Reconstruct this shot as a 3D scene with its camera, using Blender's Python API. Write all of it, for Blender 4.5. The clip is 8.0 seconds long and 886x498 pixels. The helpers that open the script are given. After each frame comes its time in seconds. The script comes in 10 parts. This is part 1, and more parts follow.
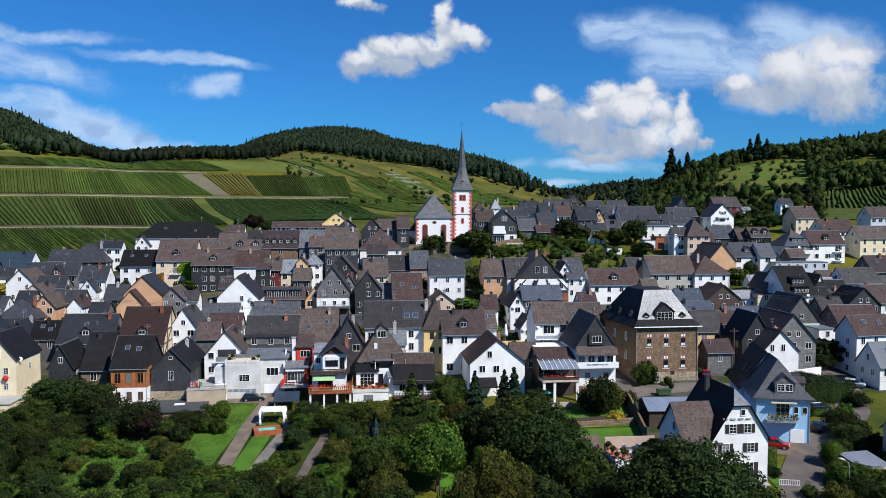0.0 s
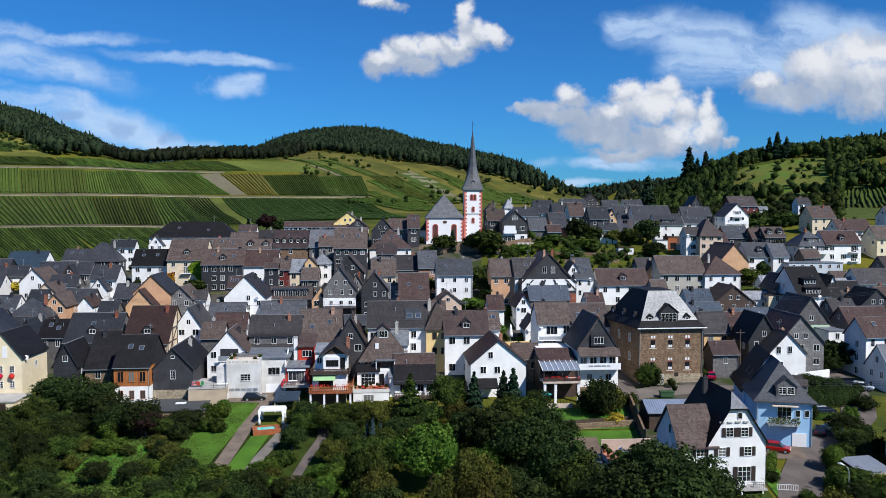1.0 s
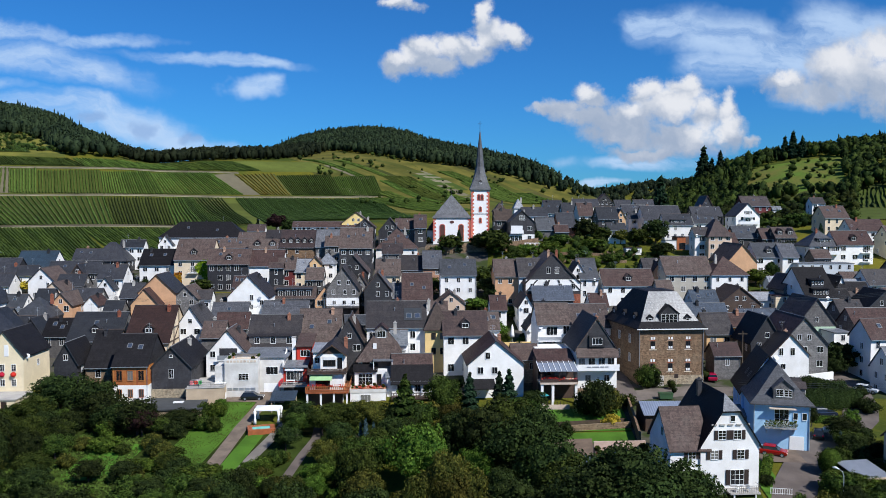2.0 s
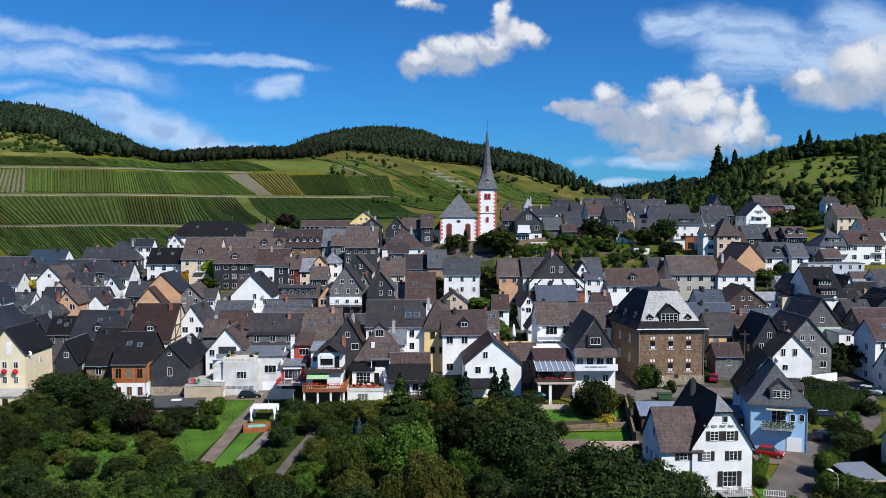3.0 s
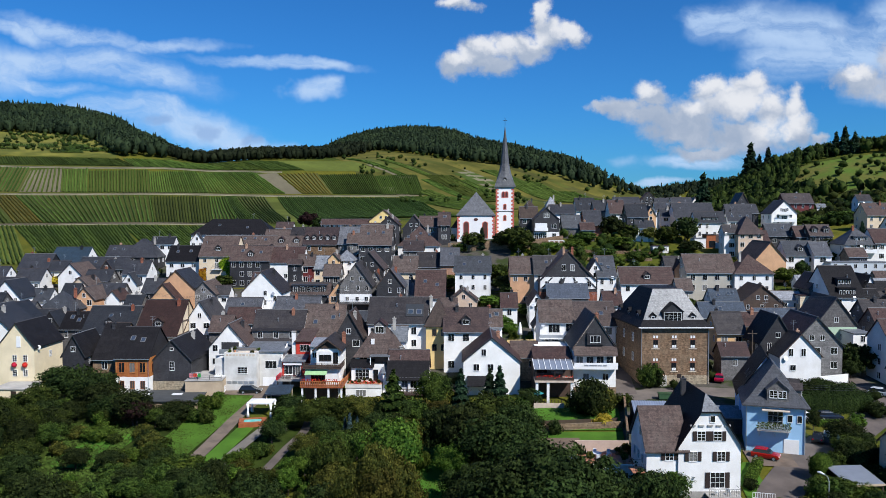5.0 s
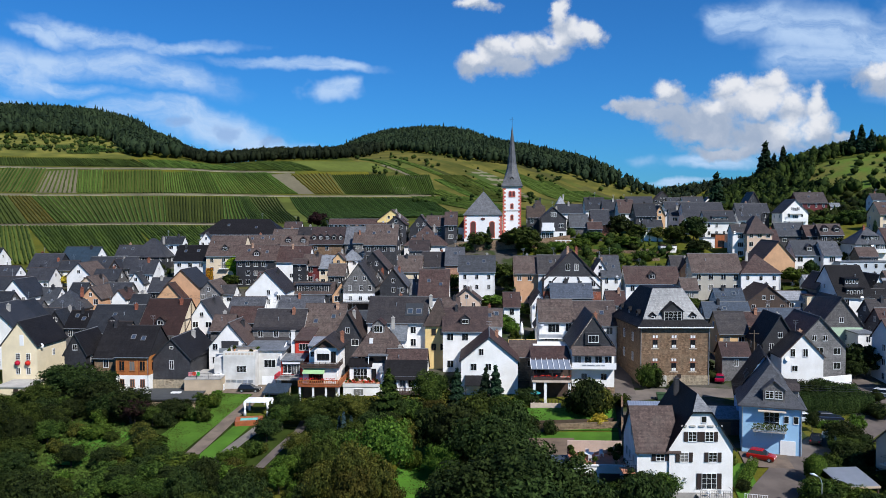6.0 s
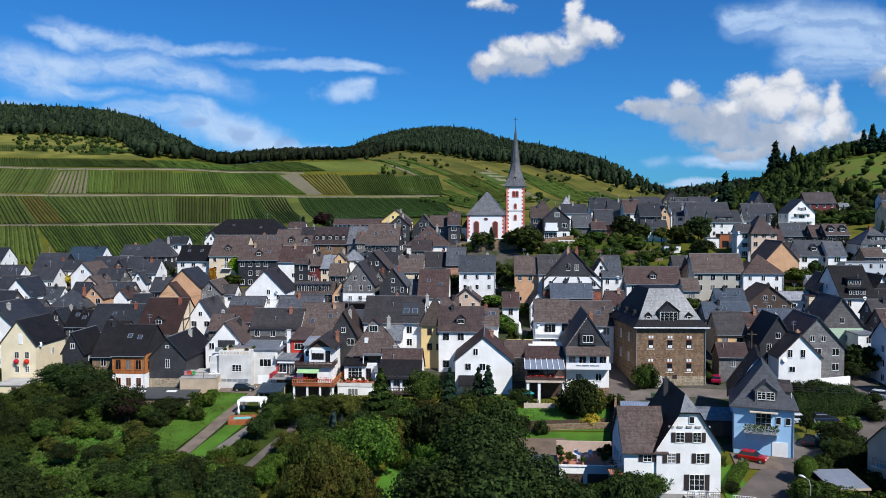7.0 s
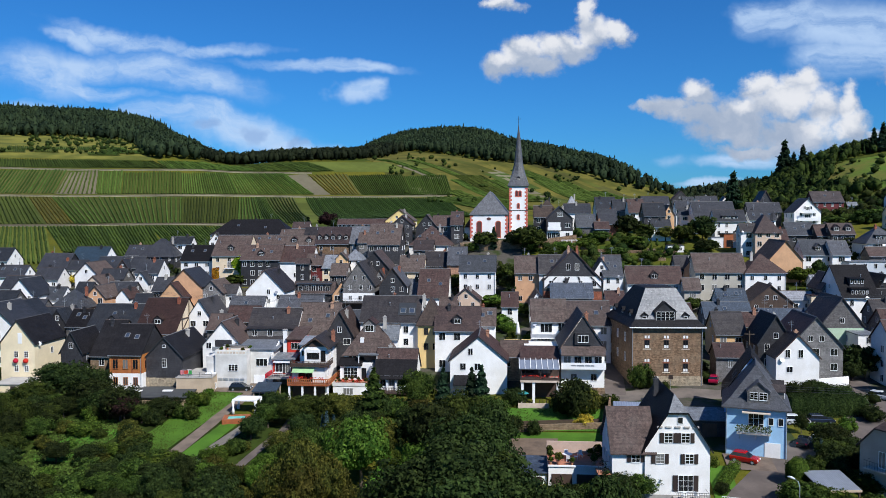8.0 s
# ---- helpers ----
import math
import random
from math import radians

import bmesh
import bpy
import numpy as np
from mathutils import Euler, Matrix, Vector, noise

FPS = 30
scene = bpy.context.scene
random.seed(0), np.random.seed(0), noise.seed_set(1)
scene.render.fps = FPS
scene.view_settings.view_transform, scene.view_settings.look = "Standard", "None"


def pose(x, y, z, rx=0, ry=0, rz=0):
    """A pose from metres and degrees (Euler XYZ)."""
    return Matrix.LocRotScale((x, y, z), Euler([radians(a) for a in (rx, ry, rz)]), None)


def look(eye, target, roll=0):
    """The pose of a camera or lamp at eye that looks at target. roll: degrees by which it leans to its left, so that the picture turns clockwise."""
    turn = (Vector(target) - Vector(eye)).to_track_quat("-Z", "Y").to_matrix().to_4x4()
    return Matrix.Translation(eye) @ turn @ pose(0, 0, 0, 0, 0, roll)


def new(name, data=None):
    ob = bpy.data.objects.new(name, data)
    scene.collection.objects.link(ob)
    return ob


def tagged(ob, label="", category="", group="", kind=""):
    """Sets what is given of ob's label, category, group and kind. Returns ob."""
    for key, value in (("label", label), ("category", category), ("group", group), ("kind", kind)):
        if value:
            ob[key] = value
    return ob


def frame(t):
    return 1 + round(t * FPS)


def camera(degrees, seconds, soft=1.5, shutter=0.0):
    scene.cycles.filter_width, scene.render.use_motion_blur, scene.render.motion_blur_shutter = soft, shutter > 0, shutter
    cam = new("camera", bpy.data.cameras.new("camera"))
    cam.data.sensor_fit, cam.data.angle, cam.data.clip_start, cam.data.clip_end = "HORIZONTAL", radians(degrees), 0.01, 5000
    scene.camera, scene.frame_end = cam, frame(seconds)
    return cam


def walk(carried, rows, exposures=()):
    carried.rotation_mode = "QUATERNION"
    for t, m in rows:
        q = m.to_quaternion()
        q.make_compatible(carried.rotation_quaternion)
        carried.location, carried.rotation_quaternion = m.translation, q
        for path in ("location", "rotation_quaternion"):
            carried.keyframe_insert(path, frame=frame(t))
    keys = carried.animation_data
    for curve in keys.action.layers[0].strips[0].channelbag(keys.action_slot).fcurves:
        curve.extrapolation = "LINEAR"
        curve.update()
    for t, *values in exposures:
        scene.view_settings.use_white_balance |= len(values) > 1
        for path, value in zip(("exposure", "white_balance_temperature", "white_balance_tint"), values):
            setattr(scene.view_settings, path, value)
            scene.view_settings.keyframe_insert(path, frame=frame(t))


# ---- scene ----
cam = camera(59.2, 8.0, soft=0.75)
PATH = [
    (0, (-0.005, 0.001, 47.998), (-0.055, 1.998, 47.907), -0.0),
    (0.5, (1.956, 0.273, 48.1), (1.876, 2.27, 48.008), -0.0),
    (1, (3.978, 0.595, 48.157), (3.872, 2.591, 48.064), -0.0),
    (1.5, (5.989, 0.948, 48.17), (5.859, 2.942, 48.077), -0.0),
    (3, (11.782, 2.043, 47.905), (11.583, 4.031, 47.812), 0.0),
    (3.5, (13.666, 2.411, 47.737), (13.443, 4.397, 47.644), 0.0),
    (4, (15.552, 2.794, 47.559), (15.303, 4.776, 47.466), 0.0),
    (4.5, (17.445, 3.2, 47.389), (17.171, 5.179, 47.296), -0.0),
    (6, (23.066, 4.557, 46.995), (22.722, 6.525, 46.903), -0.1),
    (6.5, (24.847, 5.017, 46.874), (24.485, 6.982, 46.783), -0.1),
    (7, (26.546, 5.456, 46.746), (26.168, 7.418, 46.656), -0.1),
    (7.5, (28.162, 5.877, 46.642), (27.768, 7.836, 46.553), -0.2),
    (8, (29.722, 6.326, 46.665), (29.313, 8.281, 46.575), -0.2),
]
walk(cam, [(t, look(eye, target, roll)) for t, eye, target, roll in PATH], [(0.0, 0.28, 6200, 10)])

# ---- sky, sun ----
SUN_TURN, SUN_UP = 50.0, 45.0  # degrees to the right of straight behind the first view, and above the horizon
sun_way = Vector((math.sin(radians(SUN_TURN)) * math.cos(radians(SUN_UP)), -math.cos(radians(SUN_TURN)) * math.cos(radians(SUN_UP)), math.sin(radians(SUN_UP))))
sun = new("sun", bpy.data.lights.new("sun", "SUN"))
sun.data.energy, sun.data.angle, sun.data.color = 5.0, radians(0.5), (1.0, 0.96, 0.90)
sun.matrix_world = look(sun_way * 900, (0, 0, 0))

world = bpy.data.worlds.new("sky")
scene.world = world
world.use_nodes = True


class Nodes:
    """Short hand for building a node tree."""

    def __init__(self, tree):
        self.tree = tree
        tree.nodes.clear()

    def add(self, kind, inputs=(), **settings):
        n = self.tree.nodes.new(kind)
        for key, value in settings.items():
            setattr(n, key, value)
        for key, value in dict(inputs).items():
            self.put(n.inputs[key], value)
        return n

    def put(self, socket, value):
        if hasattr(value, "is_output"):
            self.tree.links.new(value, socket)
        else:
            socket.default_value = value

    def math(self, op, a, b=0.0, c=0.0, clamp=False):
        n = self.add("ShaderNodeMath", {0: a, 1: b, 2: c}, operation=op)
        n.use_clamp = clamp
        return n.outputs[0]

    def vec(self, op, a, b=(0, 0, 0)):
        n = self.add("ShaderNodeVectorMath", {0: a, 1: b}, operation=op)
        return n.outputs["Value"] if op in ("DOT_PRODUCT", "LENGTH") else n.outputs[0]

    def noise(self, vector, scale, detail=4.0, rough=0.55, kind="Fac"):
        return self.add("ShaderNodeTexNoise", {"Vector": vector, "Scale": scale, "Detail": detail, "Roughness": rough}).outputs[kind]

    def ramp(self, value, lo, hi, a=0.0, b=1.0):
        n = self.add("ShaderNodeMapRange", {"Value": value, "From Min": lo, "From Max": hi, "To Min": a, "To Max": b}, interpolation_type="SMOOTHSTEP")
        return n.outputs[0]

    def mix(self, fac, a, b, blend="MIX"):
        n = self.add("ShaderNodeMix", {"Factor": fac}, data_type="RGBA", blend_type=blend)
        self.put(n.inputs[6], a if hasattr(a, "is_output") else (*a, 1))
        self.put(n.inputs[7], b if hasattr(b, "is_output") else (*b, 1))
        return n.outputs[2]


# clouds: centre and half size in the sky (to the right, up; tangents seen from the middle of the walk), lean, softness
CUMULUS = (
    (-0.008, 0.235, 0.025, 0.016), (0.022, 0.249, 0.030, 0.023), (0.051, 0.256, 0.026, 0.023), (0.035, 0.234, 0.041, 0.016), (0.084, 0.259, 0.038, 0.022), (0.102, 0.302, 0.014, 0.026), (0.113, 0.276, 0.028, 0.023), (0.138, 0.279, 0.019, 0.017), (0.316, 0.202, 0.026, 0.019), (0.365, 0.208, 0.033, 0.019), (0.341, 0.185, 0.049, 0.026), (0.420, 0.182, 0.019, 0.025), (0.392, 0.178, 0.035, 0.028), (0.288, 0.176, 0.039, 0.022), (0.240, 0.196, 0.025, 0.020), (0.208, 0.182, 0.036, 0.016), (0.180, 0.179, 0.026, 0.009), (0.230, 0.170, 0.043, 0.017), (0.280, 0.156, 0.065, 0.025), (0.352, 0.147, 0.074, 0.026), (0.425, 0.154, 0.029, 0.026), (0.451, 0.144, 0.016, 0.011), (0.316, 0.128, 0.061, 0.011), (0.252, 0.164, 0.051, 0.016), (0.496, 0.214, 0.041, 0.020), (0.546, 0.202, 0.046, 0.022), (-0.005, 0.314, 0.029, 0.011),
    (0.580, 0.232, 0.065, 0.044), (0.645, 0.215, 0.070, 0.046), (0.645, 0.265, 0.060, 0.030),
)
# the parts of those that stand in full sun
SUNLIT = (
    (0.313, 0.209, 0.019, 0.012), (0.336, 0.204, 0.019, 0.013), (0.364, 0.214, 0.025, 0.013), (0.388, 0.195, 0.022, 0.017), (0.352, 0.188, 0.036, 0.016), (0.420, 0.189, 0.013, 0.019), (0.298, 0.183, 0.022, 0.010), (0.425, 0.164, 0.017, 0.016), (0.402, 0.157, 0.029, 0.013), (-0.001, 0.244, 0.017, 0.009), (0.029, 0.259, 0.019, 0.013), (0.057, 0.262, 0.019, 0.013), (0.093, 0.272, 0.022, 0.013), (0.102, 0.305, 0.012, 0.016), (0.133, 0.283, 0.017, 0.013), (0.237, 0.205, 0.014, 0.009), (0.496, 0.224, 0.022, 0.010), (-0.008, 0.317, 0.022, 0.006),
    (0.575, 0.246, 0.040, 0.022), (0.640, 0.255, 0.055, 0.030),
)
VEIL = (
    (0.359, 0.293, 0.072, 0.028), (0.431, 0.272, 0.101, 0.036, -12), (0.503, 0.254, 0.094, 0.043), (0.316, 0.301, 0.043, 0.019), (0.453, 0.238, 0.087, 0.030), (0.567, 0.283, 0.087, 0.043), (0.546, 0.196, 0.072, 0.020), (0.631, 0.276, 0.109, 0.043), (-0.497, 0.279, 0.138, 0.014, -14), (-0.365, 0.256, 0.080, 0.009, 3), (-0.427, 0.230, 0.123, 0.025, -14), (-0.556, 0.249, 0.094, 0.019, -6), (-0.578, 0.286, 0.072, 0.013, -14), (-0.541, 0.218, 0.080, 0.012, -10), (-0.475, 0.185, 0.065, 0.014), (-0.365, 0.160, 0.145, 0.028, -13), (-0.263, 0.133, 0.109, 0.016, -8), (-0.394, 0.182, 0.094, 0.014, -10), (-0.234, 0.235, 0.109, 0.009, -4), (-0.203, 0.202, 0.038, 0.016), (-0.190, 0.205, 0.026, 0.012), (-0.203, 0.202, 0.036, 0.016), (0.273, 0.109, 0.065, 0.011), (0.331, 0.113, 0.051, 0.011), (0.252, 0.083, 0.043, 0.005), (-0.629, 0.240, 0.101, 0.036, -10), (-0.651, 0.182, 0.087, 0.022),
)
SHADED = ((-0.339, 0.151, 0.019, 0.013), (-0.412, 0.164, 0.029, 0.007), (-0.266, 0.141, 0.017, 0.009), (0.460, 0.275, 0.029, 0.007), (0.381, 0.130, 0.043, 0.007))
n = Nodes(world.node_tree)
way = n.add("ShaderNodeTexCoord").outputs["Generated"]
TURN, TILT = radians(7.15), radians(-2.68)
right = (math.cos(TURN), math.sin(TURN), 0)
ahead = (-math.sin(TURN) * math.cos(TILT), math.cos(TURN) * math.cos(TILT), math.sin(TILT))
over = tuple(Vector(right).cross(Vector(ahead)))
depth = n.math("MAXIMUM", n.vec("DOT_PRODUCT", way, ahead), 0.02)
across = n.math("DIVIDE", n.vec("DOT_PRODUCT", way, right), depth)
high = n.math("DIVIDE", n.vec("DOT_PRODUCT", way, over), depth)
plane = n.add("ShaderNodeCombineXYZ", {0: across, 1: high, 2: 0.0}).outputs[0]
warp = n.vec("SUBTRACT", n.noise(plane, 15.0, 8.0, 0.6, "Color"), (0.5, 0.5, 0.5))
puffy = n.vec("ADD", plane, n.vec("MULTIPLY", warp, (0.066, 0.056, 0)))
slow = n.vec("SUBTRACT", n.noise(plane, 6.0, 5.0, 0.6, "Color"), (0.5, 0.5, 0.5))
stretched = n.vec("ADD", plane, n.vec("MULTIPLY", slow, (0.22, 0.06, 0)))


def cloud_field(place, blobs):
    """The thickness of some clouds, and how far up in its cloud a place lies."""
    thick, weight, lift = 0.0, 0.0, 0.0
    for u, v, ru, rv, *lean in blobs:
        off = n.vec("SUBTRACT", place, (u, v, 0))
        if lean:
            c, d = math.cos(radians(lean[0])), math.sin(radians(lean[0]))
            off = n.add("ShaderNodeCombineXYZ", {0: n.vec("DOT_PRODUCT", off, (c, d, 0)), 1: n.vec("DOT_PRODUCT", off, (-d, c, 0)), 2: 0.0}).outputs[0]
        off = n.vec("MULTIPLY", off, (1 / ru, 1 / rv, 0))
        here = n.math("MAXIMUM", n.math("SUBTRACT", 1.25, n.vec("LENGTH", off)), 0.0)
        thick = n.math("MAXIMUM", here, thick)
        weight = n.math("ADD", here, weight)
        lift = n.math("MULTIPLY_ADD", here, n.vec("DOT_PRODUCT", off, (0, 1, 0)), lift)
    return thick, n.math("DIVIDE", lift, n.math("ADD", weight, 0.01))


thick, lift = cloud_field(puffy, CUMULUS)
fine = n.noise(plane, 38.0, 8.0, 0.62)
dense = n.ramp(n.math("MULTIPLY_ADD", n.math("SUBTRACT", fine, 0.5), n.ramp(thick, 0.0, 0.2, 0.0, 1.2), thick), 0.06, 0.80)
veil, _ = cloud_field(stretched, VEIL)
combed = n.vec("MULTIPLY", n.add("ShaderNodeVectorRotate", {"Vector": stretched, "Angle": radians(9)}, rotation_type="Z_AXIS").outputs[0], (5, 14, 1))
streak = n.noise(combed, 1.4, 9.0, 0.62)
thin = n.math("MULTIPLY", n.ramp(veil, 0.05, 0.95), n.ramp(streak, 0.30, 0.62, 0.12, 1.0))
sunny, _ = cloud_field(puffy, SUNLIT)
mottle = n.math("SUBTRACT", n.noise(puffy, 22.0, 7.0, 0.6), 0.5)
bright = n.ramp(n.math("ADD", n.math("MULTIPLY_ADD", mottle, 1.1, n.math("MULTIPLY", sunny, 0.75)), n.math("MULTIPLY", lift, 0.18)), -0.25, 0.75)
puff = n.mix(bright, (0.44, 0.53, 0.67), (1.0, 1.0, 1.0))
sky = n.add("ShaderNodeTexSky", sky_type="NISHITA", sun_disc=False, sun_elevation=radians(SUN_UP), sun_rotation=math.atan2(sun_way.x, sun_way.y), altitude=150.0, air_density=1.0, dust_density=0.35, ozone_density=2.6)
deep = n.mix(1.0, sky.outputs[0], (0.275, 0.88, 1.56), "MULTIPLY")
SKY = 0.056
WHITE = 0.67
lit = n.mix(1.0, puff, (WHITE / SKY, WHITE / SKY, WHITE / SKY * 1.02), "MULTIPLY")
pale = n.mix(n.math("MULTIPLY", thin, 0.86), deep, (0.44 / SKY, 0.565 / SKY, 0.74 / SKY))
dim, _ = cloud_field(stretched, SHADED)
pale = n.mix(n.ramp(dim, 0.05, 0.9, 0.0, 0.6), pale, (0.20 / SKY, 0.32 / SKY, 0.55 / SKY))
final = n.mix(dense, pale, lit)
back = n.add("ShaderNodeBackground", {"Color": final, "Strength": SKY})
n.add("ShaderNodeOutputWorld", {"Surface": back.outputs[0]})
# ---- lie of the land ----
def smooth_step(a, b, v):
    t = np.clip((v - a) / (b - a), 0.0, 1.0)
    return t * t * (3 - 2 * t)


def profile(v, stations, heights):
    """A soft height profile through a few stations."""
    w = sum(np.interp(v + o, stations, heights) for o in (-9, -4.5, 0, 4.5, 9))
    return w / 5


def ground(x, y):
    """Height of the land: a village slope, a vineyard hill ahead and to the left, a wooded hill to the right."""
    x, y = np.asarray(x, float), np.asarray(y, float)
    village = profile(y, (-200, 0, 60, 100, 115, 134, 146, 160, 200, 222, 250, 275, 300, 330, 400, 900),
                      (-12, -6, 2, 7.5, 9.2, 10.8, 12.8, 14.8, 20, 24, 29.5, 36, 39.5, 42, 44, 50))
    village = village + 1.5 * smooth_step(0, 45, x) * smooth_step(160, 130, y)
    village = village + 3.2 * np.exp(-((x - 5) / 35) ** 2 - ((y - 278) / 22) ** 2)
    up, along = -0.5 * x + 0.866 * y, 0.866 * x + 0.5 * y
    slope = profile(up, (100, 150, 200, 260, 320, 365, 415, 503, 547, 584, 640, 760, 850, 1000, 1500),
                    (8, 12, 18, 25, 31, 37, 42.6, 57.6, 76, 88, 98, 118, 143, 160, 190))
    crest = profile(along, (-400, -200, -85, 0, 40, 60, 107, 192, 250, 308, 342, 362, 384, 398, 413, 440, 480, 900),
                    (215, 193, 167, 135, 95, 85, 93, 100, 127, 140, 141, 139, 82, 56, 47, 42, 40, 40))
    hill = -6 * np.logaddexp(-slope / 6, -crest / 6)
    left = smooth_step(-60, -150, x)
    ahead = 4 * np.logaddexp(village / 4, hill / 4)
    land = village * (1 - left) + hill * left
    land = land + (ahead - land) * smooth_step(310, 400, y)
    rise = 0.6 * x + 0.8 * y
    wood = profile(rise, (250, 336, 380, 420, 452, 484, 498, 560, 640), (30, 44, 49, 56, 68, 77, 82, 95, 103))
    keep = np.exp(-(np.clip(y - 480, 0, None) / 80) ** 2) * smooth_step(78, 165, x) * smooth_step(270, 330, y)
    land = land + np.clip(wood - land, 0, None) * keep
    far = 54 * np.exp(-((x - 420) / 330) ** 2 - ((y - 1500) / 260) ** 2)
    return land + far



# ---- materials ----
def material(name, colour, rough=0.7, spread=0.12, grain=6.0, stain=0.5, bump=0.15, metal=0.0, tint=None, spec=0.5, per="object"):
    """A painted or natural surface: two scales of variation, fine relief and a small change from thing to thing."""
    m = bpy.data.materials.new(name)
    m.use_nodes = True
    n = Nodes(m.node_tree)
    place = n.add("ShaderNodeTexCoord").outputs["Object"]
    big = n.noise(place, stain, 5.0, 0.6)
    small = n.noise(place, grain, 6.0, 0.65)
    dark = tuple(c * (1 - spread * 1.6) for c in colour)
    pale = tuple(min(1, c * (1 + spread)) for c in colour)
    base = n.mix(n.ramp(big, 0.3, 0.7), dark if tint is None else tint, pale)
    base = n.mix(n.math("MULTIPLY", n.ramp(small, 0.35, 0.75), 0.45), base, tuple(c * 0.72 for c in colour))
    if per == "object":
        luck = n.add("ShaderNodeObjectInfo").outputs["Random"]
    else:
        luck = n.add("ShaderNodeNewGeometry").outputs["Random Per Island"]
    tone = n.add("ShaderNodeHueSaturation", {"Hue": n.ramp(luck, 0, 1, 0.49, 0.51), "Saturation": 1.0, "Value": n.ramp(luck, 0, 1, 1 - spread, 1 + spread), "Color": base})
    relief = n.add("ShaderNodeBump", {"Strength": bump, "Distance": 0.05, "Height": small})
    bsdf = n.add("ShaderNodeBsdfPrincipled", {"Base Color": tone.outputs[0], "Roughness": rough, "Metallic": metal, "Specular IOR Level": spec, "Normal": relief.outputs[0]})
    n.add("ShaderNodeOutputMaterial", {"Surface": bsdf.outputs[0]})
    return m


def coursed(name, colour, wide, tall, rough=0.6, joint=0.55, spread=0.25, bump=0.5, spec=0.5, moss=None, wild=0.0, rust=None):
    """Slates, tiles, stones or bricks laid in courses, by the face's own metres."""
    m = bpy.data.materials.new(name)
    m.use_nodes = True
    n = Nodes(m.node_tree)
    co = n.add("ShaderNodeTexCoord")
    uv, place = co.outputs["UV"], co.outputs["Object"]
    if wild:
        wob = n.vec("SUBTRACT", n.noise(uv, 1.4, 3.0, 0.5, "Color"), (0.5, 0.5, 0.5))
        uv = n.vec("ADD", uv, n.vec("MULTIPLY", wob, (wild, wild, 0)))
    lay = n.add("ShaderNodeTexBrick", {"Vector": uv, "Scale": 1.0, "Mortar Size": 0.012, "Mortar Smooth": 0.3, "Bias": 0.0, "Brick Width": wide, "Row Height": tall})
    n.put(lay.inputs["Color1"], (*[c * (1 - spread) for c in colour], 1))
    n.put(lay.inputs["Color2"], (*[min(1, c * (1 + spread)) for c in colour], 1))
    n.put(lay.inputs["Mortar"], (*[c * joint for c in colour], 1))
    base = lay.outputs["Color"]
    stains = n.noise(place, 0.45, 6.0, 0.65)
    base = n.mix(n.ramp(stains, 0.4, 0.7, 0.0, 0.85), base, moss or tuple(min(1, c * 1.45) for c in colour))
    fine = n.noise(place, 9.0, 5.0, 0.7)
    base = n.mix(n.math("MULTIPLY", n.ramp(fine, 0.4, 0.8), 0.5), base, tuple(c * 0.5 for c in colour))
    luck = n.add("ShaderNodeObjectInfo").outputs["Random"]
    shift = n.add("ShaderNodeCombineXYZ", {0: n.math("MULTIPLY", luck, 37.0), 1: n.math("MULTIPLY", luck, 53.0), 2: 0.0}).outputs[0]
    own = n.vec("ADD", uv, shift)
    patch = n.noise(n.vec("MULTIPLY", own, (1.6, 0.7, 1.0)), 1.0, 6.0, 0.75)
    base = n.mix(n.ramp(patch, 0.46, 0.7, 0.0, 0.8), base, tuple(min(1, c * 1.75) for c in colour))
    base = n.mix(n.ramp(patch, 0.46, 0.28, 0.0, 0.75), base, tuple(c * 0.42 for c in colour))
    # single replaced or lichened pieces, and courses that weathered differently
    spot = n.noise(n.vec("MULTIPLY", own, (2.2, 3.0, 1.0)), 1.0, 4.0, 0.7)
    base = n.mix(n.ramp(spot, 0.56, 0.70, 0.0, 0.8), base, tuple(min(1, c * 2.3) for c in colour))
    base = n.mix(n.ramp(spot, 0.45, 0.32, 0.0, 0.75), base, tuple(c * 0.4 for c in colour))
    course = n.noise(n.vec("MULTIPLY", own, (0.12, 3.0, 1.0)), 1.0, 2.0, 0.5)
    base = n.mix(n.ramp(course, 0.45, 0.7, 0.0, 0.45), base, tuple(c * 0.5 for c in colour))
    if rust:
        second = n.math("FRACT", n.math("MULTIPLY", luck, 7.31))
        base = n.mix(n.ramp(second, 0.4, 0.7), base, rust, "MULTIPLY")
    tone = n.add("ShaderNodeHueSaturation", {"Hue": n.ramp(luck, 0, 1, 0.485, 0.515), "Saturation": n.ramp(luck, 0, 1, 1.15, 0.8), "Value": n.ramp(luck, 0, 1, 0.66, 1.16), "Color": base})
    h = n.math("MULTIPLY_ADD", lay.outputs["Fac"], -0.6, n.math("MULTIPLY", fine, 0.5))
    relief = n.add("ShaderNodeBump", {"Strength": bump, "Distance": 0.04, "Height": h})
    bsdf = n.add("ShaderNodeBsdfPrincipled", {"Base Color": tone.outputs[0], "Roughness": n.ramp(fine, 0.2, 0.8, rough - 0.08, rough + 0.12), "Specular IOR Level": spec, "Normal": relief.outputs[0]})
    n.add("ShaderNodeOutputMaterial", {"Surface": bsdf.outputs[0]})
    return m


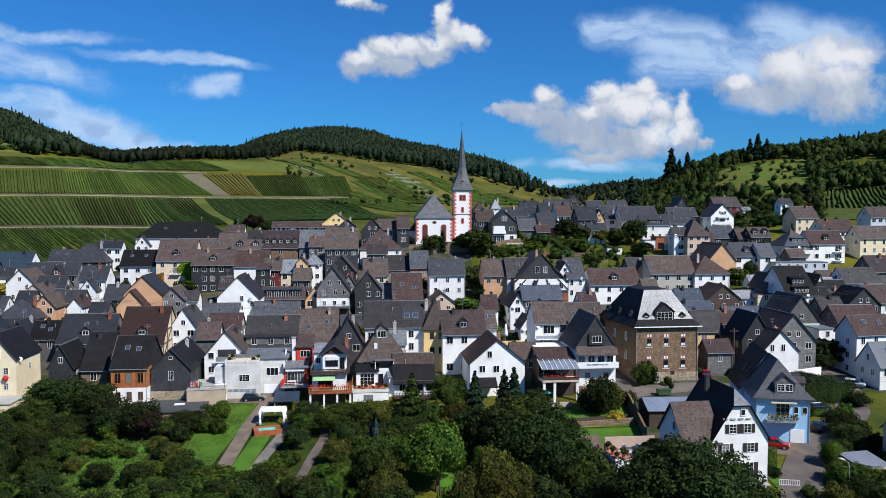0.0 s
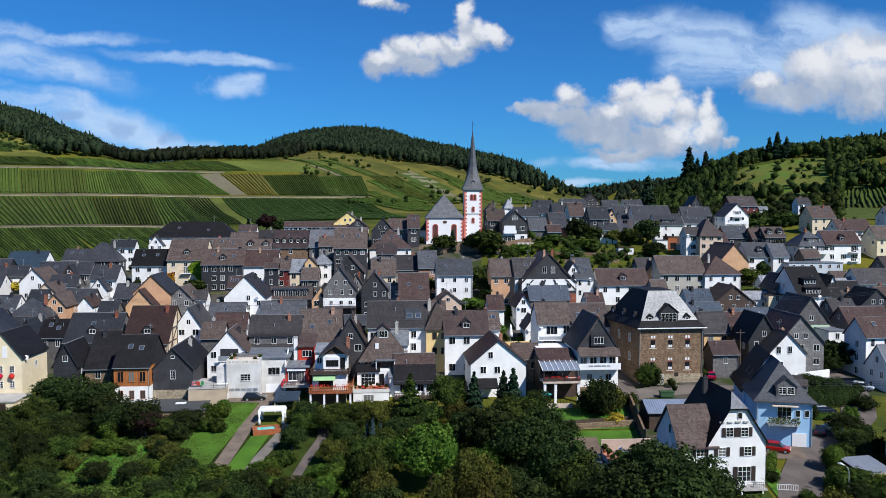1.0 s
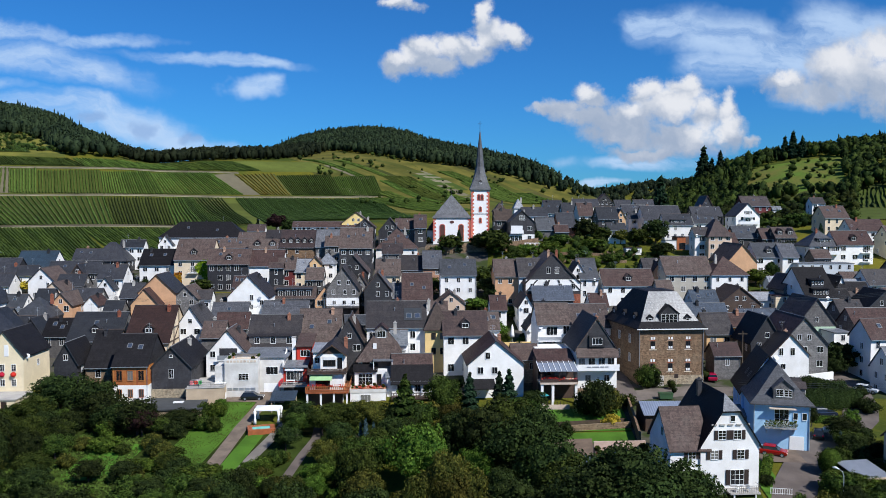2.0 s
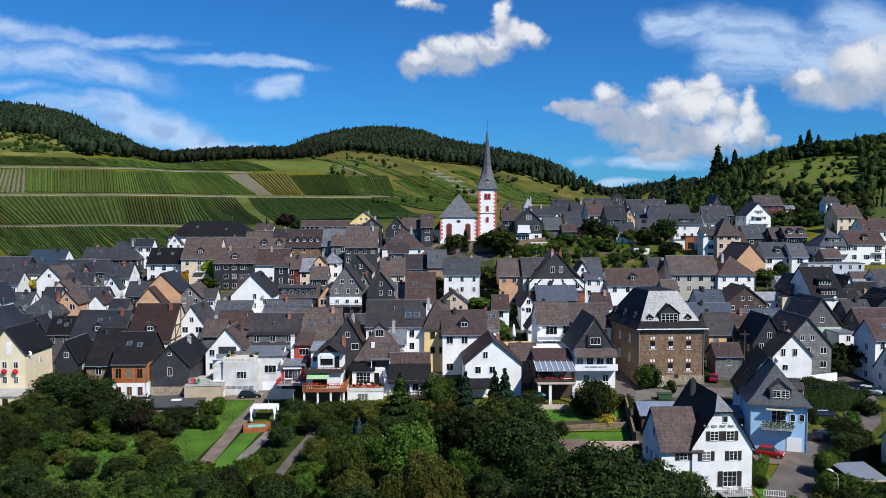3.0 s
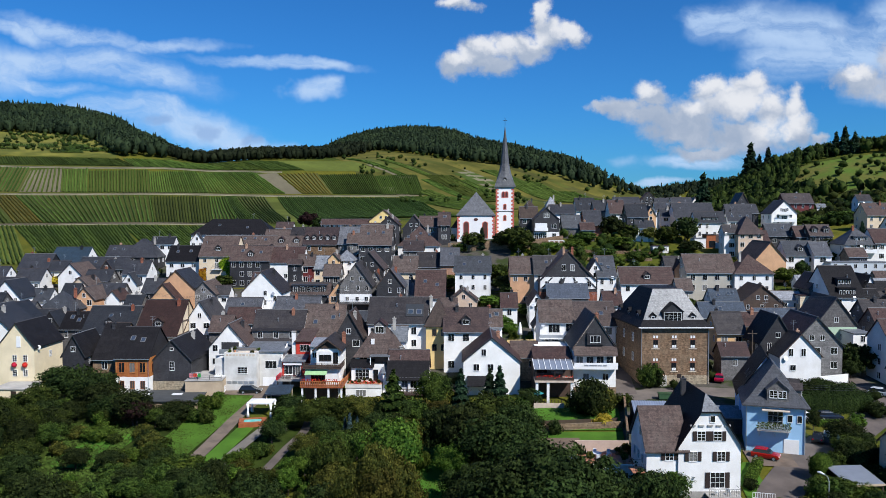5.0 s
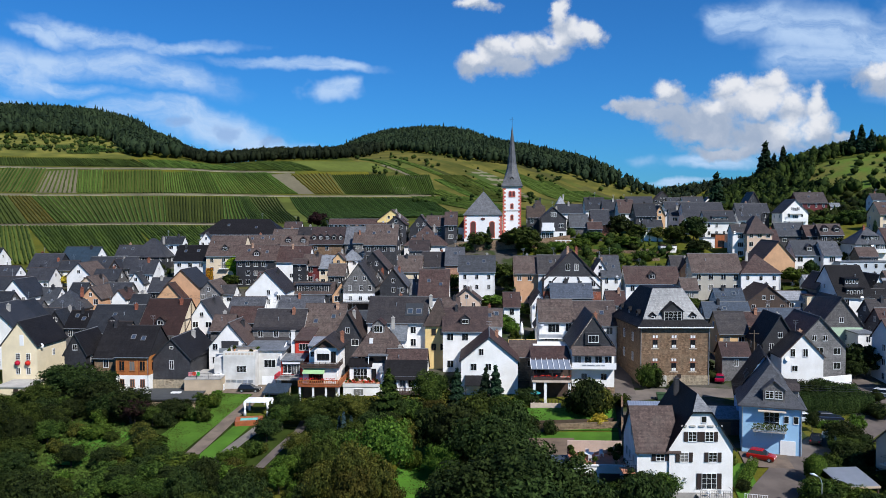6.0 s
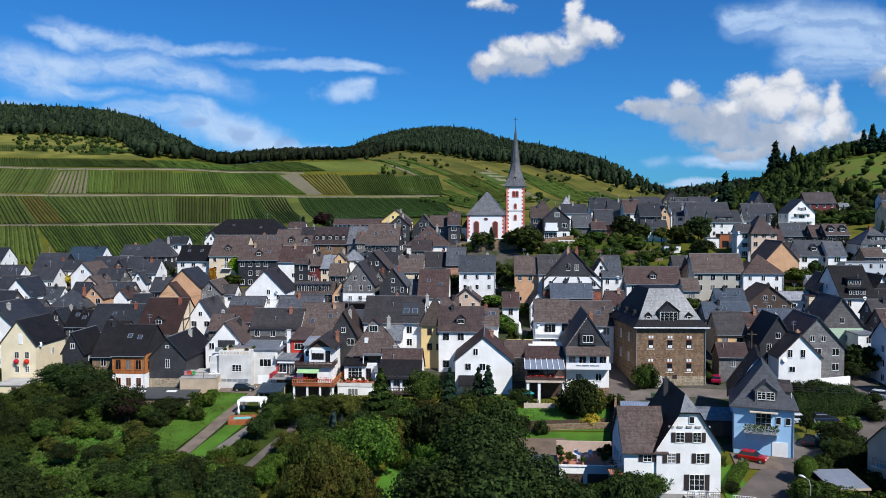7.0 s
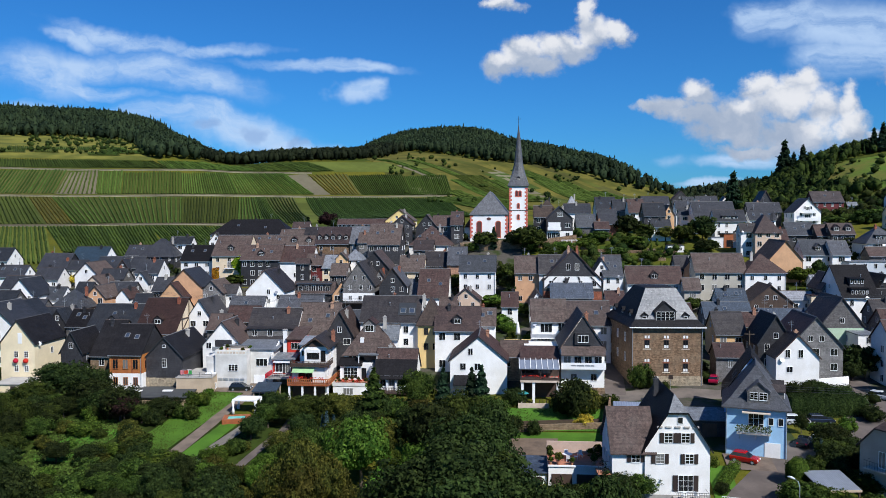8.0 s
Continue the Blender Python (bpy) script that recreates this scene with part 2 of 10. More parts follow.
WALLS = {
    "white": material("white_render", (0.80, 0.79, 0.77), 0.85, 0.05, 7, 0.35, 0.08, tint=(0.70, 0.68, 0.64)),
    "offwhite": material("weathered_white_render", (0.66, 0.65, 0.62), 0.85, 0.07, 6, 0.4, 0.1, tint=(0.50, 0.48, 0.44)),
    "cream": material("cream_render", (0.70, 0.58, 0.40), 0.85, 0.07, 7, 0.35, 0.08),
    "yellow": material("yellow_render", (0.80, 0.60, 0.24), 0.85, 0.07, 7, 0.35, 0.08),
    "ochre": material("ochre_render", (0.60, 0.36, 0.19), 0.88, 0.10, 6, 0.4, 0.1),
    "tan": material("tan_render", (0.44, 0.34, 0.235), 0.88, 0.10, 6, 0.4, 0.1),
    "pink": material("pink_render", (0.46, 0.33, 0.27), 0.88, 0.08, 6, 0.4, 0.1),
    "slategrey": coursed("weathered_slate_cladding", (0.125, 0.118, 0.114), 0.3, 0.22, 0.6, 0.5, 0.3),
    "slatedark": coursed("dark_slate_cladding", (0.027, 0.026, 0.029), 0.3, 0.22, 0.55, 0.5, 0.25),
    "blue": material("light_blue_render", (0.34, 0.55, 0.78), 0.8, 0.05, 7, 0.35, 0.06),
    "paleblue": material("pale_blue_render", (0.50, 0.54, 0.58), 0.8, 0.05, 7, 0.35, 0.06),
    "stone": coursed("quarry_stone", (0.26, 0.185, 0.115), 0.42, 0.2, 0.88, 0.75, 0.45, 0.8, 0.3, (0.30, 0.24, 0.16), 0.14),
    "brick": coursed("brick", (0.33, 0.16, 0.10), 0.25, 0.083, 0.85, 1.3, 0.3, 0.5, 0.3),
    "red": material("red_render", (0.50, 0.02, 0.025), 0.75, 0.06, 6, 0.4, 0.06),
    "timber": material("timber_frame_plaster", (0.74, 0.62, 0.42), 0.85, 0.07, 6, 0.4, 0.08),
    "wood": material("orange_stained_boards", (0.36, 0.12, 0.035), 0.55, 0.18, 14, 1.2, 0.2),
    "peach": material("peach_render", (0.60, 0.45, 0.33), 0.88, 0.08, 6, 0.4, 0.1),
    "darkred": material("oxblood_boards", (0.11, 0.012, 0.014), 0.7, 0.12, 10, 0.8, 0.1),
    "greybeige": material("grey_beige_render", (0.38, 0.35, 0.30), 0.88, 0.08, 6, 0.4, 0.1),
    "brownwood": material("dark_brown_boards", (0.065, 0.04, 0.028), 0.6, 0.2, 12, 1.0, 0.2),
}
ROOFS = {
    "slate": coursed("grey_slate_roof", (0.035, 0.0315, 0.0335), 0.3, 0.22, 0.55, 0.5, 0.32, spec=0.25, moss=(0.062, 0.053, 0.050), rust=(1.4, 1.0, 0.88)),
    "brown": coursed("brown_weathered_roof", (0.074, 0.047, 0.041), 0.3, 0.24, 0.68, 0.5, 0.3, spec=0.2, moss=(0.098, 0.073, 0.063)),
    "black": coursed("anthracite_tile_roof", (0.0115, 0.0105, 0.0115), 0.3, 0.3, 0.55, 0.5, 0.2, spec=0.15),
    "light": coursed("pale_metal_and_slate_roof", (0.18, 0.19, 0.21), 0.5, 0.4, 0.45, 0.7, 0.15, spec=0.4),
    "church": coursed("pale_grey_church_slate", (0.085, 0.088, 0.096), 0.3, 0.22, 0.5, 0.6, 0.2, spec=0.35),
    "bluegrey": coursed("blue_grey_weathered_slate_roof", (0.058, 0.061, 0.070), 0.3, 0.22, 0.5, 0.5, 0.28, spec=0.3),
    "cool": coursed("cool_dark_slate_roof", (0.026, 0.028, 0.034), 0.3, 0.22, 0.5, 0.5, 0.3, spec=0.3, moss=(0.044, 0.044, 0.048)),
    "umber": coursed("dark_brown_tile_roof", (0.040, 0.024, 0.019), 0.3, 0.3, 0.6, 0.5, 0.25, spec=0.25),
    "blueslate": coursed("blue_grey_slate_roof", (0.032, 0.048, 0.070), 0.3, 0.22, 0.44, 0.55, 0.2, spec=0.4),
}
WHITE_PAINT = material("white_paint", (0.80, 0.80, 0.79), 0.45, 0.03, 9, 0.8, 0.03)
BROWN_PAINT = material("brown_paint", (0.032, 0.020, 0.016), 0.5, 0.1, 9, 0.8, 0.05)
GREY_METAL = material("zinc_metal", (0.42, 0.44, 0.46), 0.42, 0.08, 9, 0.8, 0.03, 0.6)
DARK_METAL = material("dark_metal", (0.05, 0.055, 0.06), 0.45, 0.08, 9, 0.8, 0.03, 0.4)
CONCRETE = material("weathered_concrete", (0.38, 0.36, 0.33), 0.9, 0.14, 5, 0.5, 0.2)
SANDSTONE = material("red_sandstone", (0.52, 0.13, 0.09), 0.85, 0.1, 6, 0.8, 0.15)
PALE_STONE = material("pale_stone", (0.60, 0.50, 0.40), 0.85, 0.1, 6, 0.8, 0.15)
TERRACOTTA = material("terracotta", (0.46, 0.20, 0.11), 0.8, 0.14, 7, 0.8, 0.12)
ASPHALT = material("worn_asphalt", (0.118, 0.095, 0.081), 0.9, 0.18, 9, 0.3, 0.15)
GRAVEL = material("gravel_track", (0.17, 0.13, 0.095), 0.95, 0.2, 9, 0.5, 0.3)
LAWN = material("mown_lawn", (0.062, 0.142, 0.012), 0.9, 0.16, 5, 0.25, 0.5, spec=0.2)
ROUGH_GRASS = material("rough_grass", (0.040, 0.066, 0.010), 0.95, 0.3, 1.6, 0.18, 0.8, spec=0.1)
BARK = material("bark", (0.085, 0.062, 0.045), 0.95, 0.2, 10, 1.5, 0.6)
SOIL = material("bare_soil", (0.12, 0.082, 0.058), 0.95, 0.2, 6, 0.5, 0.4)


def glass_material():
    m = bpy.data.materials.new("window_glass")
    m.use_nodes = True
    n = Nodes(m.node_tree)
    luck = n.add("ShaderNodeObjectInfo").outputs["Random"]
    tone = n.mix(n.ramp(luck, 0.78, 0.9), (0.012, 0.014, 0.016), (0.16, 0.155, 0.145))
    bsdf = n.add("ShaderNodeBsdfPrincipled", {"Base Color": tone, "Roughness": 0.12, "Specular IOR Level": 0.6})
    n.add("ShaderNodeOutputMaterial", {"Surface": bsdf.outputs[0]})
    return m


GLASS = glass_material()


def leaf_material(name, colour, other, spread=0.35, clump=0.5):
    """Foliage: every leaf clump its own green, each plant its own tone, a little light coming through."""
    m = bpy.data.materials.new(name)
    m.use_nodes = True
    n = Nodes(m.node_tree)
    luck = n.add("ShaderNodeNewGeometry").outputs["Random Per Island"]
    own = n.add("ShaderNodeObjectInfo").outputs["Random"]
    patch = n.noise(n.add("ShaderNodeTexCoord").outputs["Object"], clump, 4.0, 0.6)
    base = n.mix(n.ramp(n.math("MULTIPLY_ADD", n.math("SUBTRACT", patch, 0.5), 3.0, n.math("MULTIPLY_ADD", luck, 0.5, 0.25)), 0.1, 0.9), colour, other)
    tone = n.add("ShaderNodeHueSaturation", {"Hue": n.ramp(own, 0, 1, 0.485, 0.52), "Saturation": 1.0, "Value": n.math("MULTIPLY", n.ramp(own, 0, 1, 0.72, 1.32), n.ramp(luck, 0, 1, 1 - spread, 1 + spread)), "Color": base}).outputs[0]
    bsdf = n.add("ShaderNodeBsdfPrincipled", {"Base Color": tone, "Roughness": 0.8, "Specular IOR Level": 0.08})
    thin = n.add("ShaderNodeBsdfTranslucent", {"Color": tone})
    both = n.add("ShaderNodeMixShader", {0: 0.2, 1: bsdf.outputs[0], 2: thin.outputs[0]})
    n.add("ShaderNodeOutputMaterial", {"Surface": both.outputs[0]})
    return m


LEAVES = {
    "oak": leaf_material("broad_leaves", (0.015, 0.028, 0.005), (0.056, 0.078, 0.013), 0.22, 3.5),
    "light": leaf_material("light_green_leaves", (0.026, 0.052, 0.006), (0.084, 0.122, 0.016), 0.22, 3.5),
    "olive": leaf_material("olive_leaves", (0.026, 0.032, 0.006), (0.078, 0.072, 0.013), 0.22, 3.5),
    "dark": leaf_material("dark_leaves", (0.010, 0.018, 0.005), (0.033, 0.047, 0.011), 0.22, 3.5),
    "fir": leaf_material("needles", (0.012, 0.026, 0.012), (0.026, 0.046, 0.022)),
    "bluefir": leaf_material("blue_needles", (0.035, 0.066, 0.066), (0.060, 0.100, 0.100)),
    "copper": leaf_material("copper_leaves", (0.016, 0.008, 0.008), (0.030, 0.014, 0.013)),
    "gold": leaf_material("golden_leaves", (0.30, 0.22, 0.02), (0.42, 0.32, 0.04)),
    # Haze of distance put into the colour: duller, bluer greens.
    "forest": leaf_material("forest_leaves", (0.0145, 0.0225, 0.0115), (0.0260, 0.0360, 0.0155), 0.16, 0.05),
    "hill": leaf_material("hillside_leaves", (0.013, 0.023, 0.005), (0.038, 0.050, 0.009), 0.3, 0.12),
    "vine": leaf_material("vine_leaves", (0.044, 0.068, 0.012), (0.064, 0.092, 0.016), 0.2),
    "vinelight": leaf_material("light_vine_leaves", (0.050, 0.074, 0.013), (0.072, 0.100, 0.018), 0.2),
    "vinedark": leaf_material("dark_vine_leaves", (0.033, 0.055, 0.010), (0.050, 0.075, 0.014), 0.2),
    "vinegold": leaf_material("yellowing_vine_leaves", (0.115, 0.115, 0.016), (0.17, 0.14, 0.022), 0.2),
}


def grass_material():
    """Meadow, scrub and trodden ground over the whole land."""
    m = bpy.data.materials.new("meadow")
    m.use_nodes = True
    n = Nodes(m.node_tree)
    place = n.add("ShaderNodeTexCoord").outputs["Object"]
    wide = n.noise(place, 0.012, 5.0, 0.6)
    mid = n.noise(place, 0.07, 5.0, 0.65)
    fine = n.noise(place, 0.9, 6.0, 0.7)
    base = n.mix(n.ramp(wide, 0.38, 0.62), (0.046, 0.066, 0.008), (0.135, 0.120, 0.010))
    base = n.mix(n.ramp(mid, 0.5, 0.72, 0, 0.75), base, (0.130, 0.105, 0.018))
    base = n.mix(n.ramp(mid, 0.48, 0.3, 0, 0.7), base, (0.026, 0.046, 0.008))
    base = n.mix(n.ramp(fine, 0.35, 0.75, 0, 0.5), base, (0.030, 0.045, 0.010))
    relief = n.add("ShaderNodeBump", {"Strength": 0.8, "Distance": 0.4, "Height": fine})
    bsdf = n.add("ShaderNodeBsdfPrincipled", {"Base Color": base, "Roughness": 0.95, "Specular IOR Level": 0.1, "Normal": relief.outputs[0]})
    n.add("ShaderNodeOutputMaterial", {"Surface": bsdf.outputs[0]})
    return m


MEADOW = grass_material()


def yard_material():
    """Trodden village ground: paving, dust and patches of weeds."""
    m = bpy.data.materials.new("village_ground")
    m.use_nodes = True
    n = Nodes(m.node_tree)
    place = n.add("ShaderNodeTexCoord").outputs["Object"]
    base = n.mix(n.ramp(n.noise(place, 0.16, 4.0, 0.6), 0.42, 0.58), (0.085, 0.075, 0.064), (0.030, 0.045, 0.009))
    base = n.mix(n.ramp(n.noise(place, 1.1, 5.0, 0.7), 0.35, 0.75, 0, 0.6), base, (0.040, 0.040, 0.026))
    bsdf = n.add("ShaderNodeBsdfPrincipled", {"Base Color": base, "Roughness": 0.95, "Specular IOR Level": 0.15})
    n.add("ShaderNodeOutputMaterial", {"Surface": bsdf.outputs[0]})
    return m


VILLAGE_GROUND = yard_material()

# ---- the land ----
def bulk_mesh(name, verts, faces, mat, corners):
    """A large mesh straight from arrays; corners: vertices a face."""
    me = bpy.data.meshes.new(name)
    me.vertices.add(len(verts))
    me.vertices.foreach_set("co", np.asarray(verts, np.float32).ravel())
    me.loops.add(faces.size)
    me.loops.foreach_set("vertex_index", faces.astype(np.int32).ravel())
    me.polygons.add(len(faces))
    me.polygons.foreach_set("loop_start", np.arange(0, faces.size, corners, dtype=np.int32))
    me.update(calc_edges=True)
    me.materials.append(mat)
    return me


def sheet(name, xs, ys, lift, mat, rough=0.0):
    """A piece of the land's surface over a grid of places."""
    X, Y = np.meshgrid(xs, ys)
    Z = ground(X, Y) + lift
    if rough:
        Z = Z + rough * np.sin(X * 0.37 + 1.3 * np.sin(Y * 0.21)) * np.cos(Y * 0.31 + X * 0.11)
    nx, ny = len(xs), len(ys)
    i = (np.arange(ny - 1)[:, None] * nx + np.arange(nx - 1)[None, :]).ravel()
    me = bulk_mesh(name, np.stack([X, Y, Z], -1).reshape(-1, 3), np.stack([i, i + 1, i + nx + 1, i + nx], 1), mat, 4)
    me.polygons.foreach_set("use_smooth", np.ones(len(me.polygons), bool))
    return new(name, me)


def steps(*stretches):
    """Grid lines: (from, to, step) one after another."""
    return np.concatenate([np.arange(a, b, s) for a, b, s in stretches] + [[stretches[-1][1]]])


tagged(sheet("ground", steps((-2600, -700, 95), (-700, -130, 9), (-130, 130, 4), (130, 420, 8), (420, 2600, 90)),
             steps((-1500, -100, 100), (-100, 60, 10), (60, 340, 4), (340, 950, 8), (950, 3600, 90)), 0.0, MEADOW),
       "grassy valley land with scrub and bare patches", "ground", kind="structure")


def land_place(u, s):
    """From metres along the vineyard hill and up it to the plan."""
    return 0.866 * u - 0.5 * s, 0.5 * u + 0.866 * s

# ---- building tools ----
def mesh_data(name, verts, faces, mats, slots=None, smooth=False):
    """A mesh with a map of its own metres on every face."""
    me = bpy.data.meshes.new(name)
    me.from_pydata([tuple(v) for v in verts], [], faces)
    for m in mats if isinstance(mats, (list, tuple)) else [mats]:
        me.materials.append(m)
    if slots is not None:
        me.polygons.foreach_set("material_index", slots)
    uv = me.uv_layers.new(name="UVMap").data
    for p in me.polygons:
        nx, ny, nz = p.normal
        flat = math.hypot(nx, ny)
        u = Vector((-ny / flat, nx / flat, 0)) if flat > 1e-4 else Vector((1, 0, 0))
        v = Vector(p.normal).cross(u)
        for li in p.loop_indices:
            co = me.vertices[me.loops[li].vertex_index].co
            uv[li].uv = (co.dot(u), co.dot(v))
        p.use_smooth = smooth
    return me


def part(name, me, parent, m=None, label=""):
    ob = new(name, me)
    ob.parent = parent
    if m is not None:
        ob.matrix_basis = m
    return tagged(ob, label)


def thing(name, place, label, category, group="", kind=""):
    """The empty that carries a thing's parts."""
    ob = new(name)
    ob.empty_display_size = 0.5
    ob.matrix_basis = place
    return tagged(ob, label, category, group, kind)


class Shape:
    """Collects boxes, prisms and sheets into one mesh."""

    def __init__(self):
        self.verts, self.faces, self.slots = [], [], []

    def add(self, verts, faces, slot=0):
        k = len(self.verts)
        self.verts += [tuple(v) for v in verts]
        self.faces += [tuple(i + k for i in f) for f in faces]
        self.slots += [slot] * len(faces)
        return self

    def box(self, x0, x1, y0, y1, z0, z1, slot=0):
        v = [(x, y, z) for z in (z0, z1) for x, y in ((x0, y0), (x1, y0), (x1, y1), (x0, y1))]
        return self.add(v, [(3, 2, 1, 0), (4, 5, 6, 7), (0, 1, 5, 4), (1, 2, 6, 5), (2, 3, 7, 6), (3, 0, 4, 7)], slot)

    def prism(self, outline, axis, a, b, slot=0):
        """An outline extruded along an axis. For axis x it lists (y, z), for y (x, z), for z (x, y)."""
        def at(p, s):
            return {"x": (s, p[0], p[1]), "y": (p[0], s, p[1]), "z": (p[0], p[1], s)}[axis]

        k = len(outline)
        turn = sum(p[0] * q[1] - q[0] * p[1] for p, q in zip(outline, outline[1:] + outline[:1]))
        pts = list(outline) if (turn > 0) == (axis != "y") else list(outline)[::-1]
        v = [at(p, a) for p in pts] + [at(p, b) for p in pts]
        f = [tuple(range(k))[::-1], tuple(range(k, 2 * k))] + [(i, (i + 1) % k, (i + 1) % k + k, i + k) for i in range(k)]
        return self.add(v, f, slot)

    def tube(self, points, radius, sides=6, slot=0):
        """A round bar along points; radius may be a list."""
        rings, v, f = len(points), [], []
        for i, p in enumerate(points):
            way = (Vector(points[min(i + 1, rings - 1)]) - Vector(points[max(i - 1, 0)])).normalized()
            a = way.orthogonal().normalized()
            b = way.cross(a)
            r = radius[i] if isinstance(radius, (list, tuple)) else radius
            v += [Vector(p) + (a * math.cos(t) + b * math.sin(t)) * r for t in (2 * math.pi * s / sides for s in range(sides))]
        for i in range(rings - 1):
            f += [(i * sides + s, i * sides + (s + 1) % sides, (i + 1) * sides + (s + 1) % sides, (i + 1) * sides + s) for s in range(sides)]
        f += [tuple(range(sides))[::-1], tuple(range((rings - 1) * sides, rings * sides))]
        return self.add(v, f, slot)

    def data(self, name, mats, smooth=False):
        return mesh_data(name, self.verts, self.faces, mats, self.slots, smooth)


MADE = {}


def once(key, build):
    """Mesh data built once and shared by all alike parts."""
    if key not in MADE:
        MADE[key] = build()
    return MADE[key]


def lattice(s, xs, zs, y0, y1, open_cells, slot=0):
    """A plate on a grid of bars with openings, all in one piece; open_cells: the (column, row) of each opening."""
    nx, nz = len(xs), len(zs)
    v = [(x, y, z) for y in (y0, y1) for z in zs for x in xs]
    at = lambda i, j, k: k * nx * nz + j * nx + i  # noqa: E731
    f = []
    shut = lambda i, j: 0 <= i < nx - 1 and 0 <= j < nz - 1 and (i, j) not in open_cells  # noqa: E731
    for i in range(nx - 1):
        for j in range(nz - 1):
            if not shut(i, j):
                continue
            f.append((at(i, j, 0), at(i + 1, j, 0), at(i + 1, j + 1, 0), at(i, j + 1, 0)))
            f.append((at(i, j, 1), at(i, j + 1, 1), at(i + 1, j + 1, 1), at(i + 1, j, 1)))
            for di, dj, p, q in ((0, -1, (i, j), (i + 1, j)), (1, 0, (i + 1, j), (i + 1, j + 1)), (0, 1, (i + 1, j + 1), (i, j + 1)), (-1, 0, (i, j + 1), (i, j))):
                if not shut(i + di, j + dj):
                    f.append((at(*p, 0), at(*p, 1), at(*q, 1), at(*q, 0)))
    return s.add(v, f, slot)


def window_meshes(w, h, style):
    """A frame with its bars in one piece, and the glass behind it."""
    t, b = 0.05, 0.02
    bars = 0 if w < 0.7 else 1 if w < 1.5 else 2 if w < 2.3 else 3
    xs = [-w / 2 - t, -w / 2]
    for i in range(bars):
        c = -w / 2 + w * (i + 1) / (bars + 1)
        xs += [c - b, c + b]
    xs += [w / 2, w / 2 + t]
    zs = [-t - 0.05, 0]
    for c in (h / 3, 2 * h / 3) if style == "bars" else ():
        zs += [c - 0.011, c + 0.011]
    zs += [h, h + t]
    f = lattice(Shape(), xs, zs, -0.07, 0.02, {(i, j) for i in range(1, len(xs) - 1, 2) for j in range(1, len(zs) - 1, 2)})
    g = Shape().box(-w / 2, w / 2, -0.015, 0.02, 0, h)
    paint = BROWN_PAINT if style == "brown" else WALLS["wood"] if style == "wood" else WHITE_PAINT
    return f.data("window", paint), g.data("pane", GLASS)


def window(parent, x, y, z, turn=0, w=1.0, h=1.3, style="plain", shutters=None):
    """A window on a wall; turn 0 looks to the front. x, y, z: the middle of its sill in the house's metres."""
    w, h = round(w * 5) / 5, round(h * 5) / 5
    frame_me, glass_me = once(("window", w, h, style), lambda: window_meshes(w, h, style))
    win = part("window", frame_me, parent, pose(x, y, z, 0, 0, turn))
    part("pane", glass_me, win)
    if shutters:
        def leaf():
            s = Shape()
            s.box(-min(w, 1.2) / 4, min(w, 1.2) / 4, -0.08, -0.03, -0.03, h + 0.03)
            return s.data("shutter", shutters)

        for side in (-1, 1):
            part("shutter", once(("shutter", w, h), leaf), win, pose(side * (w * 0.5 + min(w, 1.2) * 0.25 + 0.1), 0, 0))
    return win


def gable_roof(w, d, h, rise, along, over=0.35, thick=0.16):
    """Two slopes with their thickness; the ridge runs along x or y."""
    span, run = (d, w) if along == "x" else (w, d)
    low = over * rise / (span / 2)
    a, b = (-over, span + over) if along == "x" else (-span / 2 - over, span / 2 + over)
    mid = (a + b) / 2
    top = h + rise + thick
    outline = [(a, h - low + thick), (mid, top), (b, h - low + thick), (b, h - low), (mid, h + rise + 0.01), (a, h - low)]
    s = Shape()
    ends = (-run / 2 - over * 0.7, run / 2 + over * 0.7) if along == "x" else (-over * 0.7, run + over * 0.7)
    return s.prism(outline, along, *ends)


def hip_roof(w, d, h, rise, over=0.4, ridge=None):
    s = Shape()
    x, y0, y1 = w / 2 + over, -over, d + over
    low = over * rise / (min(w, d) / 2)
    if ridge is None:
        ridge = max(0.15, (w - d) / 2 if w >= d else 0.15)
    deep = 0.15 if w >= d else (d - w) / 2
    ym = d / 2
    base = [(-x, y0), (x, y0), (x, y1), (-x, y1)]
    v = [(p[0], p[1], h - low) for p in base] + [(p[0], p[1], h - low + 0.16) for p in base]
    v += [(-ridge, ym - deep, h + rise), (ridge, ym - deep, h + rise), (ridge, ym + deep, h + rise), (-ridge, ym + deep, h + rise)]
    f = [(3, 2, 1, 0)] + [(i, (i + 1) % 4, (i + 1) % 4 + 4, i + 4) for i in range(4)]
    f += [(4 + i, 4 + (i + 1) % 4, 8 + (i + 1) % 4, 8 + i) for i in range(4)] + [(8, 9, 10, 11)]
    return s.add(v, f)


def chimney_mesh(mat_i):
    """A stack with a projecting cap and one pot, in one piece."""
    s = Shape()
    rings = [(0.32, 0.3, -1.2), (0.32, 0.3, 1.05), (0.39, 0.37, 1.08), (0.39, 0.37, 1.2), (0.14, 0.14, 1.2), (0.12, 0.12, 1.5)]
    v = [(sx * a, sy * b, z) for a, b, z in rings for sx, sy in ((-1, -1), (1, -1), (1, 1), (-1, 1))]
    f = [(3, 2, 1, 0), tuple(range(20, 24))] + [(4 * r + i, 4 * r + (i + 1) % 4, 4 * r + 4 + (i + 1) % 4, 4 * r + 4 + i) for r in range(5) for i in range(4)]
    return s.add(v, f).data("chimney", (WALLS["brick"], WALLS["slatedark"], CONCRETE)[mat_i])


RIM = material("roof_window_rim", (0.16, 0.165, 0.17), 0.5, 0.1, 6, 0.8, 0.05)


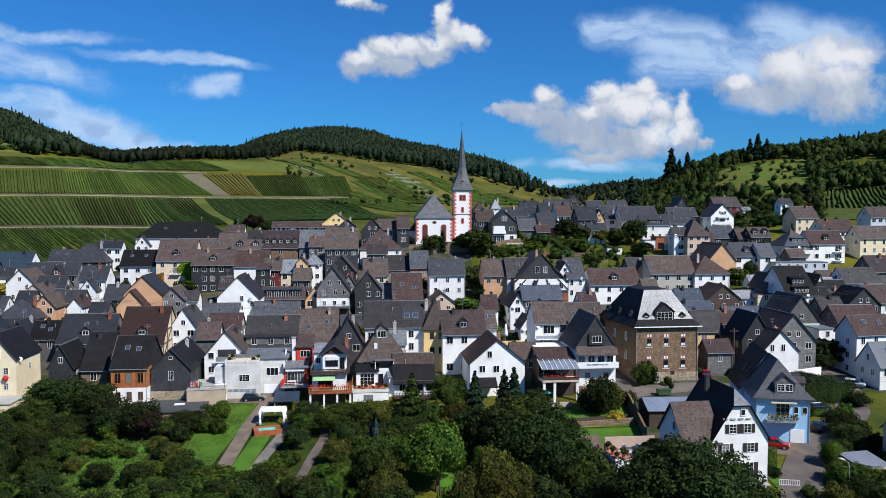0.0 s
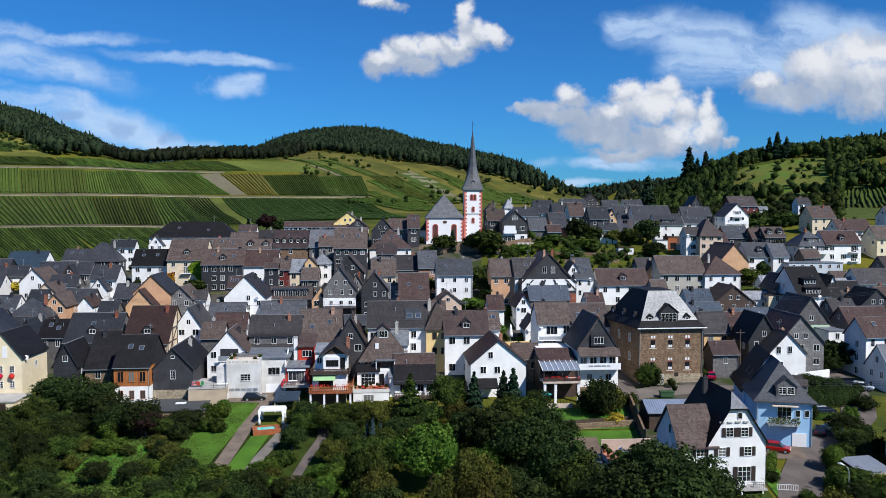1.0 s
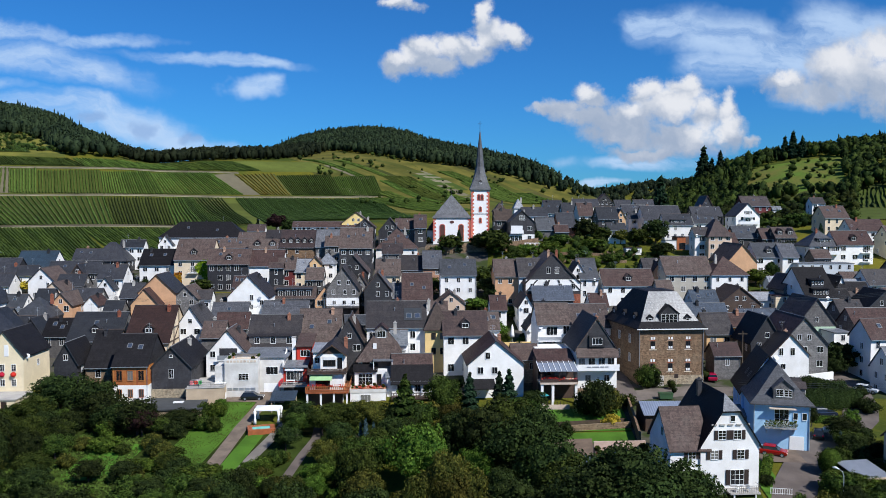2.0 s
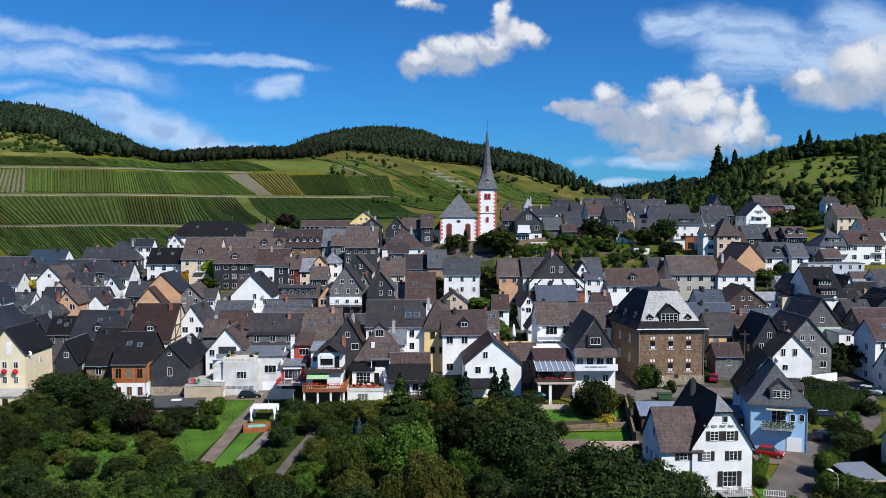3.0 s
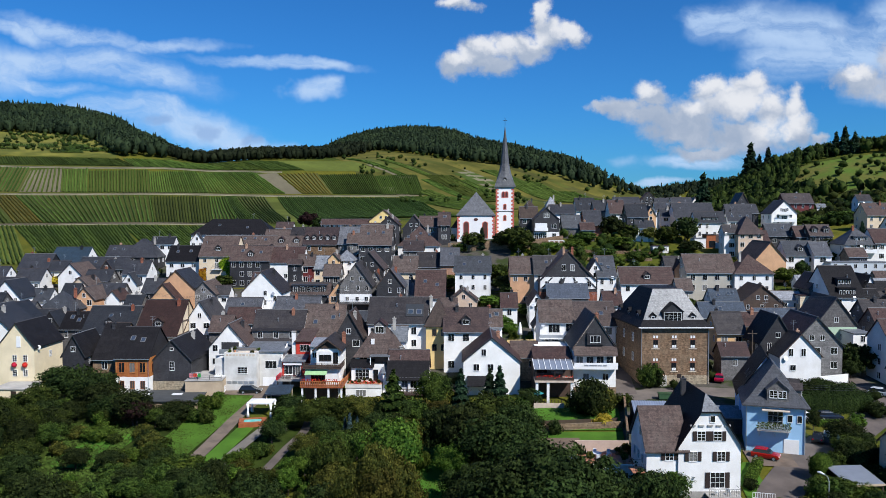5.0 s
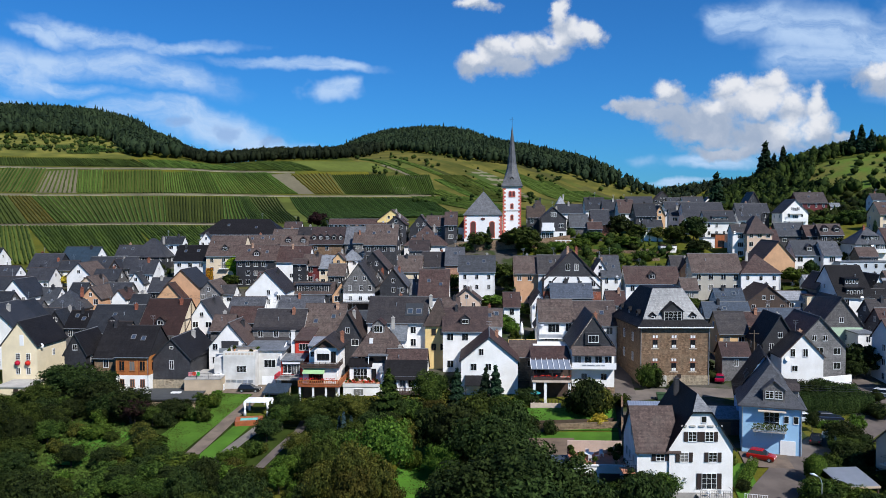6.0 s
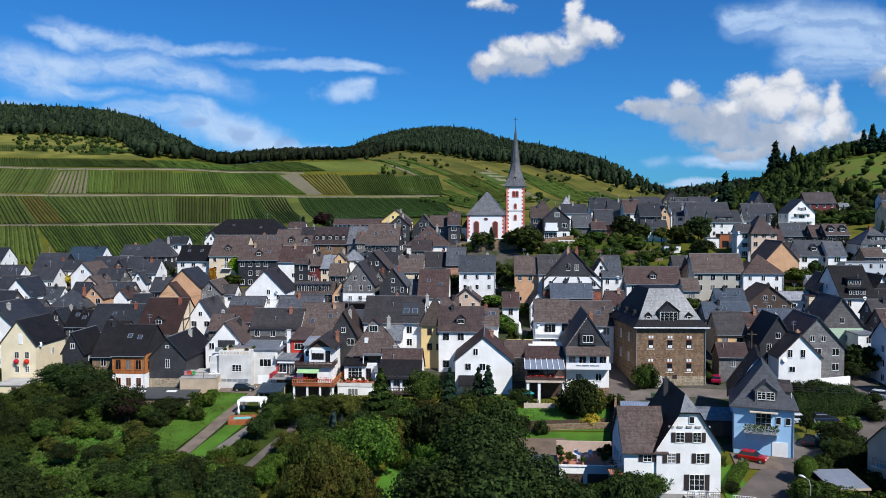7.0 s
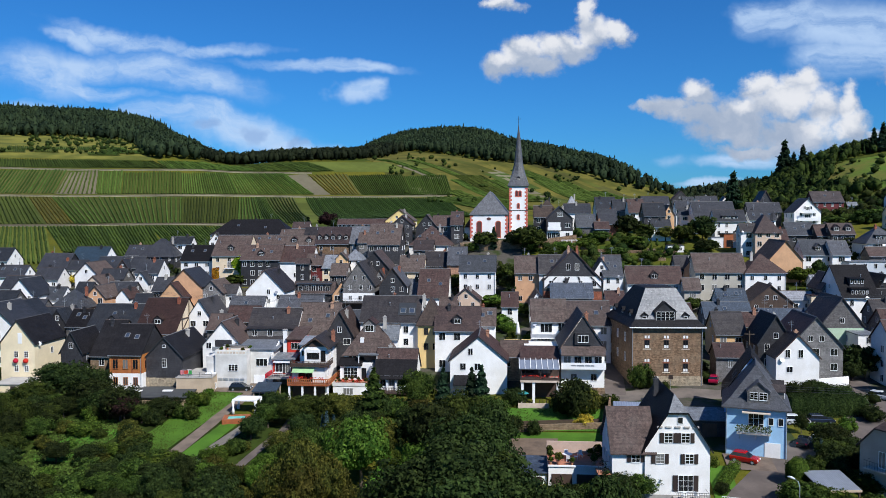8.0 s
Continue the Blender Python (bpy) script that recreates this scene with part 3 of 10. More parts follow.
def skylight_meshes(rim=None):
    f = Shape()
    lattice(f, [-0.45, -0.37, 0.37, 0.45], [0, 0.08, 1.02, 1.1], 0.05, -0.12, {(1, 1)})
    f.verts = [(x, z, -y) for x, y, z in f.verts]
    return f.data("skylight", rim or RIM), Shape().box(-0.37, 0.37, 0.08, 1.02, -0.05, 0.06).data("pane", SKY_GLASS)


SKY_GLASS = material("roof_window_glass", (0.045, 0.06, 0.085), 0.2, 0.05, 3, 0.5, 0.0, spec=0.8)


def dormer(parent, x, y, z, w, roof, clad, slope, deep=2.6, h=1.25, win=True):
    """A small gabled dormer that looks to the front from a slope. y, z: the foot of its face."""
    up, o = w * 0.42, 0.2
    body = Shape().prism([(-w / 2, -0.6), (w / 2, -0.6), (w / 2, h), (0, h + up), (-w / 2, h)], "y", 0, deep)
    ob = part("dormer", body.data("dormer", clad), parent, pose(x, y, z))
    e, low = w / 2 + o, h - o * 0.84
    top = Shape().prism([(-e, low), (0, h + up), (e, low), (e, low + 0.12), (0, h + up + 0.14), (-e, low + 0.12)], "y", -0.2, deep + up)
    part("dormer_roof", top.data("dormer_roof", roof), ob)
    if win:
        window(ob, 0, -0.02, 0.3, 0, max(0.6, w - 0.7), h - 0.5)
    return ob


RIDGE = (material("ridge_slate", (0.045, 0.043, 0.044), 0.6, 0.15, 6, 0.8, 0.1), material("zinc_ridge", (0.12, 0.12, 0.12), 0.5, 0.1, 6, 0.8, 0.1), material("brown_ridge", (0.06, 0.044, 0.037), 0.7, 0.15, 6, 0.8, 0.1))
VERGE = (WALLS["slatedark"], DARK_METAL, WALLS["brownwood"])


def band_dormer(home, w, y, z, panes, clad, top, h=1.5, deep=2.4):
    """A long flat-roofed dormer with a row of windows. y, z: the foot of its face."""
    ob = part("dormer", Shape().box(-w / 2, w / 2, 0, deep, -0.7, h).data("dormer", clad), home, pose(0, y, z))
    part("dormer_roof", Shape().prism([(-0.35, h), (-0.35, h + 0.14), (deep + 0.6, h + 0.34), (deep + 0.6, h + 0.2)], "x", -w / 2 - 0.2, w / 2 + 0.2).data("dormer_roof", top), ob)
    for i in range(panes):
        window(ob, -w / 2 + w * (i + 0.5) / panes, -0.02, 0.25, 0, min(1.0, w / panes - 0.35), h - 0.6)
    return ob


def aerial_mesh():
    """A roof aerial: a mast with cross rods, welded together."""
    s = Shape().tube([(0, 0, -0.3), (0, 0, 2.2)], 0.03, 5)
    for z, r in ((2.1, 0.5), (1.8, 0.6), (1.5, 0.45)):
        s.tube([(-r, 0, z), (r, 0, z)], 0.02, 4)
    return s.data("aerial", GREY_METAL)


TONE = {"white": "white rendered", "cream": "cream rendered", "yellow": "yellow rendered", "ochre": "ochre rendered", "tan": "tan rendered",
        "slategrey": "slate-clad", "slatedark": "dark slate-clad", "blue": "light blue rendered", "paleblue": "pale blue rendered",
        "stone": "quarry stone", "brick": "brick", "red": "red rendered", "timber": "half-timbered", "wood": "orange wood-clad",
        "peach": "peach rendered", "darkred": "dark red boarded", "greybeige": "grey-beige rendered", "brownwood": "dark timber", "pink": "pink rendered"}
COVER = {"cool": "dark slate", "slate": "grey slate", "brown": "brown", "black": "anthracite tiled", "light": "pale grey", "umber": "dark brown tiled", "blueslate": "blue-grey slate", "church": "pale grey slate", "bluegrey": "weathered slate"}
FORM = {"E": "gabled", "G": "gabled", "P": "pyramid", "F": "flat"}
COUNT, SIZES = [0], {}


def house(kind, x, y, base, rot, w, d, h, rise, wall, roof, ch=0, sk=0, do=0, hip=0, nowin=0, fw=0, low=0, side=1, style="plain"):
    """A village house. x, y: the middle of its front; base: the foot of its walls; kind E: eaves to the front, G: gable to the front, P: hipped, F: flat."""
    COUNT[0] += 1
    luck = random.Random(COUNT[0])
    form = "hipped" if hip else FORM[kind]
    extra = " and dormers" if do > 1 else " and a dormer" if do else " and roof windows" if sk > 1 else " and a chimney" if ch else ""
    home = thing("house", pose(x, y, base, 0, 0, rot), f"{TONE[wall]} house with a {COVER[roof]} {form} roof{extra}", "house", "village houses")
    SIZES[home.name] = w, d, h, rise
    wm, rm = WALLS[wall], ROOFS[roof]
    body = Shape()
    if kind == "E" and not hip:
        body.prism([(0, 0), (d, 0), (d, h), (d / 2, h + rise), (0, h)], "x", -w / 2, w / 2)
        top = gable_roof(w, d, h, rise, "x")
    elif kind == "G":
        body.prism([(-w / 2, 0), (w / 2, 0), (w / 2, h), (0, h + rise), (-w / 2, h)], "y", 0, d)
        top = gable_roof(w, d, h, rise, "y")
    elif kind == "F":
        body.box(-w / 2, w / 2, 0, d, 0, h)
        top = Shape().box(-w / 2 - 0.15, w / 2 + 0.15, -0.15, d + 0.15, h, h + 0.2)
    else:
        body.box(-w / 2, w / 2, 0, d, 0, h)
        top = hip_roof(w, d, h, rise)
    part("wall", body.data("wall", wm), home)
    cover = part("roof", top.data("roof", rm), home)
    if kind == "E" and w > 3:
        low_z = h - 0.35 * rise / (d / 2)
        part("gutter", Shape().box(-w / 2 - 0.2, w / 2 + 0.2, -0.5, -0.36, low_z, low_z + 0.12).data("gutter", GREY_METAL), home)
    if kind == "E" and not hip:
        part("ridge_cap", Shape().prism([(d / 2 - 0.13, h + rise + 0.1), (d / 2 + 0.13, h + rise + 0.1), (d / 2, h + rise + 0.22)], "x", -w / 2 - 0.25, w / 2 + 0.25).data("ridge_cap", RIDGE[COUNT[0] % 3]), home)
    elif kind == "G":
        part("ridge_cap", Shape().prism([(-0.13, h + rise + 0.1), (0.13, h + rise + 0.1), (0, h + rise + 0.22)], "y", -0.25, d + 0.25).data("ridge_cap", RIDGE[COUNT[0] % 3]), home)
        tn = rise / (w / 2)
        for sgn in (-1, 1):
            e = w / 2 + 0.33
            part("verge_board", Shape().prism([(0, h + rise - 0.1), (0, h + rise + 0.16), (sgn * e, h - 0.33 * tn + 0.16), (sgn * e, h - 0.33 * tn - 0.1)], "y", -0.3, -0.24).data("verge_board", VERGE[COUNT[0] % 3]), home)
    if kind in "EG" and luck.random() < 0.35:
        mx = luck.uniform(-0.3, 0.3) * w if kind == "E" else 0
        part("aerial", once("aerial", aerial_mesh), home, pose(mx, d / 2 if kind == "E" else d * luck.uniform(0.2, 0.8), h + rise))
    if kind == "E" and not hip and luck.random() < 0.6:
        fx = luck.uniform(-0.4, 0.4) * w
        part("vent_pipe", once("vent_pipe", lambda: Shape().tube([(0, 0, -0.3), (0, 0, 0.55), (0, 0, 0.6), (0, 0, 0.72)], [0.07, 0.07, 0.13, 0.1], 7).data("vent_pipe", GREY_METAL)), home, pose(fx, d * 0.3, h + rise * 0.6 + 0.15))
    if kind == "E" and y < 230 and w > 5:
        foot = max(0.3, h - 6.5)
        part("downpipe", Shape().tube([(w / 2 - 0.15, -0.42, h - 0.35), (w / 2 - 0.15, -0.1, h - 0.8), (w / 2 - 0.15, -0.1, foot)], 0.055, 6).data("downpipe", GREY_METAL), home)
    if wall in ("white", "offwhite", "cream", "yellow") and luck.random() < 0.3 and kind != "F":
        part("dish", once("dish", lambda: Shape().tube([(0, 0.1, 0), (0, 0, 0.0), (0, -0.1, 0.04)], [0.06, 0.22, 0.42], 12).data("dish", GREY_METAL)), home, pose(w * luck.uniform(-0.42, 0.42), -0.22, h - luck.uniform(0.2, 0.6)))
    slope = rise / (d / 2) if kind == "E" else 1
    pitch = math.degrees(math.atan(slope))
    # front windows, storey by storey from the eaves down
    if not nowin:
        tall = luck.choice((1.2, 1.4)) if h > 5 else 1.0
        cols = fw or max(1, round(w / luck.uniform(2.7, 3.7)))
        wide = min(luck.choice((0.8, 0.8, 1.0, 1.2, 1.6)), w / cols * 0.5)
        z = h - (2.0 if kind == "E" else 1.6)
        if low:
            cols, z = round(w / 1.8), h - 1.4
        while z > 0.8:
            for c in range(cols):
                if luck.random() < 0.84:
                    window(home, -w / 2 + w * (c + 0.5) / cols, 0, z, 0, wide, tall, style)
            z -= 2.75
        if kind == "G":
            if rise > 2.2:
                for c in range(2 if w > 7.5 else 1):
                    window(home, (c - 0.5) * 2.0 if w > 7.5 else 0, 0, h + rise * 0.18, 0, 0.8, 1.0, style)
        if side:
            rows = [h - 2.0 - 2.75 * i for i in range(4) if h - 2.0 - 2.75 * i > 0.8]
            for z in rows[:2]:
                for c in range(max(1, round(d / 4))):
                    for sx, turn in ((-1, -90), (1, 90)):
                        if luck.random() < 0.7:
                            window(home, sx * w / 2, d * (c + 0.5) / max(1, round(d / 4)), z, turn, 0.8, 1.2, style)
            if kind == "E" and not hip and rise > 2.5:
                for sx, turn in ((-1, -90), (1, 90)):
                    window(home, sx * w / 2, d / 2, h + rise * 0.2, turn, 0.8, 1.0, style)
    if not ch and d > 5 and kind in "EGP" and luck.random() < 0.65:
        ch = 1
    if not sk and not do and kind == "E" and d > 6 and luck.random() < 0.3:
        sk = luck.choice((1, 2, 2, 3))
    for i in range(ch):
        fx = luck.uniform(-0.35, 0.35)
        cm = once(("chimney", k := luck.randrange(3)), lambda: chimney_mesh(k))
        if kind == "G":
            part("chimney", cm, home, pose(w * 0.14, d * luck.uniform(0.3, 0.7), h + rise * 0.75))
        else:
            part("chimney", cm, home, pose(w * fx, d * luck.choice((0.42, 0.58)), h + rise * 0.85))
    for i in range(sk):
        fr, gl = once("skylight", skylight_meshes)
        fx = (i + 0.5) / sk - 0.5 + luck.uniform(-0.06, 0.06)
        s = luck.uniform(0.35, 0.55)
        if kind == "E":
            o = part("skylight", fr, home, pose(w * fx * 0.8, d / 2 * s, h + rise * s + 0.17, pitch))
            part("pane", gl, o)
    for i in range(do):
        fx = (i + 0.5) / do - 0.5
        dw = min(1.5 if do > 2 else 1.9, w / do * 0.7)
        if kind in "EP":
            dormer(home, w * fx, d / 2 * 0.22, h + rise * 0.22 + 0.1, dw, rm, WALLS["slatedark"], slope)
    return home

# ---- the church ----
def box_part(name, parent, x0, x1, y0, y1, z0, z1, mat, label="", m=None):
    return part(name, Shape().box(x0, x1, y0, y1, z0, z1).data(name, mat), parent, m, label)


def arch_window(parent, x, y, z, w, h, frame_mat):
    """A tall round-headed church window with a painted surround."""
    arc = [(w / 2 * math.cos(a), h - w / 2 + w / 2 * math.sin(a)) for a in (math.pi * i / 8 for i in range(9))]
    inner = [(w / 2, 0)] + arc + [(-w / 2, 0)]
    k = 1 + 0.5 / w
    rim = Shape()
    outer = [(px * k, (pz - h / 2) * (1 + 0.5 / h) + h / 2) for px, pz in inner]
    cnt = len(inner)
    v = [(p[0], -0.08, p[1]) for p in outer] + [(p[0], -0.08, p[1]) for p in inner] + [(p[0], 0.05, p[1]) for p in outer] + [(p[0], 0.05, p[1]) for p in inner]
    f = []
    for i in range(cnt):
        j = (i + 1) % cnt
        f += [(i, j, cnt + j, cnt + i), (i + 2 * cnt, i, cnt + i, 3 * cnt + i)[::-1], (i, 2 * cnt + i, 2 * cnt + j, j), (cnt + i, cnt + j, 3 * cnt + j, 3 * cnt + i)]
    f = [q for q in f]
    rim.add(v, f)
    win = part("window", rim.data("window", frame_mat), parent, pose(x, y, z))
    part("pane", Shape().prism(inner[::-1], "y", -0.04, 0.05).data("pane", CHURCH_GLASS), win)
    return win


CHURCH_GLASS = material("leaded_glass", (0.10, 0.035, 0.03), 0.3, 0.1, 9, 1.0, 0.1)
CHURCH_WHITE = material("church_whitewash", (0.84, 0.82, 0.80), 0.85, 0.03, 6, 0.3, 0.06)


def quoins(parent, x, y, z0, z1, side):
    """Painted corner stones, long and short by turns."""
    k, z = 0, z0
    long = Shape().box(0, 1.0, -0.05, 0.4, 0, 0.62).data("quoin", SANDSTONE)
    short = Shape().box(0, 0.55, -0.05, 0.4, 0, 0.62).data("quoin", SANDSTONE)
    while z < z1 - 0.5:
        ob = part("quoin", long if k % 2 else short, parent, pose(x, y, z) @ Matrix.Diagonal((side, 1, 1, 1)))
        z, k = z + 0.66, k + 1


church = thing("church", pose(0, 275.7, 36.0, 0, 0, 5), "white church with red corner stones and a slate spire", "church")
W, TOP = 3.15, 19.9
part("tower", Shape().box(-W, W, 0, 6.3, 0, TOP).data("tower", CHURCH_WHITE), church)
for side in (-1, 1):
    quoins(church, side * (W + 0.04), 0.0, 2.5, TOP, -side)
box_part("cornice", church, -W - 0.25, W + 0.25, -0.25, 6.55, TOP, TOP + 0.35, PALE_STONE)
box_part("string_course", church, -W - 0.06, W + 0.06, -0.06, 6.36, TOP - 8.3, TOP - 8.05, WALLS["slatedark"])
# spire: a square bell-cast foot that turns into a slender eight-sided needle
levels = [(3.75, TOP + 0.35, 0.0), (2.85, TOP + 3.0, 0.25), (2.0, TOP + 5.8, 0.7), (1.45, TOP + 8.5, 1.0), (0.75, TOP + 15.5, 1.0), (0.06, TOP + 21.6, 1.0)]
v, f = [], []
for r, z, eight in levels:
    for i in range(8):
        a = math.pi / 4 * i
        sq = r / max(abs(math.cos(a)), abs(math.sin(a)))
        rr = sq * (1 - eight) + r * 1.04 * eight
        v.append((rr * math.cos(a), 3.15 + rr * math.sin(a), z))
for k in range(len(levels) - 1):
    f += [(8 * k + i, 8 * k + (i + 1) % 8, 8 * k + 8 + (i + 1) % 8, 8 * k + 8 + i) for i in range(8)]
f += [tuple(range(8))[::-1], tuple(range(8 * len(levels) - 8, 8 * len(levels)))]
part("spire", Shape().add(v, f).data("spire", ROOFS["church"]), church)
cross = Shape().tube([(0, 3.15, TOP + 21.3), (0, 3.15, TOP + 24.6)], 0.07)
cross.tube([(-0.75, 3.15, TOP + 23.6), (0.75, 3.15, TOP + 23.6)], 0.06)
part("cross", cross.data("cross", DARK_METAL), church, label="wrought iron spire cross")
dormer(church, 0, -0.3 + 3.15 - 2.65, TOP + 2.2, 0.95, ROOFS["slate"], WALLS["slatedark"], 1, 1.6, 1.0)
for x, z in ((-0.55, TOP - 3.2), (0.55, TOP - 3.2)):
    arch_window(church, x, -0.02, z, 0.75, 1.7, SANDSTONE)
arch_window(church, 0, -0.02, TOP - 7.3, 0.6, 1.5, SANDSTONE)
arch_window(church, 0, -0.02, TOP - 11.2, 0.6, 1.5, SANDSTONE)
NX, NY, NW, ND, NH = -10.05, -2.2, 13.0, 27.0, 10.3
nave = part("nave", Shape().box(-NW / 2, NW / 2, 0, ND, 0, NH).data("nave", CHURCH_WHITE), church, pose(NX, NY, 0))
hip = Shape()
e, hh = NW / 2 + 0.35, NH - 0.1
hip.add([(-e, -0.35, hh), (e, -0.35, hh), (e, ND, hh), (-e, ND, hh), (-e, -0.35, hh + 0.22), (e, -0.35, hh + 0.22), (e, ND, hh + 0.22), (-e, ND, hh + 0.22), (0, 6.4, hh + 8.4), (0, ND, hh + 8.4)],
        [(3, 2, 1, 0), (0, 1, 5, 4), (1, 2, 6, 5), (2, 3, 7, 6), (3, 0, 4, 7), (4, 5, 8), (5, 6, 9, 8), (7, 4, 8, 9), (6, 7, 9)])
part("nave_roof", hip.data("nave_roof", ROOFS["church"]), nave)
part("finial", Shape().tube([(0, 6.4, hh + 8.3), (0, 6.4, hh + 9.8)], 0.06).data("finial", DARK_METAL), nave)
for side in (-1, 1):
    quoins(church, NX + side * (NW / 2 + 0.04), NY, 2.2, NH, -side)
for x in (-3.3, 3.2):
    arch_window(church, NX + x, NY - 0.02, 2.6, 1.5, 5.4, SANDSTONE)
oval = [(0.75 * math.cos(a), 0.5 * math.sin(a)) for a in (math.pi * i / 8 for i in range(16))]
part("oval_window", Shape().prism(oval, "y", -0.06, 0.05).data("oval_window", CHURCH_GLASS), church, pose(NX, NY - 0.02, NH - 1.4))
box_part("side_porch", church, NX - NW / 2 - 2.2, NX - NW / 2, NY + 3, NY + 9, 0, 6.0, CHURCH_WHITE)
part("porch_roof", Shape().prism([(-2.4, 5.9), (0.0, 9.2), (0.0, 5.9)], "y", NY + 2.8, NY + 9.2).data("porch_roof", ROOFS["slate"]), church, pose(NX - NW / 2, 0, 0))

# ---- the tall quarry stone house ----
stone = thing("house", pose(41.0, 156.5, 13.6, 0, 0, 9), "tall quarry stone house with a steep slate mansard roof", "house", "village houses")
EAVE = 11.8
plan = [(-6.5, 0), (6.5, 0), (6.2, 15.0), (-8.4, 16.5)]
part("wall", Shape().prism(plan, "z", 0, EAVE).data("wall", WALLS["stone"]), stone)


def inset(outline, by):
    mx, my = sum(p[0] for p in outline) / len(outline), sum(p[1] for p in outline) / len(outline)
    return [(p[0] + (mx - p[0]) * by, p[1] + (my - p[1]) * by) for p in outline]


rings = [(inset(plan, -0.075), EAVE - 0.12), (inset(plan, -0.075), EAVE + 0.1), (inset(plan, 0.10), EAVE + 1.3), (inset(plan, 0.56), EAVE + 6.9), (inset(plan, 0.63), EAVE + 7.05)]
v = [(x, y, z) for ring, z in rings for x, y in ring]
f = [(3, 2, 1, 0), (16, 17, 18, 19)] + [(4 * r + i, 4 * r + (i + 1) % 4, 4 * r + 4 + (i + 1) % 4, 4 * r + 4 + i) for r in range(4) for i in range(4)]
# Sun sheen put into the colour: one slate, bright in front, near black elsewhere.
SUNLIT_SLATE = coursed("sunlit_slate_roof", (0.20, 0.205, 0.215), 0.3, 0.22, 0.42, 0.6, 0.25, spec=0.6, moss=(0.27, 0.275, 0.285))
part("roof", Shape().add(v, f).data("roof", ROOFS["black"]), stone)
front = [v[4 * r + i] for r, i in ((2, 0), (2, 1), (3, 1), (3, 0))]
face = Shape()
low, high = [(x, y - 0.02, z + 0.01) for x, y, z in front], [(x, y - 0.07, z + 0.05) for x, y, z in front]
face.add(low + high, [(3, 2, 1, 0), (4, 5, 6, 7)] + [(i, (i + 1) % 4, (i + 1) % 4 + 4, i + 4) for i in range(4)])
part("front_slope", face.data("front_slope", SUNLIT_SLATE), stone, label="front slope slate, brightened for sun sheen")
box_part("gutter", stone, -7.1, 7.1, -0.78, -0.6, EAVE - 0.1, EAVE + 0.08, WHITE_PAINT)
big = dormer(stone, -0.2, 0.75, EAVE + 0.9, 3.9, ROOFS["black"], WALLS["slatedark"], 1.5, 3.4, 2.0, False)
window(big, 0, -0.02, 0.25, 0, 3.2, 1.6, "bars")
for x in (-4.0, 3.6):
    dormer(stone, x, 0.9, EAVE + 1.0, 1.1, ROOFS["black"], WALLS["slatedark"], 1.5, 2.0, 1.1)
for x in (-1.7, 0.9):
    o = part("skylight", once("dark_skylight", lambda: skylight_meshes(DARK_METAL))[0], stone, pose(x, 3.25, EAVE + 4.9, 57) @ Matrix.Diagonal((1.3, 1.5, 1, 1)))
    part("pane", once("skylight", skylight_meshes)[1], o)
side_way = math.degrees(math.atan2(16.5, -1.9))
for k in (0.25, 0.55, 0.85):
    for z in (EAVE - 3.2, EAVE - 7.0):
        window(stone, -6.5 - 1.9 * k, 16.5 * k, z, side_way - 180, 0.9, 1.7)
    d = dormer(stone, 0, 0, 0, 1.2, ROOFS["black"], WALLS["slatedark"], 1.4, 2.2, 1.2)
    d.matrix_basis = pose(-5.6 - 1.9 * k, 16.5 * k, EAVE + 1.0, 0, 0, side_way - 180)
for x in (-3.7, -0.15, 3.4):
    for z in (EAVE - 3.9, EAVE - 8.3):
        window(stone, x, -0.02, z, 0, 0.8, 1.4, "brown")
        box_part("lower_sash", stone, x - 0.4, x + 0.4, -0.06, 0.02, z, z + 0.5, WHITE_PAINT)
        for o in (-0.27, 0.27):
            box_part("top_light", stone, x + o - 0.17, x + o + 0.17, -0.06, 0.02, z + 1.8, z + 2.3, WHITE_PAINT)
        box_part("lintel", stone, x - 0.7, x + 0.7, -0.05, 0.02, z + 1.52, z + 1.72, WALLS["brick"])
        box_part("sill", stone, x - 0.75, x + 0.75, -0.1, 0.02, z - 0.3, z - 0.14, PALE_STONE)
box_part("door", stone, 2.5, 3.9, -0.06, 0.02, 0.2, 2.6, BROWN_PAINT, "dark arched cellar door")
box_part("plinth", stone, -6.6, 6.6, -0.1, 0.03, 0, 2.6, WALLS["stone"])
box_part("meter_box", stone, -3.2, -1.7, -0.9, -0.1, 0.2, 2.6, CONCRETE, "grey switch cabinet")
for x in (-6.4, 6.4):
    part("downpipe", Shape().tube([(x, -0.14, 0.5), (x, -0.14, EAVE)], 0.07).data("downpipe", GREY_METAL), stone)

# ---- the white gabled house with dark shutters ----
wh = thing("house", pose(38.8, 108.5, 8.6, 0, 0, 9), "white gabled house with dark brown window shutters", "house", "village houses")
E1, R1, HW = 8.1, 6.35, 4.1
CUT = 0.70  # the half hip starts here
a = HW * (1 - CUT)
part("wall", Shape().prism([(-HW, 0), (HW, 0), (HW, E1), (a, E1 + R1 * CUT), (-a, E1 + R1 * CUT), (-HW, E1)], "y", 0, 11.5).data("wall", WALLS["white"]), wh)
ov, t = 0.4, 0.18
zl, zc, zt = E1 - ov * R1 / HW, E1 + R1 * CUT, E1 + R1
ax = a + 0.05
roof = Shape()
yb, hipback = 11.9, 2.0
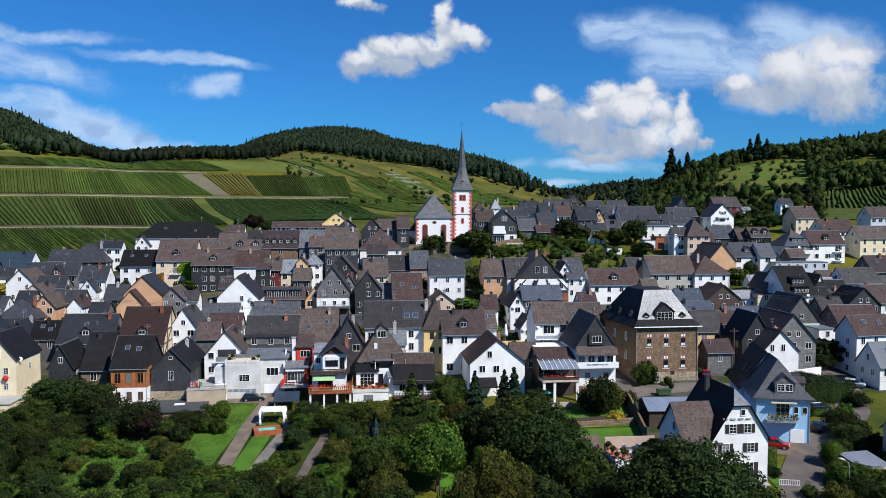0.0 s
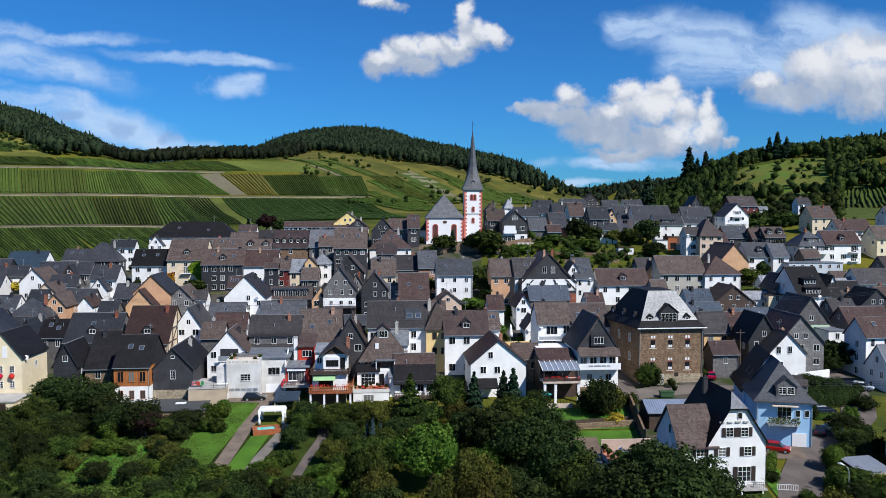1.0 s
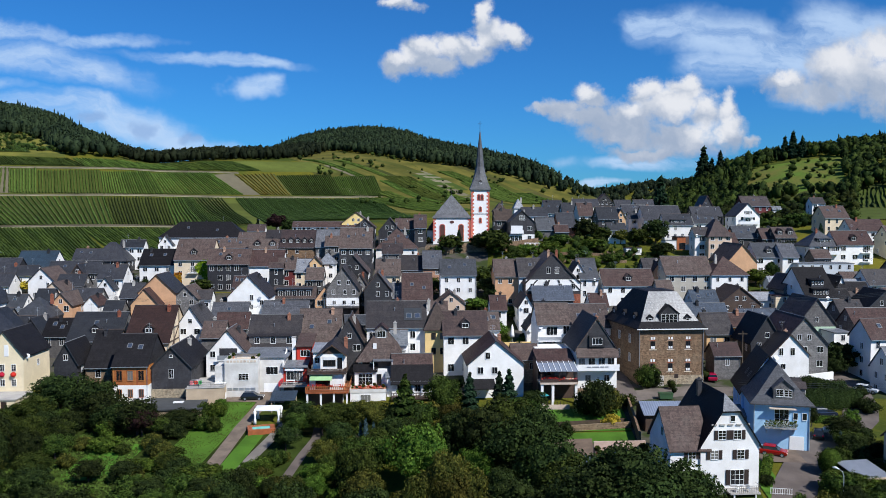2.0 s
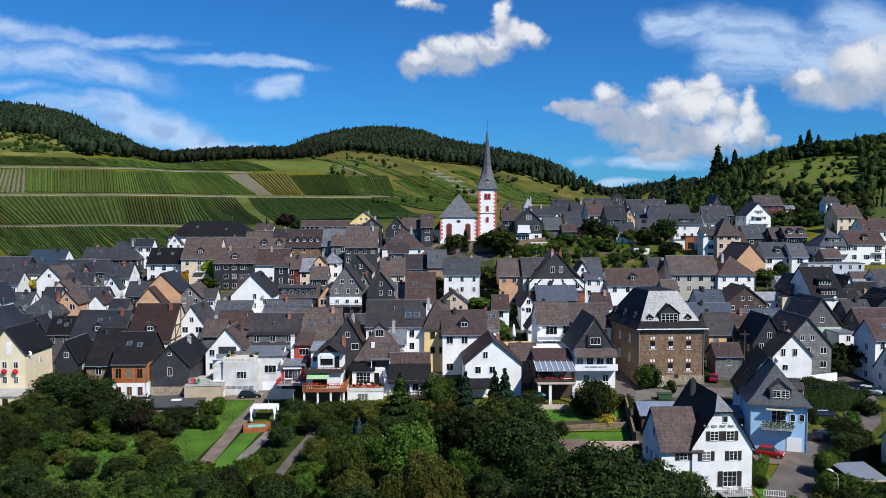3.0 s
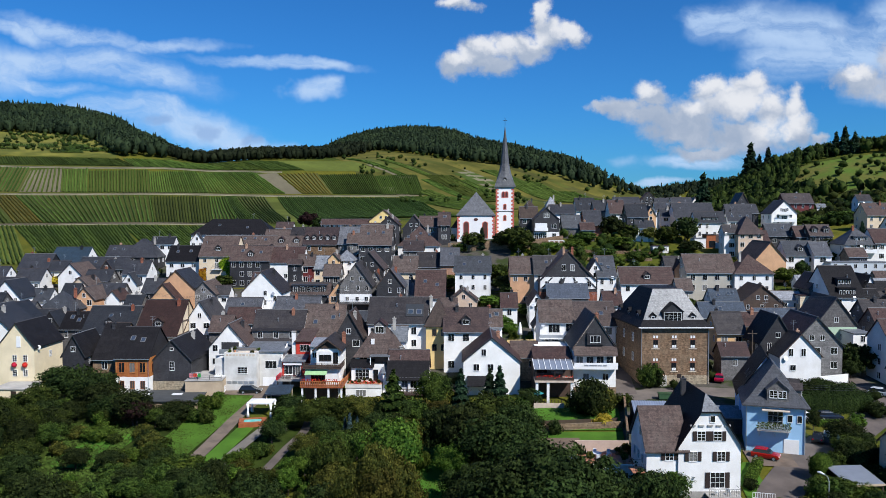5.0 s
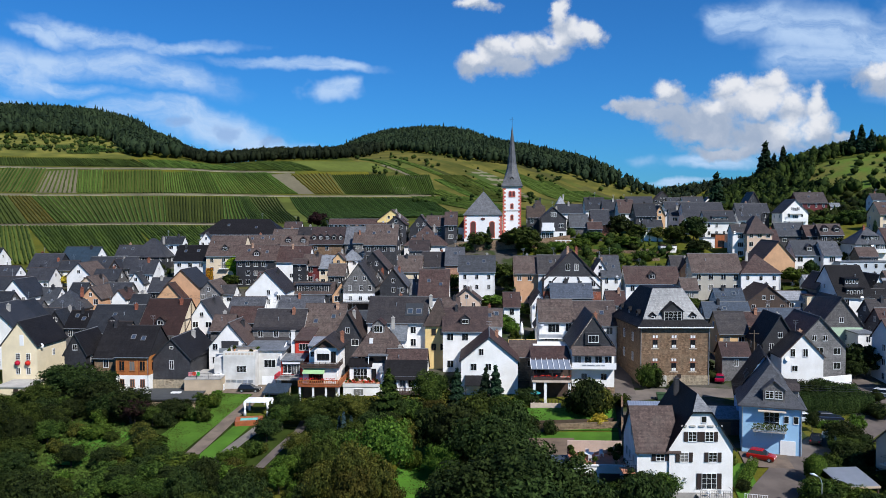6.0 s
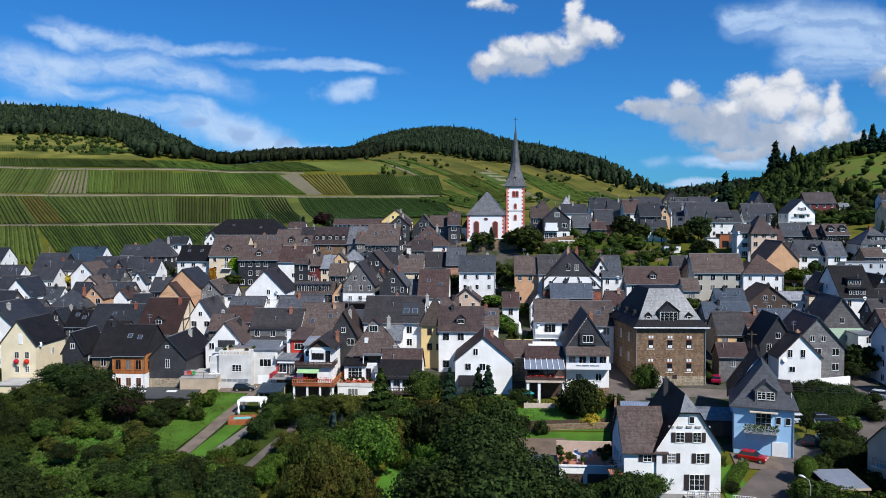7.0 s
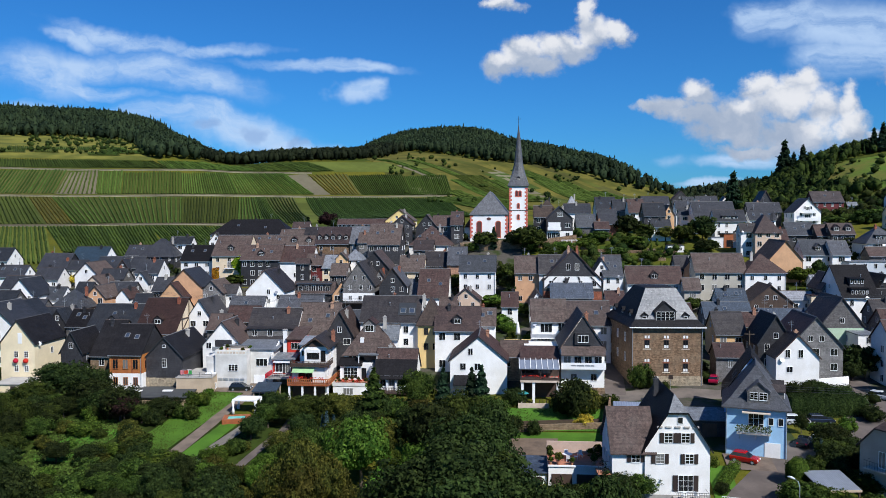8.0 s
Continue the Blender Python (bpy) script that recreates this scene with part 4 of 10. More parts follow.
roof.add([(-HW - ov, -0.35, zl), (-ax, -0.35, zc), (0, hipback, zt), (0, yb, zt), (-HW - ov, yb, zl),
          (-HW - ov, -0.35, zl + t), (-ax, -0.35, zc + t), (0, hipback, zt + t), (0, yb, zt + t), (-HW - ov, yb, zl + t),
          (HW + ov, -0.35, zl), (ax, -0.35, zc), (HW + ov, yb, zl), (HW + ov, -0.35, zl + t), (ax, -0.35, zc + t), (HW + ov, yb, zl + t)],
         [(5, 6, 7, 8, 9), (4, 3, 2, 1, 0), (14, 13, 15, 8, 7), (10, 11, 2, 3, 12), (6, 14, 7), (2, 11, 1), (0, 1, 6, 5), (11, 10, 13, 14), (1, 11, 14, 6), (4, 0, 5, 9), (10, 12, 15, 13), (3, 4, 9, 8), (12, 3, 8, 15)])
# The left slope's shade is put into this near-black cover.
part("roof", roof.data("roof", ROOFS["black"]), wh)
# Half hip coloured brighter for the sun on it.
lo = [(-ax + 0.02, -0.39, zc + t), (ax - 0.02, -0.39, zc + t), (0, hipback + 0.02, zt + t + 0.02)]
part("half_hip", Shape().add(lo + [(x, y - 0.05, z + 0.06) for x, y, z in lo], [(0, 2, 1), (3, 4, 5), (0, 1, 4, 3), (1, 2, 5, 4), (2, 0, 3, 5)]).data("half_hip", SUNLIT_SLATE), wh, label="slate half hip in a brightened, sunlit colour")
for x in (-2.2, 1.5):
    window(wh, x, -0.02, 6.15, 0, 1.0, 1.2, "bars", BROWN_PAINT)
for x in (-1.15, 1.0):
    window(wh, x, -0.02, 8.85, 0, 1.0, 1.2, "bars", BROWN_PAINT)
window(wh, 1.05, -0.02, 2.6, 0, 1.8, 2.0, "bars", BROWN_PAINT)
window(wh, 0.3, -0.02, 11.3, 0, 0.6, 0.7)
for i in range(5):
    box_part("beam_end", wh, -2.3 + i * 1.15 - 0.35, -2.3 + i * 1.15 + 0.35, -0.16, 0.02, 10.75, 10.95, CONCRETE)
box_part("plinth", wh, -HW - 0.06, HW + 0.06, -0.07, 0.03, 0, 2.1, CONCRETE)
balcony = box_part("balcony", wh, -0.6, 3.6, -1.7, -0.02, 1.75, 1.95, CONCRETE)
rail = [(x, -1.65, 2.85) for x in (-0.55, 3.55)]
for x in np.linspace(-0.55, 3.55, 15):
    part("baluster", once("baluster", lambda: Shape().tube([(0, 0, 0), (0, 0, 0.95)], 0.02, 5).data("baluster", DARK_METAL)), balcony, pose(float(x), -1.65, 1.95))
part("rail", Shape().tube([(-0.55, -0.1, 2.9), (-0.55, -1.65, 2.9), (3.55, -1.65, 2.9), (3.55, -0.1, 2.9)], 0.03).data("rail", DARK_METAL), balcony)
for x in (0.0, 3.0):
    box_part("post", balcony, x - 0.09, x + 0.09, -1.6, -1.42, -0.3, 1.75, WHITE_PAINT)
part("chimney", once(("chimney", 1), lambda: chimney_mesh(1)), wh, pose(-1.0, 8.2, zt - 0.3))
wing = part("wing", Shape().prism([(0.3, 0), (8.4, 0), (8.4, 7.6), (4.3, 12.2), (0.3, 7.6)], "x", -8.2, -HW).data("wing", WALLS["white"]), wh)
part("wing_roof", Shape().prism([(-0.15, 7.2), (-0.15, 7.4), (4.3, 12.45), (8.8, 7.4), (8.8, 7.2), (4.3, 12.2)], "x", -8.5, -2.6).data("wing_roof", ROOFS["brown"]), wing)
window(wing, -5.2, 0.28, 6.2, 0, 1.0, 1.2, "bars", BROWN_PAINT)
box_part("shutter", wing, -6.1, -4.9, 0.22, 0.3, 2.4, 4.2, BROWN_PAINT, "closed brown roller shutter")
for y, z in ((2.2, 5.2), (4.3, 5.2), (3.4, 8.6), (2.0, 2.4), (6.3, 5.2)):
    window(wing, -8.2, y, z, -90, 0.9, 1.3)
small_balcony = box_part("side_balcony", wing, -10.0, -8.22, 0.4, 2.6, 4.4, 4.6, TERRACOTTA)
part("rail", Shape().tube([(-8.3, 0.45, 5.5), (-9.95, 0.45, 5.5), (-9.95, 2.55, 5.5), (-8.3, 2.55, 5.5)], 0.03).data("rail", DARK_METAL), small_balcony)
for i in range(7):
    part("baluster", once("baluster", lambda: None), small_balcony, pose(-9.9 + 0.26 * i, 0.45, 4.6))

# ---- the light blue house ----
bl = thing("house", pose(51.0, 124.2, 10.3, 0, 0, -8.5), "light blue house with a slate hipped roof and a balcony", "house", "village houses")
E2 = 8.5
part("wall", Shape().box(-4.1, 4.1, 0, 9.5, 0, E2).data("wall", WALLS["blue"]), bl)
rings = [([(-4.7, -0.6), (4.7, -0.6), (4.7, 10), (-4.7, 10)], E2 - 0.35), ([(-4.7, -0.6), (4.7, -0.6), (4.7, 10), (-4.7, 10)], E2 - 0.15),
         ([(-3.6, 0.55), (3.6, 0.55), (3.6, 10), (-3.6, 10)], E2 + 0.9), ([(-0.05, 3.6), (0.05, 3.6), (0.05, 10), (-0.05, 10)], E2 + 5.4)]
v = [(x, y, z) for ring, z in rings for x, y in ring]
f = [(3, 2, 1, 0), (12, 13, 14, 15)] + [(4 * r + i, 4 * r + (i + 1) % 4, 4 * r + 4 + (i + 1) % 4, 4 * r + 4 + i) for r in range(3) for i in range(4)]
part("roof", Shape().add(v, f).data("roof", ROOFS["bluegrey"]), bl)
dm = dormer(bl, 0.3, 0.1, E2 + 0.75, 3.0, ROOFS["bluegrey"], WALLS["slategrey"], 1.2, 3.0, 1.5, False)
for x in (-0.62, 0.62):
    window(dm, x, -0.02, 0.25, 0, 1.0, 1.0, "bars")
for y in (3.0, 6.2):
    d = dormer(bl, 0, 0, 0, 1.7, ROOFS["slate"], WALLS["slategrey"], 1.2, 2.4, 1.3)
    d.matrix_basis = pose(3.8, y, E2 + 0.7, 0, 0, 90)
window(bl, 0.0, -0.02, 5.2, 0, 2.0, 2.4, "bars")
box_part("awning", bl, -1.9, 1.9, -1.0, -0.02, 7.65, 7.8, PALE_STONE)
for x in (2.0, 3.3):
    window(bl, x, -0.02, 6.0, 0, 0.6, 1.0)
bal = box_part("balcony", bl, -2.6, 1.9, -1.5, -0.02, 4.75, 4.95, CONCRETE)
part("parapet", Shape().tube([(-2.55, -0.1, 5.95), (-2.55, -1.45, 5.95), (1.85, -1.45, 5.95), (1.85, -0.1, 5.95)], 0.04).data("parapet", GREY_METAL), bal)
slat = Shape().box(-0.12, 0.12, -0.02, 0.02, 0, 1.0).data("slat", WALLS["paleblue"])
for i in range(15):
    part("slat", slat, bal, pose(-2.4 + i * 0.3, -1.42, 4.95))
for x in (-2.2, 0.0, 1.7):
    part("bracket", Shape().prism([(0, 0), (-1.3, 1.1), (0, 1.1)], "x", x - 0.08, x + 0.08).data("bracket", WALLS["blue"]), bal, pose(0, 0, 3.65))
box_part("garage_door", bl, 1.2, 3.3, -0.08, 0.02, 0.5, 3.4, WHITE_PAINT, "white double garage door")
for i in range(2):
    part("downpipe", Shape().tube([(x, -0.1, 0.5), (x, -0.1, E2 - 0.4)], 0.06).data("downpipe", GREY_METAL), bl) if (x := (-4.0, 4.0)[i]) else None
for y, z in ((2.2, 5.8), (5.6, 5.8), (2.2, 2.4)):
    window(bl, 4.1, y, z, 90, 0.8, 1.2)
rear = part("rear_wing", Shape().prism([(-4.4, 0), (3.4, 0), (3.4, E2 - 0.3), (-0.5, E2 + 5.4), (-4.4, E2 - 0.3)], "y", 9.5, 20).data("rear_wing", WALLS["blue"]), bl)
part("rear_roof", Shape().prism([(-4.9, E2 - 1.1), (-0.5, E2 + 5.5), (3.9, E2 - 1.1), (3.9, E2 - 0.9), (-0.5, E2 + 5.75), (-4.9, E2 - 0.9)], "y", 9.0, 20.4).data("rear_roof", ROOFS["black"]), rear)
for y, z in ((11.5, 5.4), (14.5, 5.4), (11.5, 2.4)):
    window(rear, -4.4, y, z, -90, 0.9, 1.4)
for y in (11.6, 14.4):
    o = part("skylight", once("skylight", skylight_meshes)[0], rear, pose(-3.2, y, E2 + 1.55, 56, 0, -90))
    part("pane", once("skylight", skylight_meshes)[1], o)

# ---- village houses ----
house("E", -103.9, 284.1, 31.0, 7, 31.5, 12.6, 8.1, 5.7, "white", "black", hip=1, sk=2, nowin=1)
house("G", -116.3, 280.3, 30.8, 7, 5.3, 10.0, 5.6, 3.4, "white", "cool")
house("P", -122.8, 250.1, 27.0, 7, 12.6, 11.0, 5.4, 5.9, "slatedark", "cool")
house("E", -118.5, 258.4, 28.0, 7, 8.0, 5.0, 8.5, 2.3, "white", "cool", ch=1)
house("E", -131.7, 252.0, 27.3, 7, 7.9, 7.4, 5.3, 3.3, "slategrey", "cool")
house("E", -139.1, 235.4, 25.8, 7, 11.6, 10.0, 5.6, 4.5, "white", "blueslate", ch=1)
house("E", -140.7, 220.5, 24.4, 7, 9.4, 9.7, 5.6, 4.4, "slatedark", "cool")
house("E", -134.4, 221.3, 24.2, 7, 8.4, 5.7, 5.5, 2.6, "white", "cool", ch=1)
house("G", -123.0, 213.1, 22.6, 7, 7.4, 11.0, 6.0, 3.8, "white", "brown", fw=2)
house("E", -122.2, 227.8, 24.4, 7, 15.2, 7.3, 5.5, 3.3, "slategrey", "cool", sk=2)
house("G", -119.6, 226.1, 24.1, 7, 4.2, 9.5, 5.4, 3.1, "slatedark", "cool")
house("E", -101.4, 210.8, 21.5, 7, 7.1, 7.7, 8.3, 3.5, "white", "cool", ch=1)
house("G", -101.0, 207.2, 21.0, 7, 4.3, 6.0, 6.3, 3.0, "white", "cool")
house("E", -135.0, 210.5, 23.0, 7, 7.7, 7.1, 4.5, 3.2, "white", "cool")
house("E", -118.4, 189.7, 19.5, 7, 8.8, 6.5, 4.6, 2.9, "white", "bluegrey")
house("G", -121.3, 183.9, 19.1, 7, 7.5, 9.0, 6.5, 4.3, "white", "cool")
house("G", -113.8, 203.5, 20.9, 7, 8.1, 9.0, 4.5, 3.8, "peach", "brown")
house("G", -104.8, 191.9, 19.1, 7, 5.5, 12.0, 5.4, 3.0, "ochre", "brown")
house("P", -107.8, 183.9, 18.2, 7, 8.8, 9.0, 4.4, 4.4, "slatedark", "bluegrey")
house("G", -97.9, 193.8, 19.1, 7, 3.7, 7.0, 5.3, 2.2, "white", "brown")
house("E", -99.0, 234.9, 25.0, 7, 10.5, 10.2, 7.0, 4.6, "white", "black", sk=2)
ivy_house = house("E", -87.3, 234.4, 25.1, 7, 11.3, 13.6, 8.6, 6.1, "cream", "brown", ch=1, do=1)
house("G", -83.3, 200.3, 19.7, 7, 9.5, 11.0, 7.4, 4.6, "ochre", "cool", nowin=1)
house("G", -84.4, 195.5, 19.0, 7, 7.0, 9.0, 5.4, 4.0, "ochre", "brown", nowin=1)
house("G", -76.3, 202.1, 19.9, 7, 6.4, 10.0, 5.4, 3.2, "slategrey", "brown")
house("E", -73.2, 205.0, 20.4, 7, 5.4, 5.0, 4.5, 2.2, "white", "slate")
timber_house = house("E", -67.3, 160.1, 14.3, 7, 9.2, 15.4, 6.4, 6.9, "timber", "umber", ch=1, do=1, nowin=1)
house("G", -61.2, 168.6, 15.4, 7, 6.0, 11.0, 7.4, 4.4, "white", "slate", ch=1)
house("E", -102.7, 169.9, 16.3, 7, 8.4, 5.7, 5.4, 2.5, "slatedark", "cool")
house("G", -103.0, 160.3, 15.2, 7, 7.7, 9.0, 7.5, 4.1, "white", "cool")
house("E", -81.1, 163.9, 15.0, 7, 11.3, 12.1, 5.3, 5.4, "slategrey", "cool", sk=1, do=1, ch=1)
house("E", -91.1, 166.2, 15.5, 7, 5.4, 7.5, 5.3, 3.4, "slategrey", "black")
cream_house = house("G", -87.8, 143.4, 12.3, 7, 7.3, 11.0, 8.4, 4.6, "cream", "black", nowin=1)
house("G", -75.4, 143.4, 12.0, 7, 4.4, 9.0, 7.3, 3.9, "slatedark", "black")
house("E", -70.4, 146.0, 12.3, 7, 4.8, 13.7, 5.9, 6.2, "stone", "black")
wood_house = house("E", -61.0, 140.1, 11.4, 7, 6.4, 11.0, 8.4, 5.0, "slatedark", "black", sk=2, nowin=1)
slate_gable = house("G", -54.2, 142.5, 11.7, 7, 7.3, 14.0, 7.4, 3.8, "slatedark", "black", nowin=1)
house("E", -68.5, 258.7, 31.0, 7, 6.1, 5.8, 8.6, 2.6, "slategrey", "slate")
house("E", -59.0, 251.2, 29.4, 7, 11.1, 12.1, 7.5, 5.4, "stone", "slate", do=5)
house("E", -60.2, 295.8, 37.7, 7, 24.3, 4.3, 5.1, 1.9, "white", "brown", low=1)
house("G", -48.4, 297.8, 38.7, 7, 10.9, 12.0, 5.5, 4.1, "yellow", "brown")
house("E", -49.1, 252.0, 29.7, 7, 7.8, 12.1, 7.4, 5.4, "slategrey", "church")
house("E", -36.6, 234.9, 26.0, 7, 9.8, 13.1, 11.5, 5.9, "slatedark", "brown", sk=2, ch=1, fw=4)
house("G", -40.0, 270.0, 34.5, 7, 7.1, 9.5, 8.6, 3.0, "slatedark", "slate")
house("E", -26.9, 255.7, 30.7, 7, 13.6, 13.7, 5.8, 6.2, "white", "brown", sk=3, hip=1, ch=1)
house("G", -31.4, 271.1, 35.1, 7, 7.9, 9.5, 6.6, 4.7, "slatedark", "brown")
house("E", -25.1, 272.4, 35.7, 7, 8.9, 7.8, 6.8, 3.5, "slategrey", "brown")
house("E", -20.5, 269.5, 35.5, 7, 4.1, 9.5, 7.5, 4.3, "slatedark", "slate")
house("E", -25.0, 223.4, 23.8, 7, 7.0, 9.5, 6.4, 4.3, "cream", "brown", ch=1)
house("E", -18.9, 229.3, 25.0, 7, 7.0, 8.7, 6.4, 3.9, "slategrey", "slate")
house("E", -12.5, 227.6, 24.7, 7, 5.4, 10.4, 7.4, 4.7, "brick", "bluegrey", sk=1)
house("E", -83.4, 254.2, 28.7, 7, 14.6, 6.1, 7.9, 2.8, "slategrey", "brown", sk=3, ch=1)
house("E", -69.6, 250.4, 28.8, 7, 10.0, 6.4, 7.7, 2.9, "white", "brown", do=2)
house("E", -73.6, 227.5, 24.2, 7, 12.2, 9.4, 8.7, 4.2, "slatedark", "brown", sk=2, do=1, ch=1, fw=5)
house("E", -62.9, 229.3, 24.8, 7, 10.2, 10.1, 7.5, 4.5, "white", "brown")
house("E", -55.5, 225.7, 24.3, 7, 5.0, 6.6, 7.3, 3.0, "darkred", "brown")
house("E", -50.7, 226.3, 24.4, 7, 4.7, 7.7, 6.4, 3.5, "timber", "light")
house("G", -46.7, 224.9, 24.2, 7, 3.1, 7.0, 9.4, 1.7, "ochre", "brown")
house("P", -44.0, 228.2, 24.8, 7, 4.7, 7.0, 8.5, 2.7, "white", "light")
slate_front = house("G", -33.6, 201.0, 19.8, 7, 8.4, 14.0, 8.4, 5.8, "slategrey", "slate", nowin=1)
house("G", -33.5, 214.8, 22.2, 7, 8.2, 12.0, 9.4, 4.7, "slatedark", "slate")
house("G", -24.3, 200.7, 19.8, 7, 7.0, 10.0, 8.4, 4.5, "slatedark", "bluegrey")
house("E", -21.4, 208.0, 21.0, 7, 4.7, 7.7, 4.4, 3.5, "white", "church")
house("E", -14.3, 203.3, 20.2, 7, 7.8, 14.8, 4.9, 6.7, "white", "brown", nowin=1)
middle_gable = house("G", -56.0, 192.6, 18.6, 7, 10.3, 12.0, 8.4, 5.3, "white", "slate", nowin=1)
band_house = house("E", -47.1, 203.3, 20.2, 7, 11.0, 6.1, 5.4, 2.7, "slatedark", "slate", nowin=1)
house("G", -38.4, 201.8, 20.0, 7, 5.3, 9.0, 5.4, 3.6, "ochre", "slate")
house("E", -59.2, 187.5, 17.9, 7, 8.7, 7.5, 4.4, 3.4, "white", "bluegrey")
house("E", -45.9, 190.2, 18.2, 7, 11.0, 7.0, 4.5, 3.2, "white", "bluegrey", ch=1)
attic_house = house("E", -39.5, 158.6, 14.1, 7, 10.6, 12.4, 6.5, 5.6, "white", "slate", ch=1, side=0)
house("E", -30.7, 161.7, 14.5, 7, 8.8, 13.8, 6.4, 6.2, "slategrey", "brown", sk=2, ch=1)
house("G", -22.8, 155.2, 13.6, 7, 5.9, 10.0, 8.4, 5.1, "slatedark", "umber")
double_house = house("E", -14.1, 161.5, 14.5, 7, 12.3, 10.5, 9.9, 4.7, "white", "slate", ch=1, nowin=1)
house("E", -13.2, 158.6, 14.2, 7, 3.2, 4.4, 7.2, 2.4, "white", "light", nowin=1)
yellow_house = house("P", -5.6, 161.4, 14.6, 7, 4.9, 8.0, 9.9, 4.6, "yellow", "umber", nowin=1)
balcony_gable = house("G", -46.7, 151.6, 13.1, 7, 8.2, 9.0, 6.9, 4.8, "white", "brown", nowin=1)
cafe = house("G", 25.7, 149.7, 13.0, 7, 7.8, 12.0, 9.4, 5.8, "white", "slate", nowin=1)
terrace_house = house("P", -15.7, 151.0, 13.0, 7, 9.0, 9.0, 6.6, 6.2, "white", "brown", nowin=1)
low_house = house("E", -9.2, 147.6, 12.5, 7, 7.6, 9.0, 3.9, 4.1, "white", "brown", nowin=1)
house("E", 0.4, 160.0, 14.3, 7, 9.0, 9.4, 8.9, 4.2, "white", "slate", do=1, ch=1)
house("E", 5.5, 165.9, 15.1, 7, 3.6, 7.0, 8.4, 3.1, "white", "brown")
long_gable = house("G", 6.7, 148.2, 12.6, 7, 10.6, 12.0, 6.9, 4.4, "white", "brown", ch=1, nowin=1)
house("E", 12.5, 155.9, 13.8, 7, 5.1, 5.7, 5.3, 2.5, "stone", "brown")
glass_roof_house = house("E", 18.6, 163.0, 14.7, 7, 6.8, 8.7, 10.4, 3.9, "white", "brown", ch=1, nowin=1)
house("E", 26.4, 168.0, 15.4, 7, 8.9, 9.6, 8.5, 4.3, "white", "slate", sk=2)
broad_gable = house("G", 21.3, 211.0, 21.4, 7, 15.1, 14.0, 8.0, 7.8, "slatedark", "slate", nowin=1)
house("E", 10.0, 215.2, 22.3, 7, 8.3, 9.6, 8.5, 4.3, "ochre", "brown", ch=1)
house("E", 21.3, 207.3, 20.8, 7, 10.6, 8.6, 4.5, 3.9, "slategrey", "blueslate")
house("E", 31.6, 216.9, 22.6, 7, 5.0, 11.5, 7.5, 5.2, "white", "bluegrey")
house("G", 28.7, 218.1, 22.9, 7, 4.0, 7.0, 8.3, 3.2, "white", "slate")
house("E", 42.3, 216.1, 22.4, 7, 14.1, 9.1, 6.0, 4.1, "white", "brown", do=1)
house("G", 52.3, 226.6, 24.5, 7, 3.2, 8.0, 7.4, 2.2, "ochre", "slate")
house("E", 52.3, 228.1, 24.7, 7, 7.5, 8.3, 6.4, 3.7, "slategrey", "slate")
house("E", 59.2, 220.4, 23.2, 7, 13.0, 10.3, 8.0, 4.6, "greybeige", "brown")
house("E", 70.3, 220.8, 23.3, 7, 10.2, 10.2, 7.9, 4.6, "white", "brown", hip=1, ch=1)
house("E", -4.1, 213.0, 21.8, 7, 9.7, 9.0, 9.4, 4.0, "white", "bluegrey", sk=2, ch=1, fw=3)
house("G", -5.4, 202.9, 20.1, 7, 7.0, 9.0, 4.4, 2.8, "peach", "brown")
house("E", -7.4, 188.9, 18.1, 7, 4.1, 8.1, 4.4, 3.7, "white", "brown")
house("G", 13.7, 193.2, 18.7, 7, 3.6, 10.0, 6.4, 2.8, "white", "slate")
house("E", 8.3, 278.7, 39.1, 7, 6.2, 8.4, 6.4, 3.8, "slatedark", "umber")
house("P", 7.0, 316.6, 40.6, 7, 5.0, 8.0, 8.4, 3.2, "slatedark", "umber")
slate_villa = house("G", 14.5, 270.8, 37.0, 7, 8.6, 10.0, 8.0, 3.9, "slatedark", "cool", nowin=1)
house("P", 15.0, 352.5, 42.3, 7, 4.0, 6.0, 8.4, 3.6, "white", "light")
house("E", 19.7, 289.3, 39.4, 7, 9.2, 6.9, 7.6, 3.1, "white", "cool")
house("E", 23.1, 275.9, 37.7, 7, 6.3, 9.1, 4.5, 4.1, "slategrey", "church", nowin=1)
house("E", 30.5, 278.4, 37.6, 7, 6.1, 10.9, 5.5, 4.9, "brick", "cool", nowin=1)
house("E", 29.7, 336.0, 41.7, 7, 8.1, 11.8, 6.4, 5.3, "white", "cool", ch=1)
house("E", 36.1, 327.2, 41.3, 7, 6.9, 9.9, 6.4, 4.5, "slategrey", "cool")
house("E", 41.4, 317.8, 40.6, 7, 6.0, 11.6, 6.4, 5.2, "white", "brown")
house("E", 46.6, 291.6, 38.4, 7, 7.4, 10.1, 7.4, 4.5, "slatedark", "cool")
house("G", 51.8, 296.8, 38.8, 7, 3.7, 8.0, 7.4, 3.3, "ochre", "brown")
house("E", 61.1, 322.3, 40.9, 7, 9.5, 6.6, 7.4, 3.0, "white", "cool")
house("G", 79.4, 559.0, 49.2, 7, 11.8, 9.0, 6.4, 5.9, "slatedark", "brown")
house("E", 58.1, 476.5, 45.3, 7, 15.5, 10.7, 6.4, 4.8, "white", "cool")
house("E", 75.1, 441.7, 44.4, 7, 9.3, 9.8, 6.4, 4.4, "slategrey", "cool")
house("E", 74.4, 371.4, 42.8, 7, 9.3, 11.2, 6.4, 5.0, "white", "cool")
house("E", 61.7, 305.6, 39.6, 7, 10.7, 5.7, 6.4, 2.6, "white", "cool")
